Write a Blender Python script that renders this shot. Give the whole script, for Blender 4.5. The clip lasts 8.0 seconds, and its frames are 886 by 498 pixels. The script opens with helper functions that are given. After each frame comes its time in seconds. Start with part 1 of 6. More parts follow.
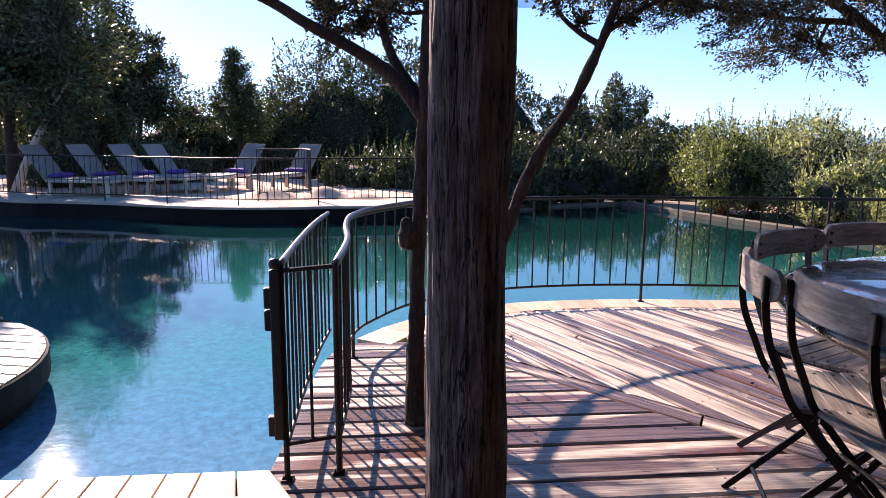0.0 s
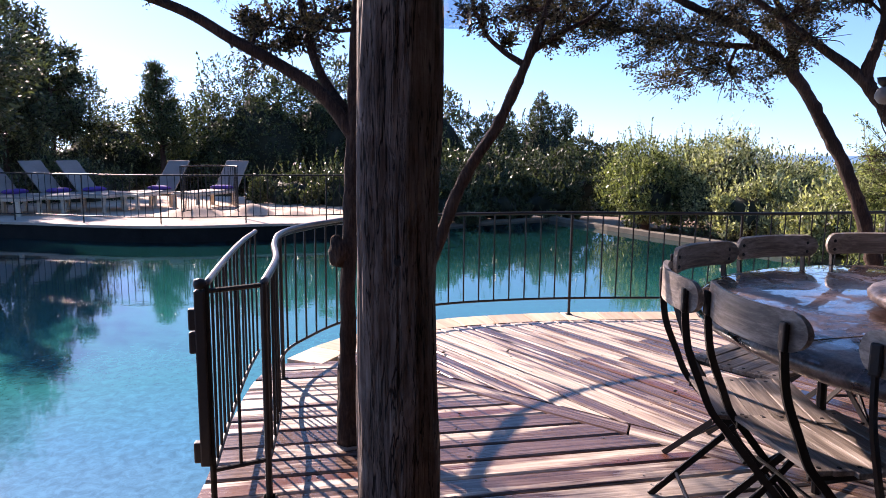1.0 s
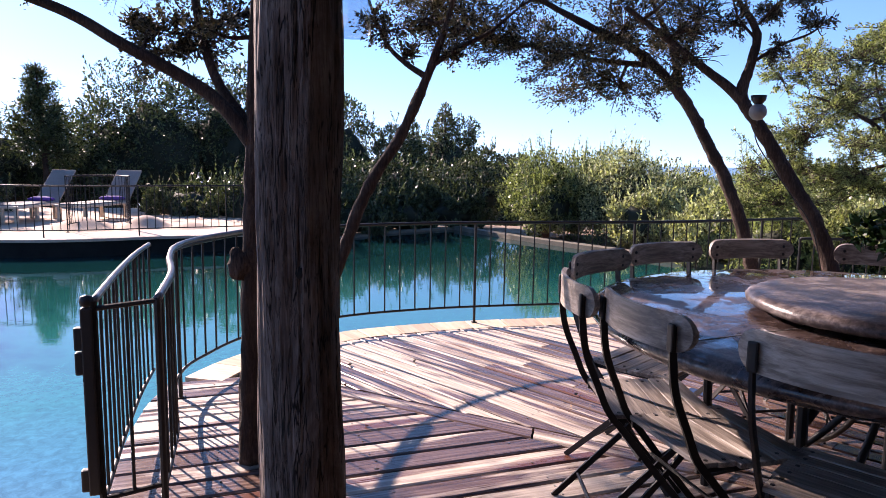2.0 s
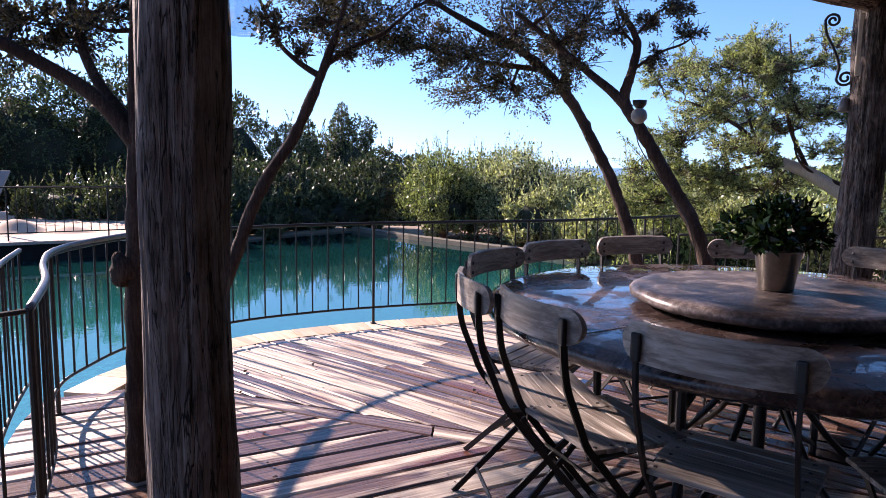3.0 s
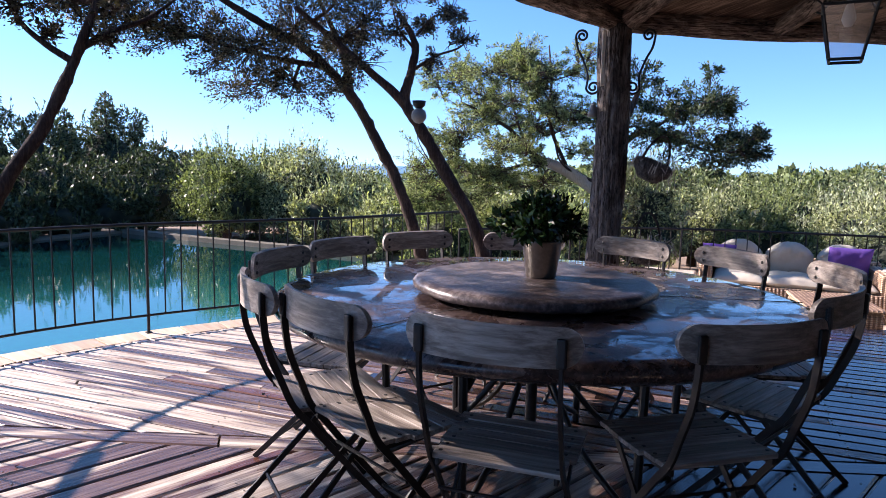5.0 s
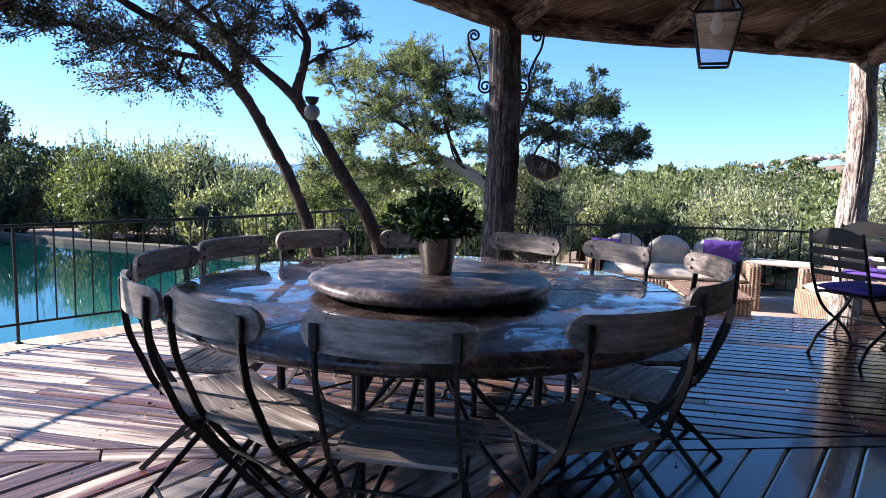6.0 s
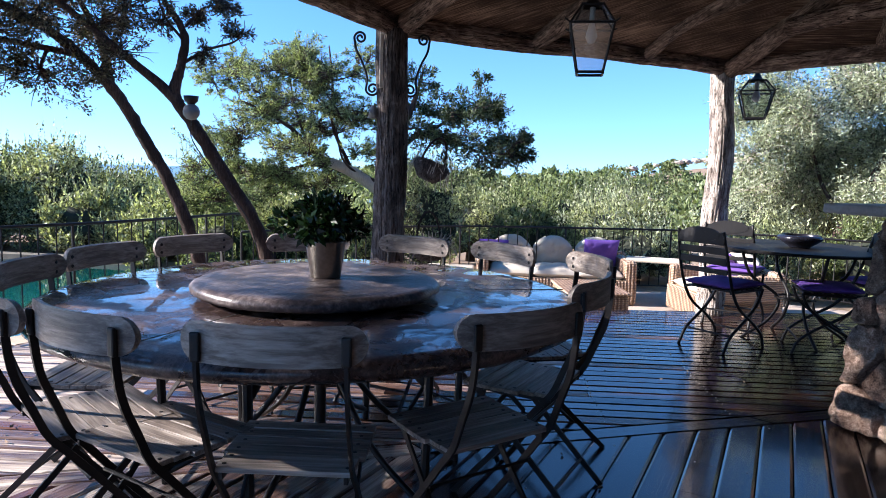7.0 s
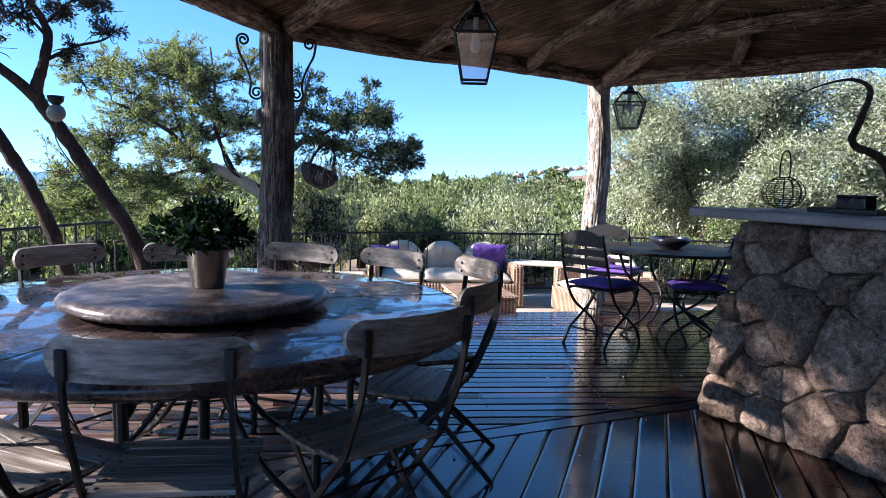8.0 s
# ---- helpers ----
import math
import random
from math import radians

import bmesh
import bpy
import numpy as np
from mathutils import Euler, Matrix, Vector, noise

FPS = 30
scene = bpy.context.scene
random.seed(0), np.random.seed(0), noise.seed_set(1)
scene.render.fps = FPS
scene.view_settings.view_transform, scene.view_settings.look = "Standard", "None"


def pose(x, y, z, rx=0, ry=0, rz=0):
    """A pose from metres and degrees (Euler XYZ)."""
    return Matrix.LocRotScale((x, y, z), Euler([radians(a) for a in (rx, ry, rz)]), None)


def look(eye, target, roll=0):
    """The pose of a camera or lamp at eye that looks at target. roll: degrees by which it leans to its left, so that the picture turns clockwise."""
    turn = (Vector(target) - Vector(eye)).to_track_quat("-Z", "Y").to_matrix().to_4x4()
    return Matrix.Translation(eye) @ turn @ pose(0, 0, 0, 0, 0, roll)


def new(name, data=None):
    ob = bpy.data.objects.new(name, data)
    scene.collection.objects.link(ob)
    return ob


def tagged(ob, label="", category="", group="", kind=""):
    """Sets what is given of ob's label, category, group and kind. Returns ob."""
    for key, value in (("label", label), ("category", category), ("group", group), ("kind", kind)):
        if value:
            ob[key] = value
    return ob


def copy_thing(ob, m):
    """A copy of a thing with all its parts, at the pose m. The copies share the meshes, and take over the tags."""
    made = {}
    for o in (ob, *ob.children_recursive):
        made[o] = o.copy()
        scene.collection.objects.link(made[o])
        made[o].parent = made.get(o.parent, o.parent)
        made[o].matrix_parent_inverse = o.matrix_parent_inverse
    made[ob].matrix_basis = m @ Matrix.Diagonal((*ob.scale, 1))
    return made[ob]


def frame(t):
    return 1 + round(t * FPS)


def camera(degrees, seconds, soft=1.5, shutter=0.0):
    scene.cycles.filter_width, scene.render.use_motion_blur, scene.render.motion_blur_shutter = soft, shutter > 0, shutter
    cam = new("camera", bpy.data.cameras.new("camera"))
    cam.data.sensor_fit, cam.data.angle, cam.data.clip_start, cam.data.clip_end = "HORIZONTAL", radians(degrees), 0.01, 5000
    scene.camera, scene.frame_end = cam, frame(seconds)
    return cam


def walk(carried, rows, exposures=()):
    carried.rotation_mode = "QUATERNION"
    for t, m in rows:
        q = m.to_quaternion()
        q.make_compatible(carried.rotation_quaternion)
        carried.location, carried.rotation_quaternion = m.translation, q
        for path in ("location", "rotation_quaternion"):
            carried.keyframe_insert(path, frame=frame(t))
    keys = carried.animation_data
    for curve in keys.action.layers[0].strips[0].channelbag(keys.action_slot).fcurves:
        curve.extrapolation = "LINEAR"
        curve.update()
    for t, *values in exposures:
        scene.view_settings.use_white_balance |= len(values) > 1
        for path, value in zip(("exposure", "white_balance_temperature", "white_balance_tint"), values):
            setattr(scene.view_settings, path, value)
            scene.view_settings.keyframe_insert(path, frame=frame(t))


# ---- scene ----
cam = camera(66.26, 8.0, soft=0.6)
PATH = [
    (0, pose(-0.0221, 0.0251, 1.2487, 80.227, -0.367, 0.063)),
    (0.5, pose(-0.0211, 0.0206, 1.2499, 80.853, -0.459, -2.445)),
    (1, pose(-0.0187, 0.0198, 1.2510, 81.655, -0.534, -5.743)),
    (1.5, pose(-0.0152, 0.0183, 1.2514, 82.313, -0.715, -9.492)),
    (3, pose(-0.0060, 0.0066, 1.2532, 82.770, -0.965, -22.202)),
    (3.5, pose(-0.0032, 0.0042, 1.2523, 82.818, -1.132, -26.242)),
    (4, pose(-0.0001, 0.0010, 1.2518, 82.901, -1.244, -30.844)),
    (4.5, pose(0.0014, -0.0048, 1.2530, 82.953, -1.330, -35.394)),
    (6, pose(0.0128, -0.0104, 1.2487, 82.993, -1.482, -48.552)),
    (6.5, pose(0.0151, -0.0137, 1.2477, 83.198, -1.552, -52.796)),
    (7, pose(0.0163, -0.0181, 1.2489, 83.451, -1.580, -57.762)),
    (7.5, pose(0.0200, -0.0224, 1.2469, 83.696, -1.616, -62.254)),
    (8, pose(0.0209, -0.0262, 1.2465, 84.246, -1.652, -66.941)),
]
walk(cam, PATH, exposures=((0, 1.58, 7200, 33), (1.5, 1.66, 7150, 33), (3, 1.64, 6900, 30), (5, 1.66, 6400, 24), (8, 1.82, 6000, 15)))

# ---- light ----
SUN_AZ, SUN_EL = radians(31.5), radians(26)  # counter-clockwise from +y, above the horizon
world = bpy.data.worlds.new("sky")
scene.world = world
world.use_nodes = True
wn = world.node_tree.nodes
sky = wn.new("ShaderNodeTexSky")
sky.sky_type = "NISHITA"
sky.sun_disc = False
sky.sun_elevation = SUN_EL
sky.sun_rotation = -SUN_AZ
sky.altitude = 1200
sky.air_density, sky.dust_density, sky.ozone_density = 1.0, 0.15, 2.6
deep = wn.new("ShaderNodeHueSaturation")
deep.inputs["Saturation"].default_value = 1.22
way = wn.new("ShaderNodeTexCoord")
lift = wn.new("ShaderNodeVectorMath")
lift.operation = "ADD"
lift.inputs[1].default_value = (0, 0, 0.1)
unit = wn.new("ShaderNodeVectorMath")
unit.operation = "NORMALIZE"
world.node_tree.links.new(way.outputs["Generated"], lift.inputs[0])
world.node_tree.links.new(lift.outputs[0], unit.inputs[0])
world.node_tree.links.new(unit.outputs[0], sky.inputs["Vector"])
world.node_tree.links.new(sky.outputs[0], deep.inputs["Color"])
world.node_tree.links.new(deep.outputs[0], wn["Background"].inputs[0])
wn["Background"].inputs[1].default_value = 0.1
sun_data = bpy.data.lights.new("sun", "SUN")
sun_data.energy, sun_data.angle, sun_data.color = 5.0, radians(0.6), (1.0, 0.93, 0.83)
sun = new("sun", sun_data)
SUN_DIR = Vector((-math.sin(SUN_AZ) * math.cos(SUN_EL), math.cos(SUN_AZ) * math.cos(SUN_EL), math.sin(SUN_EL)))
sun.matrix_world = look(SUN_DIR * 30, (0, 0, 0))


# ---- materials ----
def material(name, colour=(0.5, 0.5, 0.5), rough=0.6, metal=0.0, spec=0.5):
    """A material with its principled shader; returns (material, nodes, links, shader)."""
    m = bpy.data.materials.new(name)
    m.use_nodes = True
    n, l = m.node_tree.nodes, m.node_tree.links
    s = n["Principled BSDF"]
    s.inputs["Base Color"].default_value = (*colour, 1)
    s.inputs["Roughness"].default_value = rough
    s.inputs["Metallic"].default_value = metal
    s.inputs["Specular IOR Level"].default_value = spec
    return m, n, l, s


def coords(n, l, scale=(1, 1, 1), kind="Object", turn=(0, 0, 0)):
    c, mp = n.new("ShaderNodeTexCoord"), n.new("ShaderNodeMapping")
    mp.inputs["Scale"].default_value = scale
    mp.inputs["Rotation"].default_value = turn
    l.new(c.outputs[kind], mp.inputs[0])
    return mp.outputs[0]


def noise_tex(n, l, vec, scale, detail=4, rough=0.55, distort=0.0):
    t = n.new("ShaderNodeTexNoise")
    t.inputs["Scale"].default_value, t.inputs["Detail"].default_value = scale, detail
    t.inputs["Roughness"].default_value, t.inputs["Distortion"].default_value = rough, distort
    l.new(vec, t.inputs["Vector"])
    return t.outputs["Fac"]


def ramp(n, l, fac, stops):
    r = n.new("ShaderNodeValToRGB")
    e = r.color_ramp.elements
    while len(e) < len(stops):
        e.new(0.5)
    for k, (p, c) in zip(e, stops):
        k.position, k.color = p, (*c, 1)
    l.new(fac, r.inputs[0])
    return r.outputs[0]


def mix(n, l, fac, a, b, mode="MIX"):
    x = n.new("ShaderNodeMix")
    x.data_type, x.blend_type = "RGBA", mode
    for sock, v in ((x.inputs[0], fac), (x.inputs[6], a), (x.inputs[7], b)):
        if isinstance(v, (int, float)):
            sock.default_value = v
        elif isinstance(v, tuple):
            sock.default_value = (*v, 1)
        else:
            l.new(v, sock)
    return x.outputs[2]


def maths(n, l, op, a, b=0.0):
    x = n.new("ShaderNodeMath")
    x.operation = op
    for sock, v in ((x.inputs[0], a), (x.inputs[1], b)):
        if isinstance(v, (int, float)):
            sock.default_value = v
        else:
            l.new(v, sock)
    return x.outputs[0]


def bump(n, l, s, height, strength, dist=0.01):
    b = n.new("ShaderNodeBump")
    b.inputs["Strength"].default_value, b.inputs["Distance"].default_value = strength, dist
    l.new(height, b.inputs["Height"])
    l.new(b.outputs[0], s.inputs["Normal"])


def rand(n, kind="object"):
    if kind == "object":
        return n.new("ShaderNodeObjectInfo").outputs["Random"]
    return n.new("ShaderNodeNewGeometry").outputs["Random Per Island"]


def wood(name, stops, grain_axis, scale=1.0, rough=(0.35, 0.6), bump_s=0.3, wear=None, vary=0.35, kind="object", spec=0.5, coat=0.0):
    """Sawn or weathered wood: long grain along one object axis, broad stains, a tone for each piece."""
    m, n, l, s = material(name, spec=spec)
    sc = [26 * scale] * 3
    sc[grain_axis] = 1.3 * scale
    v = coords(n, l, tuple(sc))
    r = rand(n, kind)
    off = n.new("ShaderNodeVectorMath")
    off.operation = "ADD"
    l.new(v, off.inputs[0])
    l.new(maths(n, l, "MULTIPLY", r, 40.0), off.inputs[1])
    g = noise_tex(n, l, off.outputs[0], 1.6, 6, 0.65, 0.4)
    bs = [7 * scale] * 3
    bs[grain_axis] = 0.9 * scale
    bo = n.new("ShaderNodeVectorMath")
    bo.operation = "ADD"
    l.new(coords(n, l, tuple(bs)), bo.inputs[0])
    l.new(maths(n, l, "MULTIPLY", r, 17.0), bo.inputs[1])
    broad = noise_tex(n, l, bo.outputs[0], 1.4, 4, 0.6)
    f = maths(n, l, "ADD", maths(n, l, "MULTIPLY", g, 0.5), maths(n, l, "MULTIPLY", broad, 0.55))
    col = ramp(n, l, f, stops)
    tone = maths(n, l, "ADD", maths(n, l, "MULTIPLY", r, vary), 1.0 - vary / 2)
    cx = n.new("ShaderNodeCombineColor")
    for i in range(3):
        l.new(tone, cx.inputs[i])
    col = mix(n, l, 1.0, col, cx.outputs[0], "MULTIPLY")
    if wear:
        wn2 = ramp(n, l, noise_tex(n, l, coords(n, l, (5, 5, 5)), 1.3, 5, 0.7), ((0.48, (0, 0, 0)), (0.62, (1, 1, 1))))
        col = mix(n, l, wn2, col, wear)
    l.new(col, s.inputs["Base Color"])
    rr = n.new("ShaderNodeMapRange")
    rr.inputs["To Min"].default_value, rr.inputs["To Max"].default_value = rough
    l.new(broad, rr.inputs[0])
    l.new(rr.outputs[0], s.inputs["Roughness"])
    if coat:
        s.inputs["Coat Weight"].default_value, s.inputs["Coat Roughness"].default_value = coat, 0.09
    bump(n, l, s, g, bump_s, 0.004)
    return m


def mottled(name, stops, scale=6, rough=0.7, bump_s=0.3, metal=0.0, fine=60, dist=0.006, spec=0.5, vary=0.0, kind="object"):
    """Stone, plaster, soil, rusty iron: a broad and a fine noise."""
    m, n, l, s = material(name, rough=rough, metal=metal, spec=spec)
    v = coords(n, l)
    a, b = noise_tex(n, l, v, scale, 5, 0.6, 0.3), noise_tex(n, l, v, fine, 3, 0.6)
    f = maths(n, l, "ADD", maths(n, l, "MULTIPLY", a, 0.65), maths(n, l, "MULTIPLY", b, 0.35))
    col = ramp(n, l, f, stops)
    if vary:
        tone = maths(n, l, "ADD", maths(n, l, "MULTIPLY", rand(n, kind), vary), 1.0 - vary / 2)
        cx = n.new("ShaderNodeCombineColor")
        for i in range(3):
            l.new(tone, cx.inputs[i])
        col = mix(n, l, 1.0, col, cx.outputs[0], "MULTIPLY")
    l.new(col, s.inputs["Base Color"])
    bump(n, l, s, f, bump_s, dist)
    return m


def foliage(name, dark, light, rough=0.45, glow=0.25):
    """Leaves: a tone for each leaf, broad patches, some light let through."""
    m, n, l, s = material(name, rough=rough, spec=0.25)
    r = rand(n, "island")
    p = noise_tex(n, l, coords(n, l), 0.9, 3)
    f = maths(n, l, "ADD", maths(n, l, "MULTIPLY", r, 0.75), maths(n, l, "MULTIPLY", p, 0.5))
    col = ramp(n, l, f, ((0.25, tuple(0.55 * c for c in dark)), (0.6, tuple(0.5 * (a + b) for a, b in zip(dark, light))), (0.98, tuple(1.25 * c for c in light))))
    l.new(col, s.inputs["Base Color"])
    tr = n.new("ShaderNodeBsdfTranslucent")
    l.new(mix(n, l, 1.0, col, (1.25, 1.3, 0.55), "MULTIPLY"), tr.inputs[0])
    ms = n.new("ShaderNodeMixShader")
    ms.inputs[0].default_value = glow
    l.new(s.outputs[0], ms.inputs[1])
    l.new(tr.outputs[0], ms.inputs[2])
    l.new(ms.outputs[0], n["Material Output"].inputs[0])
    return m


def bark(name, stops, scale=1.0, bump_s=0.8):
    m, n, l, s = material(name, rough=0.85, spec=0.2)
    a0 = noise_tex(n, l, coords(n, l, (30 * scale, 30 * scale, 3.2 * scale)), 1.5, 6, 0.7, 1.0)
    a1 = noise_tex(n, l, coords(n, l, (60, 60, 28)), 1.6, 5, 0.7)
    a = maths(n, l, "ADD", maths(n, l, "MULTIPLY", a0, 0.68), maths(n, l, "MULTIPLY", a1, 0.32))
    b = noise_tex(n, l, coords(n, l), 3.5, 3)
    f = maths(n, l, "ADD", maths(n, l, "MULTIPLY", a, 0.7), maths(n, l, "MULTIPLY", b, 0.35))
    l.new(ramp(n, l, f, stops), s.inputs["Base Color"])
    bump(n, l, s, a, bump_s, 0.012)
    return m


def cracked(name, tones, crack, scale=1.0, bump_s=0.8):
    """Seasoned trunk wood along z: soft fibre tones, long thin drying cracks."""
    m, n, l, s = material(name, rough=0.8, spec=0.25)
    fibre = noise_tex(n, l, coords(n, l, (120 * scale, 120 * scale, 9 * scale)), 1.2, 6, 0.7, 0.4)
    broad = noise_tex(n, l, coords(n, l, (9 * scale, 9 * scale, 4.5 * scale)), 1.3, 6, 0.65, 0.8)
    f = maths(n, l, "ADD", maths(n, l, "MULTIPLY", fibre, 0.42), maths(n, l, "MULTIPLY", broad, 0.6))
    col = ramp(n, l, f, tones)
    lines = []
    for sc, lim in ((19, 0.014), (46, 0.022)):
        e = noise_tex(n, l, coords(n, l, (sc * scale, sc * scale, sc * 0.07 * scale)), 1.4, 4, 0.6, 0.3)
        d = maths(n, l, "ABSOLUTE", maths(n, l, "SUBTRACT", e, 0.5))
        lines.append(ramp(n, l, d, ((0.004, (0, 0, 0)), (lim, (1, 1, 1)))))
    gap = mix(n, l, 1.0, lines[0], mix(n, l, 0.5, (1, 1, 1), lines[1]), "MULTIPLY")
    l.new(mix(n, l, gap, crack, col), s.inputs["Base Color"])
    h = maths(n, l, "ADD", maths(n, l, "MULTIPLY", gap, 1.0), maths(n, l, "MULTIPLY", fibre, 0.3))
    bump(n, l, s, maths(n, l, "ADD", h, maths(n, l, "MULTIPLY", broad, 0.3)), bump_s, 0.01)
    return m


# wet oiled boards under the roof; their shade is put into this near-black colour
M_DECK_SHADE = wood("oiled deck wood darkened for shade", ((0.3, (0.0025, 0.0014, 0.0014)), (0.5, (0.011, 0.0055, 0.0048)), (0.74, (0.045, 0.023, 0.018))), 0, 1.0, (0.06, 0.24), 0.3, None, 0.6, spec=0.45, coat=0.4)


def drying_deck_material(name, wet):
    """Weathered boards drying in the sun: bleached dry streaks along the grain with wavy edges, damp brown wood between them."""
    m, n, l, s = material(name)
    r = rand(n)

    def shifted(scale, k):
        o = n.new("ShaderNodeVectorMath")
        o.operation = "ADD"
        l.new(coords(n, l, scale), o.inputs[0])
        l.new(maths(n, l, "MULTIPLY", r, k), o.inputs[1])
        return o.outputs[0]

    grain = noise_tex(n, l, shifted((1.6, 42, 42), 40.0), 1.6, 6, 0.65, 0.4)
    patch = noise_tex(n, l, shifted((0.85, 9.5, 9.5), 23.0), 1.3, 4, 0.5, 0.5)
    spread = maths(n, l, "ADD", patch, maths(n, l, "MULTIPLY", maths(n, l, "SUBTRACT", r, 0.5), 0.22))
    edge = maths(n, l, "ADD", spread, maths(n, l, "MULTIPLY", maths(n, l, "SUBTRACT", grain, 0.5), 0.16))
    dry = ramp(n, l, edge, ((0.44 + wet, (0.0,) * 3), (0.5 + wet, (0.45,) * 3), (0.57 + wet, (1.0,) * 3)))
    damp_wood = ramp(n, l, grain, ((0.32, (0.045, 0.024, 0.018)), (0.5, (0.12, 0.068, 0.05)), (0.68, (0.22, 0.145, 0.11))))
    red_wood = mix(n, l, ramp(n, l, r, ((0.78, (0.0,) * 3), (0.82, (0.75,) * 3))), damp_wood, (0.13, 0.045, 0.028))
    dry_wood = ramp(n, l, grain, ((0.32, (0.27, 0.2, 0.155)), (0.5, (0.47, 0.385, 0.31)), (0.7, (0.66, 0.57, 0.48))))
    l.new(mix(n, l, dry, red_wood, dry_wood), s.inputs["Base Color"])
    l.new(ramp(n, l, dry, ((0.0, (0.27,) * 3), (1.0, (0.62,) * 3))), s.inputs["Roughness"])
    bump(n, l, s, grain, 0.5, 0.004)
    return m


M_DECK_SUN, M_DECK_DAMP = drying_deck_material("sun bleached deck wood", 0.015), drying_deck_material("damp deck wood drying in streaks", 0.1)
M_EDGE = wood("pale deck edge wood", ((0.25, (0.3, 0.18, 0.1)), (0.5, (0.52, 0.38, 0.25)), (0.75, (0.68, 0.55, 0.4))), 0, 1.0, (0.4, 0.65), 0.3, None, 0.35)
M_SLAT = wood("weathered chair wood", ((0.3, (0.035, 0.026, 0.021)), (0.48, (0.15, 0.118, 0.097)), (0.68, (0.4, 0.345, 0.295))), 0, 2.1, (0.4, 0.65), 0.6, None, 0.5)
M_IRON = mottled("dark wrought iron", ((0.3, (0.004, 0.0035, 0.004)), (0.6, (0.011, 0.009, 0.0085)), (0.8, (0.05, 0.026, 0.017))), 14, 0.5, 0.3, 0.2)
M_STEEL = mottled("worn pale rail paint", ((0.3, (0.07, 0.055, 0.05)), (0.7, (0.2, 0.175, 0.165))), 16, 0.4, 0.2, 0.5)
M_CEDAR = cracked("cedar post wood", ((0.36, (0.066, 0.046, 0.038)), (0.5, (0.13, 0.095, 0.08)), (0.66, (0.25, 0.2, 0.175))), (0.018, 0.012, 0.01), 1.0, 0.7)
M_BARK = bark("juniper bark", ((0.33, (0.01, 0.007, 0.006)), (0.5, (0.045, 0.028, 0.022)), (0.72, (0.15, 0.1, 0.078))), 2.0, 1.4)
M_BARK_PALE = bark("pale bark", ((0.25, (0.2, 0.16, 0.135)), (0.5, (0.52, 0.44, 0.37)), (0.8, (0.74, 0.66, 0.58))), 1.3, 0.8)
M_POST_DARK = cracked("weathered brown post wood", ((0.36, (0.03, 0.022, 0.02)), (0.48, (0.095, 0.074, 0.066)), (0.66, (0.3, 0.26, 0.235))), (0.01, 0.007, 0.006), 1.0, 1.0)
M_POST_GREY = cracked("silvered post wood", ((0.34, (0.1, 0.078, 0.066)), (0.48, (0.34, 0.28, 0.24)), (0.64, (0.66, 0.6, 0.53))), (0.03, 0.022, 0.018), 1.0, 1.0)
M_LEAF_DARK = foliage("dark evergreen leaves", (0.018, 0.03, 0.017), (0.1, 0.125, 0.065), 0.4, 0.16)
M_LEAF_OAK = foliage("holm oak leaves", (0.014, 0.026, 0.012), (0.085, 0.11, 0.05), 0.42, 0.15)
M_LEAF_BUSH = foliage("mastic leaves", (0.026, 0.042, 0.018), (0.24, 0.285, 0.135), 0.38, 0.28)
M_LEAF_GREY = foliage("grey green leaves", (0.045, 0.056, 0.03), (0.46, 0.49, 0.29), 0.4, 0.28)
M_LEAF_JUNIPER = foliage("juniper needles", (0.03, 0.044, 0.02), (0.3, 0.345, 0.17), 0.5, 0.36)
M_LEAF_CANOPY = foliage("canopy needles", (0.022, 0.02, 0.014), (0.11, 0.092, 0.06), 0.6, 0.18)
M_LEAF_OLIVE = foliage("olive leaves", (0.028, 0.037, 0.024), (0.45, 0.49, 0.35), 0.4, 0.28)
M_LEAF_POT = foliage("glossy pot plant leaves", (0.005, 0.013, 0.006), (0.02, 0.044, 0.016), 0.22, 0.1)
# near-black filler for shrubs: the inner shade is put into its colour
M_CORE = mottled("shrub filler dark as inner shade", ((0.3, (0.008, 0.012, 0.006)), (0.7, (0.03, 0.035, 0.018))), 5, 0.9, 0.5)
M_SOIL = mottled("dry soil and litter", ((0.3, (0.12, 0.08, 0.05)), (0.5, (0.25, 0.17, 0.11)), (0.75, (0.4, 0.31, 0.22))), 0.6, 0.95, 0.6, 0, 9, 0.03)
M_PAVE = mottled("pale sandy paving", ((0.3, (0.3, 0.23, 0.18)), (0.6, (0.46, 0.38, 0.31)), (0.8, (0.56, 0.49, 0.42))), 1.4, 0.85, 0.3, 0, 40)
M_COPING = mottled("grey pool coping", ((0.3, (0.08, 0.07, 0.05)), (0.7, (0.19, 0.165, 0.125))), 3, 0.8, 0.3)
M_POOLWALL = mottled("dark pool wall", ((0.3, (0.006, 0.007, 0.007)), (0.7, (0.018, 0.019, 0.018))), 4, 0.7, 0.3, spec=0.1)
M_UNDER = mottled("near-black timber", ((0.3, (0.008, 0.006, 0.005)), (0.7, (0.02, 0.015, 0.012))), 5, 0.9, 0.2)
M_MORTAR = mottled("dark wall joint", ((0.3, (0.05, 0.036, 0.03)), (0.7, (0.2, 0.15, 0.12))), 14, 0.95, 0.6, 0, 60, 0.01)
M_SLAB = mottled("grey stone bar top", ((0.3, (0.2, 0.18, 0.17)), (0.7, (0.42, 0.39, 0.37))), 4, 0.45, 0.3)
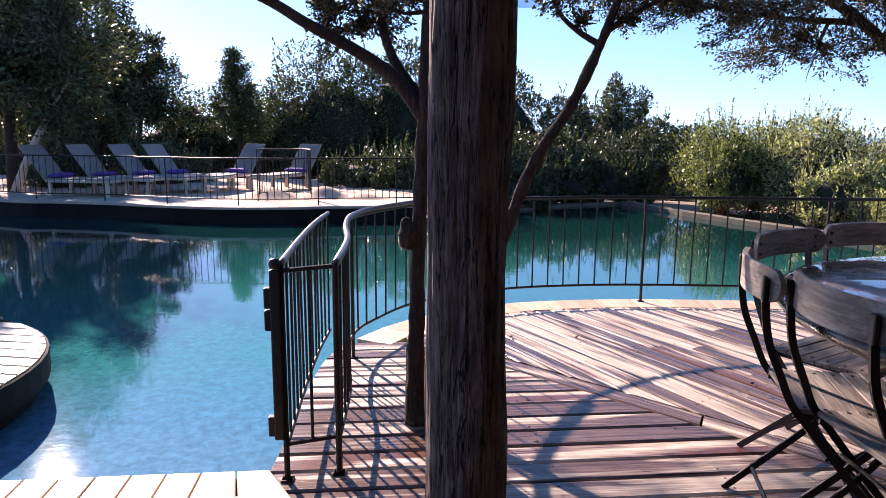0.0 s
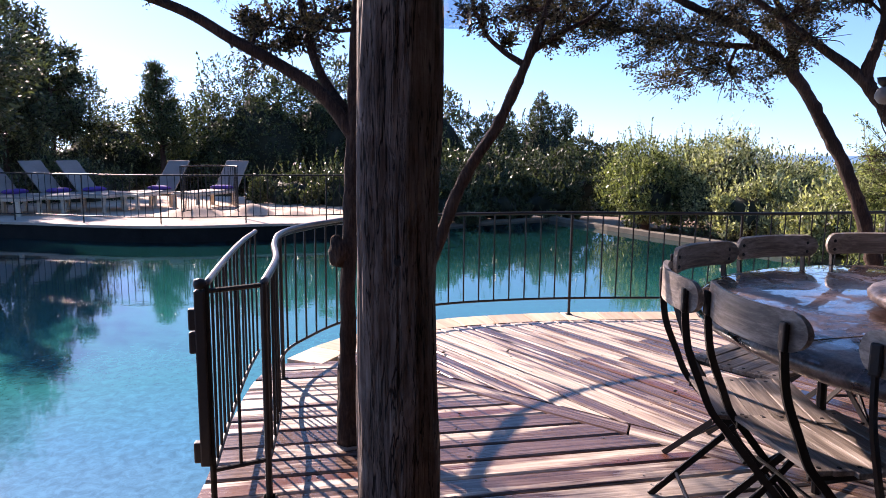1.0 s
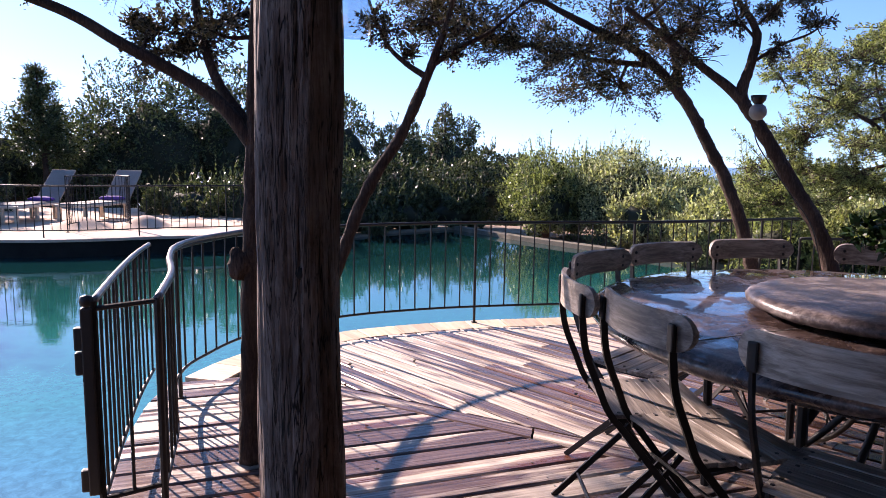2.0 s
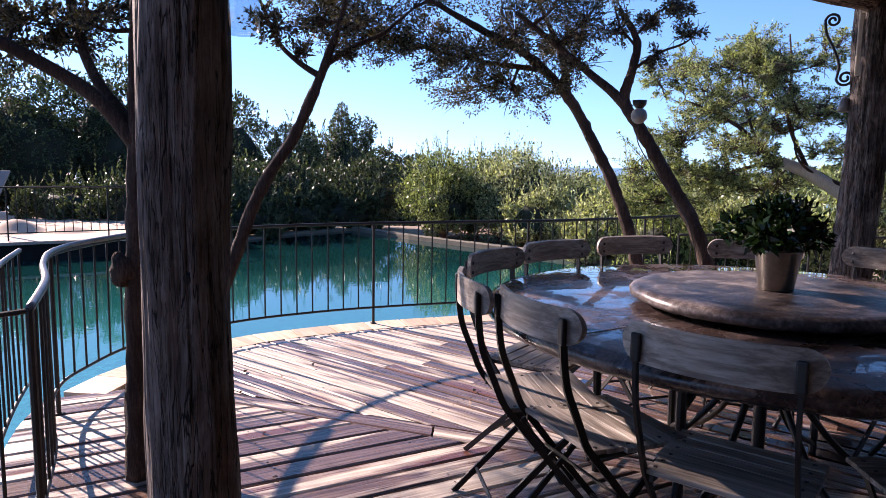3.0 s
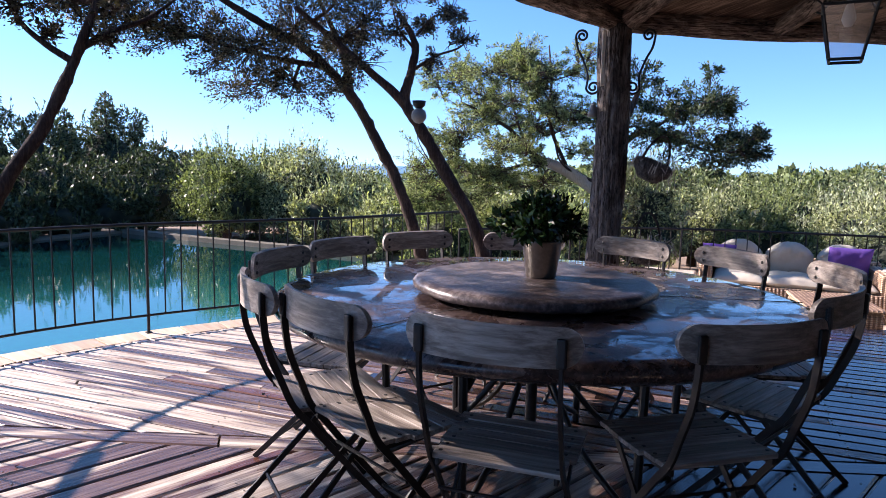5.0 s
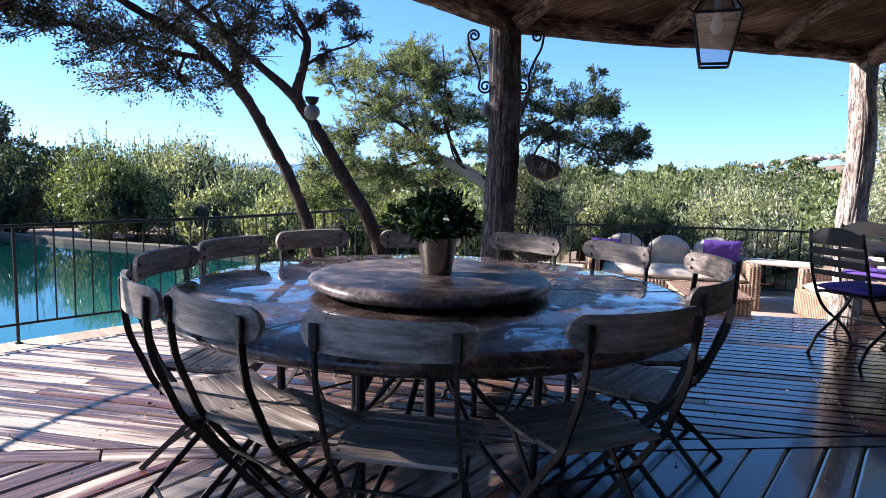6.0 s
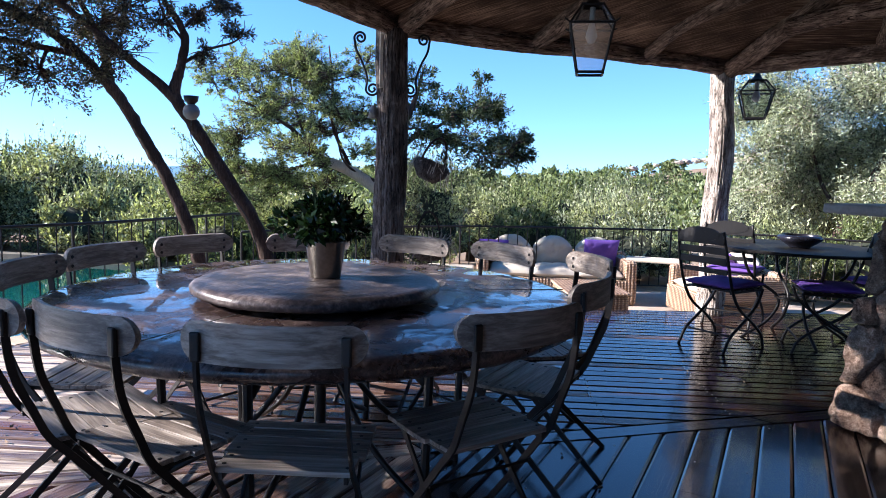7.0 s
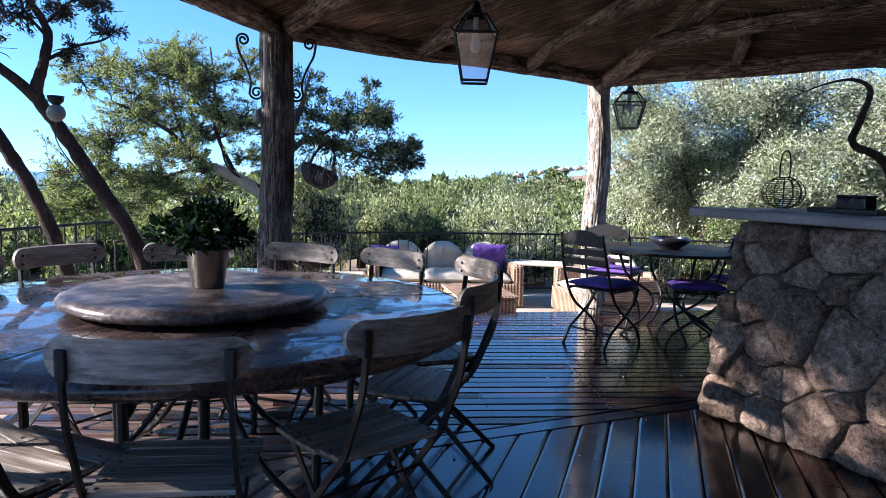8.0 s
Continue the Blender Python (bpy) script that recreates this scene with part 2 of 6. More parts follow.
M_PURPLE = mottled("purple cotton", ((0.3, (0.075, 0.028, 0.2)), (0.7, (0.14, 0.065, 0.32))), 6, 0.85, 0.25, 0, 150, 0.002)
M_CREAM = mottled("cream canvas", ((0.3, (0.42, 0.36, 0.28)), (0.7, (0.58, 0.51, 0.41))), 4, 0.9, 0.25, 0, 150, 0.002)
M_ZINC = mottled("dull zinc", ((0.3, (0.2, 0.175, 0.155)), (0.7, (0.42, 0.38, 0.33))), 5, 0.3, 0.15, 0.9)
M_BLACK = mottled("black glazed clay", ((0.3, (0.008, 0.008, 0.012)), (0.7, (0.02, 0.02, 0.03))), 5, 0.2, 0.1)
M_CLAY = mottled("grey frosted lamp glass", ((0.3, (0.13, 0.13, 0.13)), (0.7, (0.2, 0.2, 0.2))), 8, 0.5, 0.1)
M_WHITE = mottled("off white lamp bowl", ((0.3, (0.5, 0.47, 0.43)), (0.7, (0.66, 0.63, 0.58))), 8, 0.6, 0.1)
M_ROCK = mottled("pale hill rock", ((0.3, (0.26, 0.21, 0.18)), (0.7, (0.46, 0.41, 0.36))), 0.15, 0.9, 0.5, 0, 1.2, 0.6)
M_LOUNGER = mottled("taupe lounger mesh", ((0.3, (0.19, 0.165, 0.15)), (0.7, (0.28, 0.25, 0.225))), 4, 0.8, 0.2)
M_STRAW = mottled("dry pale straw", ((0.3, (0.2, 0.14, 0.09)), (0.7, (0.5, 0.4, 0.28))), 9, 0.8, 0.2)
M_TEAK = wood("pale teak", ((0.25, (0.35, 0.28, 0.2)), (0.75, (0.6, 0.52, 0.42))), 0, 1.0, (0.4, 0.6), 0.2)
M_PLASTER = mottled("ochre plaster", ((0.3, (0.16, 0.11, 0.08)), (0.7, (0.26, 0.19, 0.14))), 1.5, 0.9, 0.4)


def granite_material():
    """Rough field granite: coarse speckle, per-stone tone, pits."""
    m, n, l, s = material("granite fieldstone", rough=0.92, spec=0.2)
    v = coords(n, l)
    broad, mid, grain = noise_tex(n, l, v, 6, 5, 0.65, 0.4), noise_tex(n, l, v, 38, 5, 0.75), noise_tex(n, l, v, 140, 2, 0.7)
    f = maths(n, l, "ADD", maths(n, l, "MULTIPLY", broad, 0.35), maths(n, l, "ADD", maths(n, l, "MULTIPLY", mid, 0.4), maths(n, l, "MULTIPLY", grain, 0.25)))
    col = ramp(n, l, f, ((0.38, (0.04, 0.027, 0.022)), (0.47, (0.225, 0.145, 0.107)), (0.54, (0.39, 0.275, 0.21)), (0.62, (0.66, 0.52, 0.42))))
    tone = maths(n, l, "ADD", maths(n, l, "MULTIPLY", rand(n), 0.75), 0.85)
    cx = n.new("ShaderNodeCombineColor")
    for i in range(3):
        l.new(tone, cx.inputs[i])
    l.new(mix(n, l, 1.0, col, cx.outputs[0], "MULTIPLY"), s.inputs["Base Color"])
    bump(n, l, s, maths(n, l, "ADD", mid, maths(n, l, "MULTIPLY", grain, 0.5)), 1.0, 0.03)
    return m


M_STONE = granite_material()


def table_top_material():
    """Varnished dark red-brown top, mottled, with wet gloss."""
    m, n, l, s = material("varnished red brown tabletop", rough=0.15)
    v = coords(n, l)
    a = noise_tex(n, l, v, 4.5, 8, 0.7, 0.8)
    b = noise_tex(n, l, v, 60, 4, 0.7)
    f = maths(n, l, "ADD", maths(n, l, "MULTIPLY", a, 0.55), maths(n, l, "MULTIPLY", b, 0.45))
    l.new(ramp(n, l, f, ((0.36, (0.01, 0.0068, 0.007)), (0.5, (0.048, 0.031, 0.028)), (0.66, (0.18, 0.128, 0.11)))), s.inputs["Base Color"])
    s.inputs["Coat Weight"].default_value, s.inputs["Coat Roughness"].default_value = 0.7, 0.015
    l.new(ramp(n, l, noise_tex(n, l, coords(n, l), 3.6, 8, 0.75, 1.2), ((0.485, (0.0,) * 3), (0.515, (1.0,) * 3))), s.inputs["Coat Weight"])
    s.inputs["Coat IOR"].default_value = 1.6
    l.new(ramp(n, l, a, ((0.42, (0.16,) * 3), (0.58, (0.45,) * 3))), s.inputs["Roughness"])
    bump(n, l, s, f, 0.3, 0.004)
    return m


def water_material():
    """Rippled pool water: pale over the shallow near shelf, deep blue-green beyond it."""
    m, n, l, s = material("pool water", rough=0.03)
    s.inputs["IOR"].default_value = 1.55
    c = n.new("ShaderNodeTexCoord")
    sep = n.new("ShaderNodeSeparateXYZ")
    l.new(c.outputs["Object"], sep.inputs[0])
    wob = noise_tex(n, l, coords(n, l), 0.5, 3)
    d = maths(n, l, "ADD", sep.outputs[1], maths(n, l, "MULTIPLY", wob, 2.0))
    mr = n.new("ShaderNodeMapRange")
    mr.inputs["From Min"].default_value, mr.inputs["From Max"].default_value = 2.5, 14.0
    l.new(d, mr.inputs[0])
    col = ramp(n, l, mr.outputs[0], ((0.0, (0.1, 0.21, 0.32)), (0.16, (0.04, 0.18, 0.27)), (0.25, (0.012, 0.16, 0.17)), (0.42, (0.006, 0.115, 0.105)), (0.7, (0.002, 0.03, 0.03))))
    floor_marks = ramp(n, l, noise_tex(n, l, coords(n, l), 16, 5, 0.7, 0.6), ((0.35, (0.72,) * 3), (0.65, (1.25,) * 3)))
    l.new(mix(n, l, 1.0, col, floor_marks, "MULTIPLY"), s.inputs["Base Color"])
    w1 = noise_tex(n, l, coords(n, l, (1, 2.2, 1)), 2.2, 3, 0.5)
    w2 = noise_tex(n, l, coords(n, l, (1, 1.6, 1)), 13, 2, 0.5)
    bump(n, l, s, maths(n, l, "ADD", w1, maths(n, l, "MULTIPLY", w2, 0.5)), 0.05, 0.012)
    return m


def glass_material():
    m, n, l, s = material("lantern glass", (0.85, 0.9, 0.92), 0.05)
    t, g, x = n.new("ShaderNodeBsdfTransparent"), n.new("ShaderNodeBsdfGlossy"), n.new("ShaderNodeMixShader")
    t.inputs[0].default_value = (0.78, 0.83, 0.86, 1)
    g.inputs["Roughness"].default_value = 0.12
    x.inputs[0].default_value = 0.16
    l.new(t.outputs[0], x.inputs[1])
    l.new(g.outputs[0], x.inputs[2])
    l.new(x.outputs[0], n["Material Output"].inputs[0])
    return m


def wicker_material():
    """Woven rattan: upright stakes with strands crossing over and under them, worn honey brown."""
    m, n, l, s = material("woven rattan", rough=0.6)
    v = coords(n, l, (1, 1, 1))
    hs = []
    for axis, sc, warp in (("X", 8.5, 1.2), ("Y", 8.5, 1.2), ("Z", 17, 2.0)):
        w = n.new("ShaderNodeTexWave")
        w.bands_direction = axis
        w.inputs["Scale"].default_value, w.inputs["Distortion"].default_value, w.inputs["Detail"].default_value = sc, warp, 1.0
        l.new(v, w.inputs["Vector"])
        hs.append(w.outputs["Fac"])
    h = maths(n, l, "MULTIPLY", maths(n, l, "MAXIMUM", hs[0], hs[1]), maths(n, l, "ADD", maths(n, l, "MULTIPLY", hs[2], 0.5), 0.5))
    f = maths(n, l, "ADD", maths(n, l, "MULTIPLY", h, 0.7), maths(n, l, "MULTIPLY", noise_tex(n, l, v, 9, 3), 0.35))
    l.new(ramp(n, l, f, ((0.2, (0.07, 0.035, 0.02)), (0.5, (0.3, 0.18, 0.11)), (0.85, (0.58, 0.42, 0.29)))), s.inputs["Base Color"])
    bump(n, l, s, h, 0.9, 0.012)
    return m


def reed_material():
    m, n, l, s = material("dry reed thatch", rough=0.9, spec=0.15)
    v = coords(n, l, (55, 2.5, 3), turn=(0, 0, radians(35)))
    a = noise_tex(n, l, v, 1.8, 5, 0.65, 0.3)
    b = noise_tex(n, l, coords(n, l), 1.6, 4)
    f = maths(n, l, "ADD", maths(n, l, "MULTIPLY", a, 0.6), maths(n, l, "MULTIPLY", b, 0.45))
    l.new(ramp(n, l, f, ((0.38, (0.014, 0.009, 0.0065)), (0.52, (0.085, 0.052, 0.037)), (0.68, (0.4, 0.28, 0.2)))), s.inputs["Base Color"])
    bump(n, l, s, a, 0.9, 0.02)
    return m


M_SUSAN = mottled("brown turntable stone", ((0.36, (0.022, 0.016, 0.0145)), (0.5, (0.088, 0.065, 0.058)), (0.66, (0.26, 0.21, 0.185))), 12, 0.36, 0.6, 0, 75, 0.006, 0.35)
M_TABLE, M_WATER, M_GLASS, M_WICKER, M_REED = table_top_material(), water_material(), glass_material(), wicker_material(), reed_material()
M_BEAM = cracked("rough hewn beam", ((0.36, (0.034, 0.021, 0.016)), (0.49, (0.17, 0.115, 0.09)), (0.62, (0.52, 0.39, 0.31))), (0.008, 0.005, 0.004), 0.8, 1.3)


# ---- mesh tools ----
class Shape:
    """Collects vertices and faces of one mesh."""

    def __init__(self):
        self.v, self.f = [], []

    def add(self, verts, faces):
        o = len(self.v)
        self.v += [tuple(p) for p in verts]
        self.f += [tuple(i + o for i in q) for q in faces]
        return self

    def box(self, c, size, m=None, r=0.0):
        """A box with its edges cut by r."""
        hx, hy, hz = (a / 2 for a in size)
        r = min(r, hx * 0.9, hy * 0.9, hz * 0.9)
        m = (Matrix.Translation(c) @ m) if m is not None else Matrix.Translation(c)
        if r <= 0:
            vs = [(x, y, z) for x in (-hx, hx) for y in (-hy, hy) for z in (-hz, hz)]
            fs = [(0, 1, 3, 2), (4, 6, 7, 5), (0, 4, 5, 1), (2, 3, 7, 6), (0, 2, 6, 4), (1, 5, 7, 3)]
        else:
            bm = bmesh.new()
            bmesh.ops.create_cube(bm, size=1)
            for p in bm.verts:
                p.co = Vector((p.co.x * 2 * hx, p.co.y * 2 * hy, p.co.z * 2 * hz))
            bmesh.ops.bevel(bm, geom=list(bm.edges), offset=r, segments=2, affect="EDGES", profile=0.5)
            vs, fs = [tuple(p.co) for p in bm.verts], [tuple(p.index for p in q.verts) for q in bm.faces]
            bm.free()
        return self.add([m @ Vector(p) for p in vs], fs)

    def tube(self, pts, radii, sides=8, flat=None, cap=True):
        """A tube along points; flat=(width, thickness) makes a flat bar whose width lies along x."""
        pts = [Vector(p) for p in pts]
        if not hasattr(radii, "__len__"):
            radii = [radii] * len(pts)
        rings, ref = [], None
        for i, p in enumerate(pts):
            d = (pts[min(i + 1, len(pts) - 1)] - pts[max(i - 1, 0)]).normalized()
            if ref is None:
                ref = Vector((0, 0, 1)) if abs(d.z) < 0.9 else Vector((1, 0, 0))
            u = (ref - d * ref.dot(d)).normalized()
            w = d.cross(u)
            ref = u
            if flat:
                w2 = Vector((1, 0, 0))
                u2 = d.cross(w2).normalized()
                a, b = flat[0] / 2, flat[1] / 2
                rings.append([p + w2 * a + u2 * b, p - w2 * a + u2 * b, p - w2 * a - u2 * b, p + w2 * a - u2 * b])
            else:
                rings.append([p + (u * math.cos(k * 2 * math.pi / sides) + w * math.sin(k * 2 * math.pi / sides)) * radii[i] for k in range(sides)])
        n = len(rings[0])
        fs = [(i * n + k, i * n + (k + 1) % n, (i + 1) * n + (k + 1) % n, (i + 1) * n + k) for i in range(len(rings) - 1) for k in range(n)]
        if cap:
            fs += [tuple(range(n))[::-1], tuple((len(rings) - 1) * n + k for k in range(n))]
        return self.add([p for q in rings for p in q], fs)

    def lathe(self, profile, seg=32, m=None):
        m = m if m is not None else Matrix()
        vs = [m @ Vector((r * math.cos(k * 2 * math.pi / seg), r * math.sin(k * 2 * math.pi / seg), z)) for r, z in profile for k in range(seg)]
        fs = [(i * seg + k, i * seg + (k + 1) % seg, (i + 1) * seg + (k + 1) % seg, (i + 1) * seg + k) for i in range(len(profile) - 1) for k in range(seg)]
        return self.add(vs, fs)

    def prism(self, outline, z0, z1):
        n = len(outline)
        vs = [(x, y, z0) for x, y in outline] + [(x, y, z1) for x, y in outline]
        fs = [tuple(range(n))[::-1], tuple(range(n, 2 * n))] + [(i, (i + 1) % n, n + (i + 1) % n, n + i) for i in range(n)]
        return self.add(vs, fs)

    def mesh(self, name, mat, smooth=False):
        me = bpy.data.meshes.new(name)
        me.from_pydata(self.v, [], self.f)
        me.materials.append(mat)
        if smooth:
            me.shade_smooth()
        me.update()
        return me


def part(name, shape, mat, parent=None, label="", smooth=False, m=None):
    """Links a shape as one mesh object under a thing or a part."""
    ob = new(name, shape.mesh(name, mat, smooth))
    if parent is not None:
        ob.parent = parent
    if m is not None:
        ob.matrix_basis = m
    return tagged(ob, label)


def thing(name, m, label, category, group="", kind=""):
    ob = new(name)
    ob.empty_display_size = 0.1
    ob.matrix_basis = m
    return tagged(ob, label, category, group, kind)


def smooth_path(pts, n=6):
    """Catmull-Rom points through a list of points."""
    P = [Vector(p) for p in pts]
    P = [P[0] * 2 - P[1]] + P + [P[-1] * 2 - P[-2]]
    out = []
    for i in range(1, len(P) - 2):
        for k in range(n):
            t = k / n
            a, b, c, d = P[i - 1:i + 3]
            out.append(0.5 * (2 * b + (c - a) * t + (2 * a - 5 * b + 4 * c - d) * t * t + (3 * b - a - 3 * c + d) * t ** 3))
    out.append(P[-2])
    return out


def blob_mesh(name, mat, radius, centre, squash=(1, 1, 1), amp=0.2, freq=1.5, sub=3, seed=0):
    """A lumpy closed form."""
    bm = bmesh.new()
    bmesh.ops.create_icosphere(bm, subdivisions=sub, radius=1)
    for v in bm.verts:
        k = 1 + amp * noise.noise(v.co * freq + Vector((seed * 7.1, seed * 3.3, 0)))
        v.co = Vector((v.co.x * squash[0], v.co.y * squash[1], v.co.z * squash[2])) * radius * k + Vector(centre)
    me = bpy.data.meshes.new(name)
    bm.to_mesh(me)
    bm.free()
    me.materials.append(mat)
    me.shade_smooth()
    return me


def leaf_mesh(name, mat, points, normals, size, aspect=0.5, seed=0, lift=0.7):
    """Many small four-cornered leaves, bent along the middle, at points; each turns its own way about an outward normal."""
    rng = np.random.default_rng(seed)
    n = len(points)
    d = rng.normal(size=(n, 3)) * lift + normals
    d /= np.linalg.norm(d, axis=1)[:, None] + 1e-9
    t = rng.normal(size=(n, 3))
    s = np.cross(d, t)
    s /= np.linalg.norm(s, axis=1)[:, None] + 1e-9
    nn = np.cross(s, d)
    L = size * rng.uniform(0.6, 1.4, (n, 1))
    W = L * aspect * 0.5
    base, tip = points - d * L * 0.3, points + d * L * 0.7
    midl, midr = points + s * W + nn * W * 0.3, points - s * W + nn * W * 0.3
    v = np.stack((base, midl, tip, midr), 1).reshape(-1, 3)
    me = bpy.data.meshes.new(name)
    me.vertices.add(4 * n)
    me.vertices.foreach_set("co", v.ravel())
    me.loops.add(4 * n)
    me.loops.foreach_set("vertex_index", np.arange(4 * n))
    me.polygons.add(n)
    me.polygons.foreach_set("loop_start", np.arange(0, 4 * n, 4))
    me.polygons.foreach_set("loop_total", np.full(n, 4))
    me.materials.append(mat)
    me.update(calc_edges=True)
    return me


# ---- ground, sea, pool ----
M_SAND = mottled("warm sand", ((0.3, (0.4, 0.27, 0.19)), (0.7, (0.62, 0.47, 0.36))), 3, 0.95, 0.5, 0, 60)
def ease(a, b, x):
    t = min(1.0, max(0.0, (x - a) / (b - a)))
    return t * t * (3 - 2 * t)


def land(x, y):
    """Height of the land: level round the pool, falling to the sea ahead, rising to a ridge on one side."""
    r = math.hypot(x, y)
    az = math.degrees(math.atan2(x, y))
    hill = ease(50, 70, az) * (1 - ease(150, 175, az))
    z = -0.35 - 2.9 * ease(15, 42, r)
    z += (-16 * (1 - hill) + 0.8 * hill) * ease(45, 270, r) - 40 * ease(330, 700, r)
    z += hill * 8.0 * ease(67, 80, az) * ease(200, 290, r)
    return z + 0.25 * ease(18, 30, r) * noise.noise(Vector((x * 0.12, y * 0.12, 0)))


def build_ground():
    radii = [0, 4, 8, 12, 15] + [15 * 1.13 ** k for k in range(1, 32)]
    seg = 96
    vs = [(r * math.sin(k * 2 * math.pi / seg), r * math.cos(k * 2 * math.pi / seg)) for r in radii[1:] for k in range(seg)]
    v = [(0, 0, land(0, 0))] + [(x, y, land(x, y)) for x, y in vs]
    f = [(0, 1 + (k + 1) % seg, 1 + k) for k in range(seg)]
    for i in range(len(radii) - 2):
        a, b = 1 + i * seg, 1 + (i + 1) * seg
        f += [(a + k, a + (k + 1) % seg, b + (k + 1) % seg, b + k) for k in range(seg)]
    ob = part("ground", Shape().add(v, f), M_SOIL, smooth=True)
    tagged(ob, "dry sandy soil under pines and scrub, falling to the sea", "ground", kind="structure")
    m, n, l, s = material("open sea", (0.1, 0.22, 0.34), 0.5)
    bump(n, l, s, noise_tex(n, l, coords(n, l), 0.05, 4), 0.5, 2.0)
    sea = part("sea", Shape().add([(4600 * math.sin(k * math.pi / 32), 4600 * math.cos(k * math.pi / 32), -14) for k in range(64)], [tuple(range(64))[::-1]]), m)
    tagged(sea, "calm blue sea out to the horizon", "sea", kind="structure")


build_ground()
WATER_Z = -0.25
FAR_BANK = [(-12.5, 14.4), (-7.91, 12.07), (-6.78, 11.84), (-5.69, 11.63), (-4.57, 11.25), (-3.57, 11.05), (-2.66, 11.1), (-1.77, 11.33), (-0.5, 11.55), (0.8, 12.5), (2.2, 13.7), (3.75, 14.4)]
RIGHT_BANK = [(3.75, 14.4), (4.4, 12.5), (5.5, 10.1), (6.3, 8.2), (6.5, 6.4)]
FAR_BANK = [tuple(p)[:2] for p in smooth_path([(*q, 0) for q in FAR_BANK], 5)]
pool = [(-12.5, 1.2), (-0.2, 1.2), (3.2, 4.3), (5.6, 5.2)] + RIGHT_BANK[::-1] + FAR_BANK[::-1][1:]
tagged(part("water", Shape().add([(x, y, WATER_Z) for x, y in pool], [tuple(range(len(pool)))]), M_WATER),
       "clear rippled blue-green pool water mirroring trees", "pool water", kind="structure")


def strip(line, width, z0, z1):
    """A slab along a line, to its left side."""
    s = Shape()
    pts = [Vector((*p, 0)) for p in line]
    outer = []
    for i, p in enumerate(pts):
        d = (pts[min(i + 1, len(pts) - 1)] - pts[max(i - 1, 0)]).normalized()
        outer.append(p + Vector((-d.y, d.x, 0)) * width)
    for i in range(len(pts) - 1):
        a, b, c, d = pts[i], pts[i + 1], outer[i + 1], outer[i]
        s.prism([(a.x, a.y), (b.x, b.y), (c.x, c.y), (d.x, d.y)], z0, z1)
    return s


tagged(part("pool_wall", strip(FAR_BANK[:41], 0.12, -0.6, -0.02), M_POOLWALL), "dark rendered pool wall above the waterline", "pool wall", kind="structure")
tagged(part("pavement", strip([(x, y - 0.04) for x, y in FAR_BANK[:41]], 1.0, -0.02, 0.02), M_PAVE), "pale sandy paving along the far pool edge", "pavement", kind="structure")
terrace = [(x, y + 0.9) for x, y in FAR_BANK[:41]] + [(0.5, 17.5), (-12.5, 19)]
tagged(part("terrace", Shape().prism(terrace, -0.4, 0.0), M_SAND), "sunlit sandy terrace with loungers", "terrace", kind="structure")
tagged(part("pool_bank", strip(FAR_BANK[40:], 0.3, -0.5, -0.21), M_COPING), "low shaded stone bank of the pool", "pool bank", kind="structure")
tagged(part("pool_coping", strip(RIGHT_BANK, 0.22, -0.5, -0.17), M_COPING), "grey stone coping curving along the pool", "pool coping", kind="structure")

# ---- deck outline ----
EDGE = [tuple(p)[:2] for p in smooth_path([(-3.4, 2.12, 0), (-1.61, 2.29, 0), (-0.66, 2.38, 0)], 4)]
EDGE += [tuple(p)[:2] for p in smooth_path([(-0.66, 2.5, 0), (-0.68, 3.1, 0), (-0.66, 3.7, 0), (-0.5, 4.1, 0), (-0.18, 4.53, 0), (0.42, 4.9, 0), (1.0, 5.03, 0),
                                            (1.57, 5.07, 0), (2.3, 5.04, 0), (3.0, 5.03, 0), (3.7, 5.1, 0), (4.62, 5.26, 0)], 5)]
STEP_A, STEP_B = (4.4, 4.6), (7.9, -0.5)
DECK = EDGE + [STEP_A, STEP_B, (7.9, -4.2), (-3.4, -4.2)]
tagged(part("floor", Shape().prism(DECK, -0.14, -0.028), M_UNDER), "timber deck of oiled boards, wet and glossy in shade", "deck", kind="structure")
floor = bpy.data.objects["floor"]
LOUNGE = [(4.62, 5.3), (7.4, 4.3), (8.95, 2.1), (9.1, -0.6), (7.8, -0.7), (4.3, 4.5)]
tagged(part("lower_terrace", Shape().prism(LOUNGE, -0.5, -0.23), M_PAVE), "pale paved terrace one step below the deck", "terrace", kind="structure")


# ---- fences ----
def build_fence(name, path, z0, height, label, low=0.13, gap=0.12, post_gap=1.25, rail_mat=None, ends=True, pale=0):
    f = thing("fence", pose(0, 0, z0), label, "fence", kind="structure")
    pts = smooth_path([(*p, 0) for p in path], 10)
    part("top_rail", Shape().tube([p + Vector((0, 0, height)) for p in pts], 0.0125, 6), rail_mat or M_IRON, f, smooth=True)
    part("bottom_rail", Shape().tube([p + Vector((0, 0, low)) for p in pts], 0.009, 6), M_IRON, f, smooth=True)
    bar_me = Shape().tube([(0, 0, low), (0, 0, height)], 0.0058, 6, cap=False).mesh("bar", M_IRON)
    post_me = Shape().tube([(0, 0, 0), (0, 0, height)], 0.011, 8).box((0, 0, 0.004), (0.04, 0.04, 0.008)).mesh("post", M_IRON)
    run, last_post, rng = 0.0, 0.0, random.Random(5)
    for a, b in zip(pts, pts[1:]):
        seg = (b - a).length
        while run < seg:
            p = a.lerp(b, run / seg)
            ob = new("bar", bar_me)
            ob.parent = f
            ob.matrix_basis = pose(p.x, p.y, 0, rng.uniform(-0.3, 0.3), rng.uniform(-0.3, 0.3), 0)
            last_post -= gap
            if last_post <= 0:
                o2 = new("post", post_me)
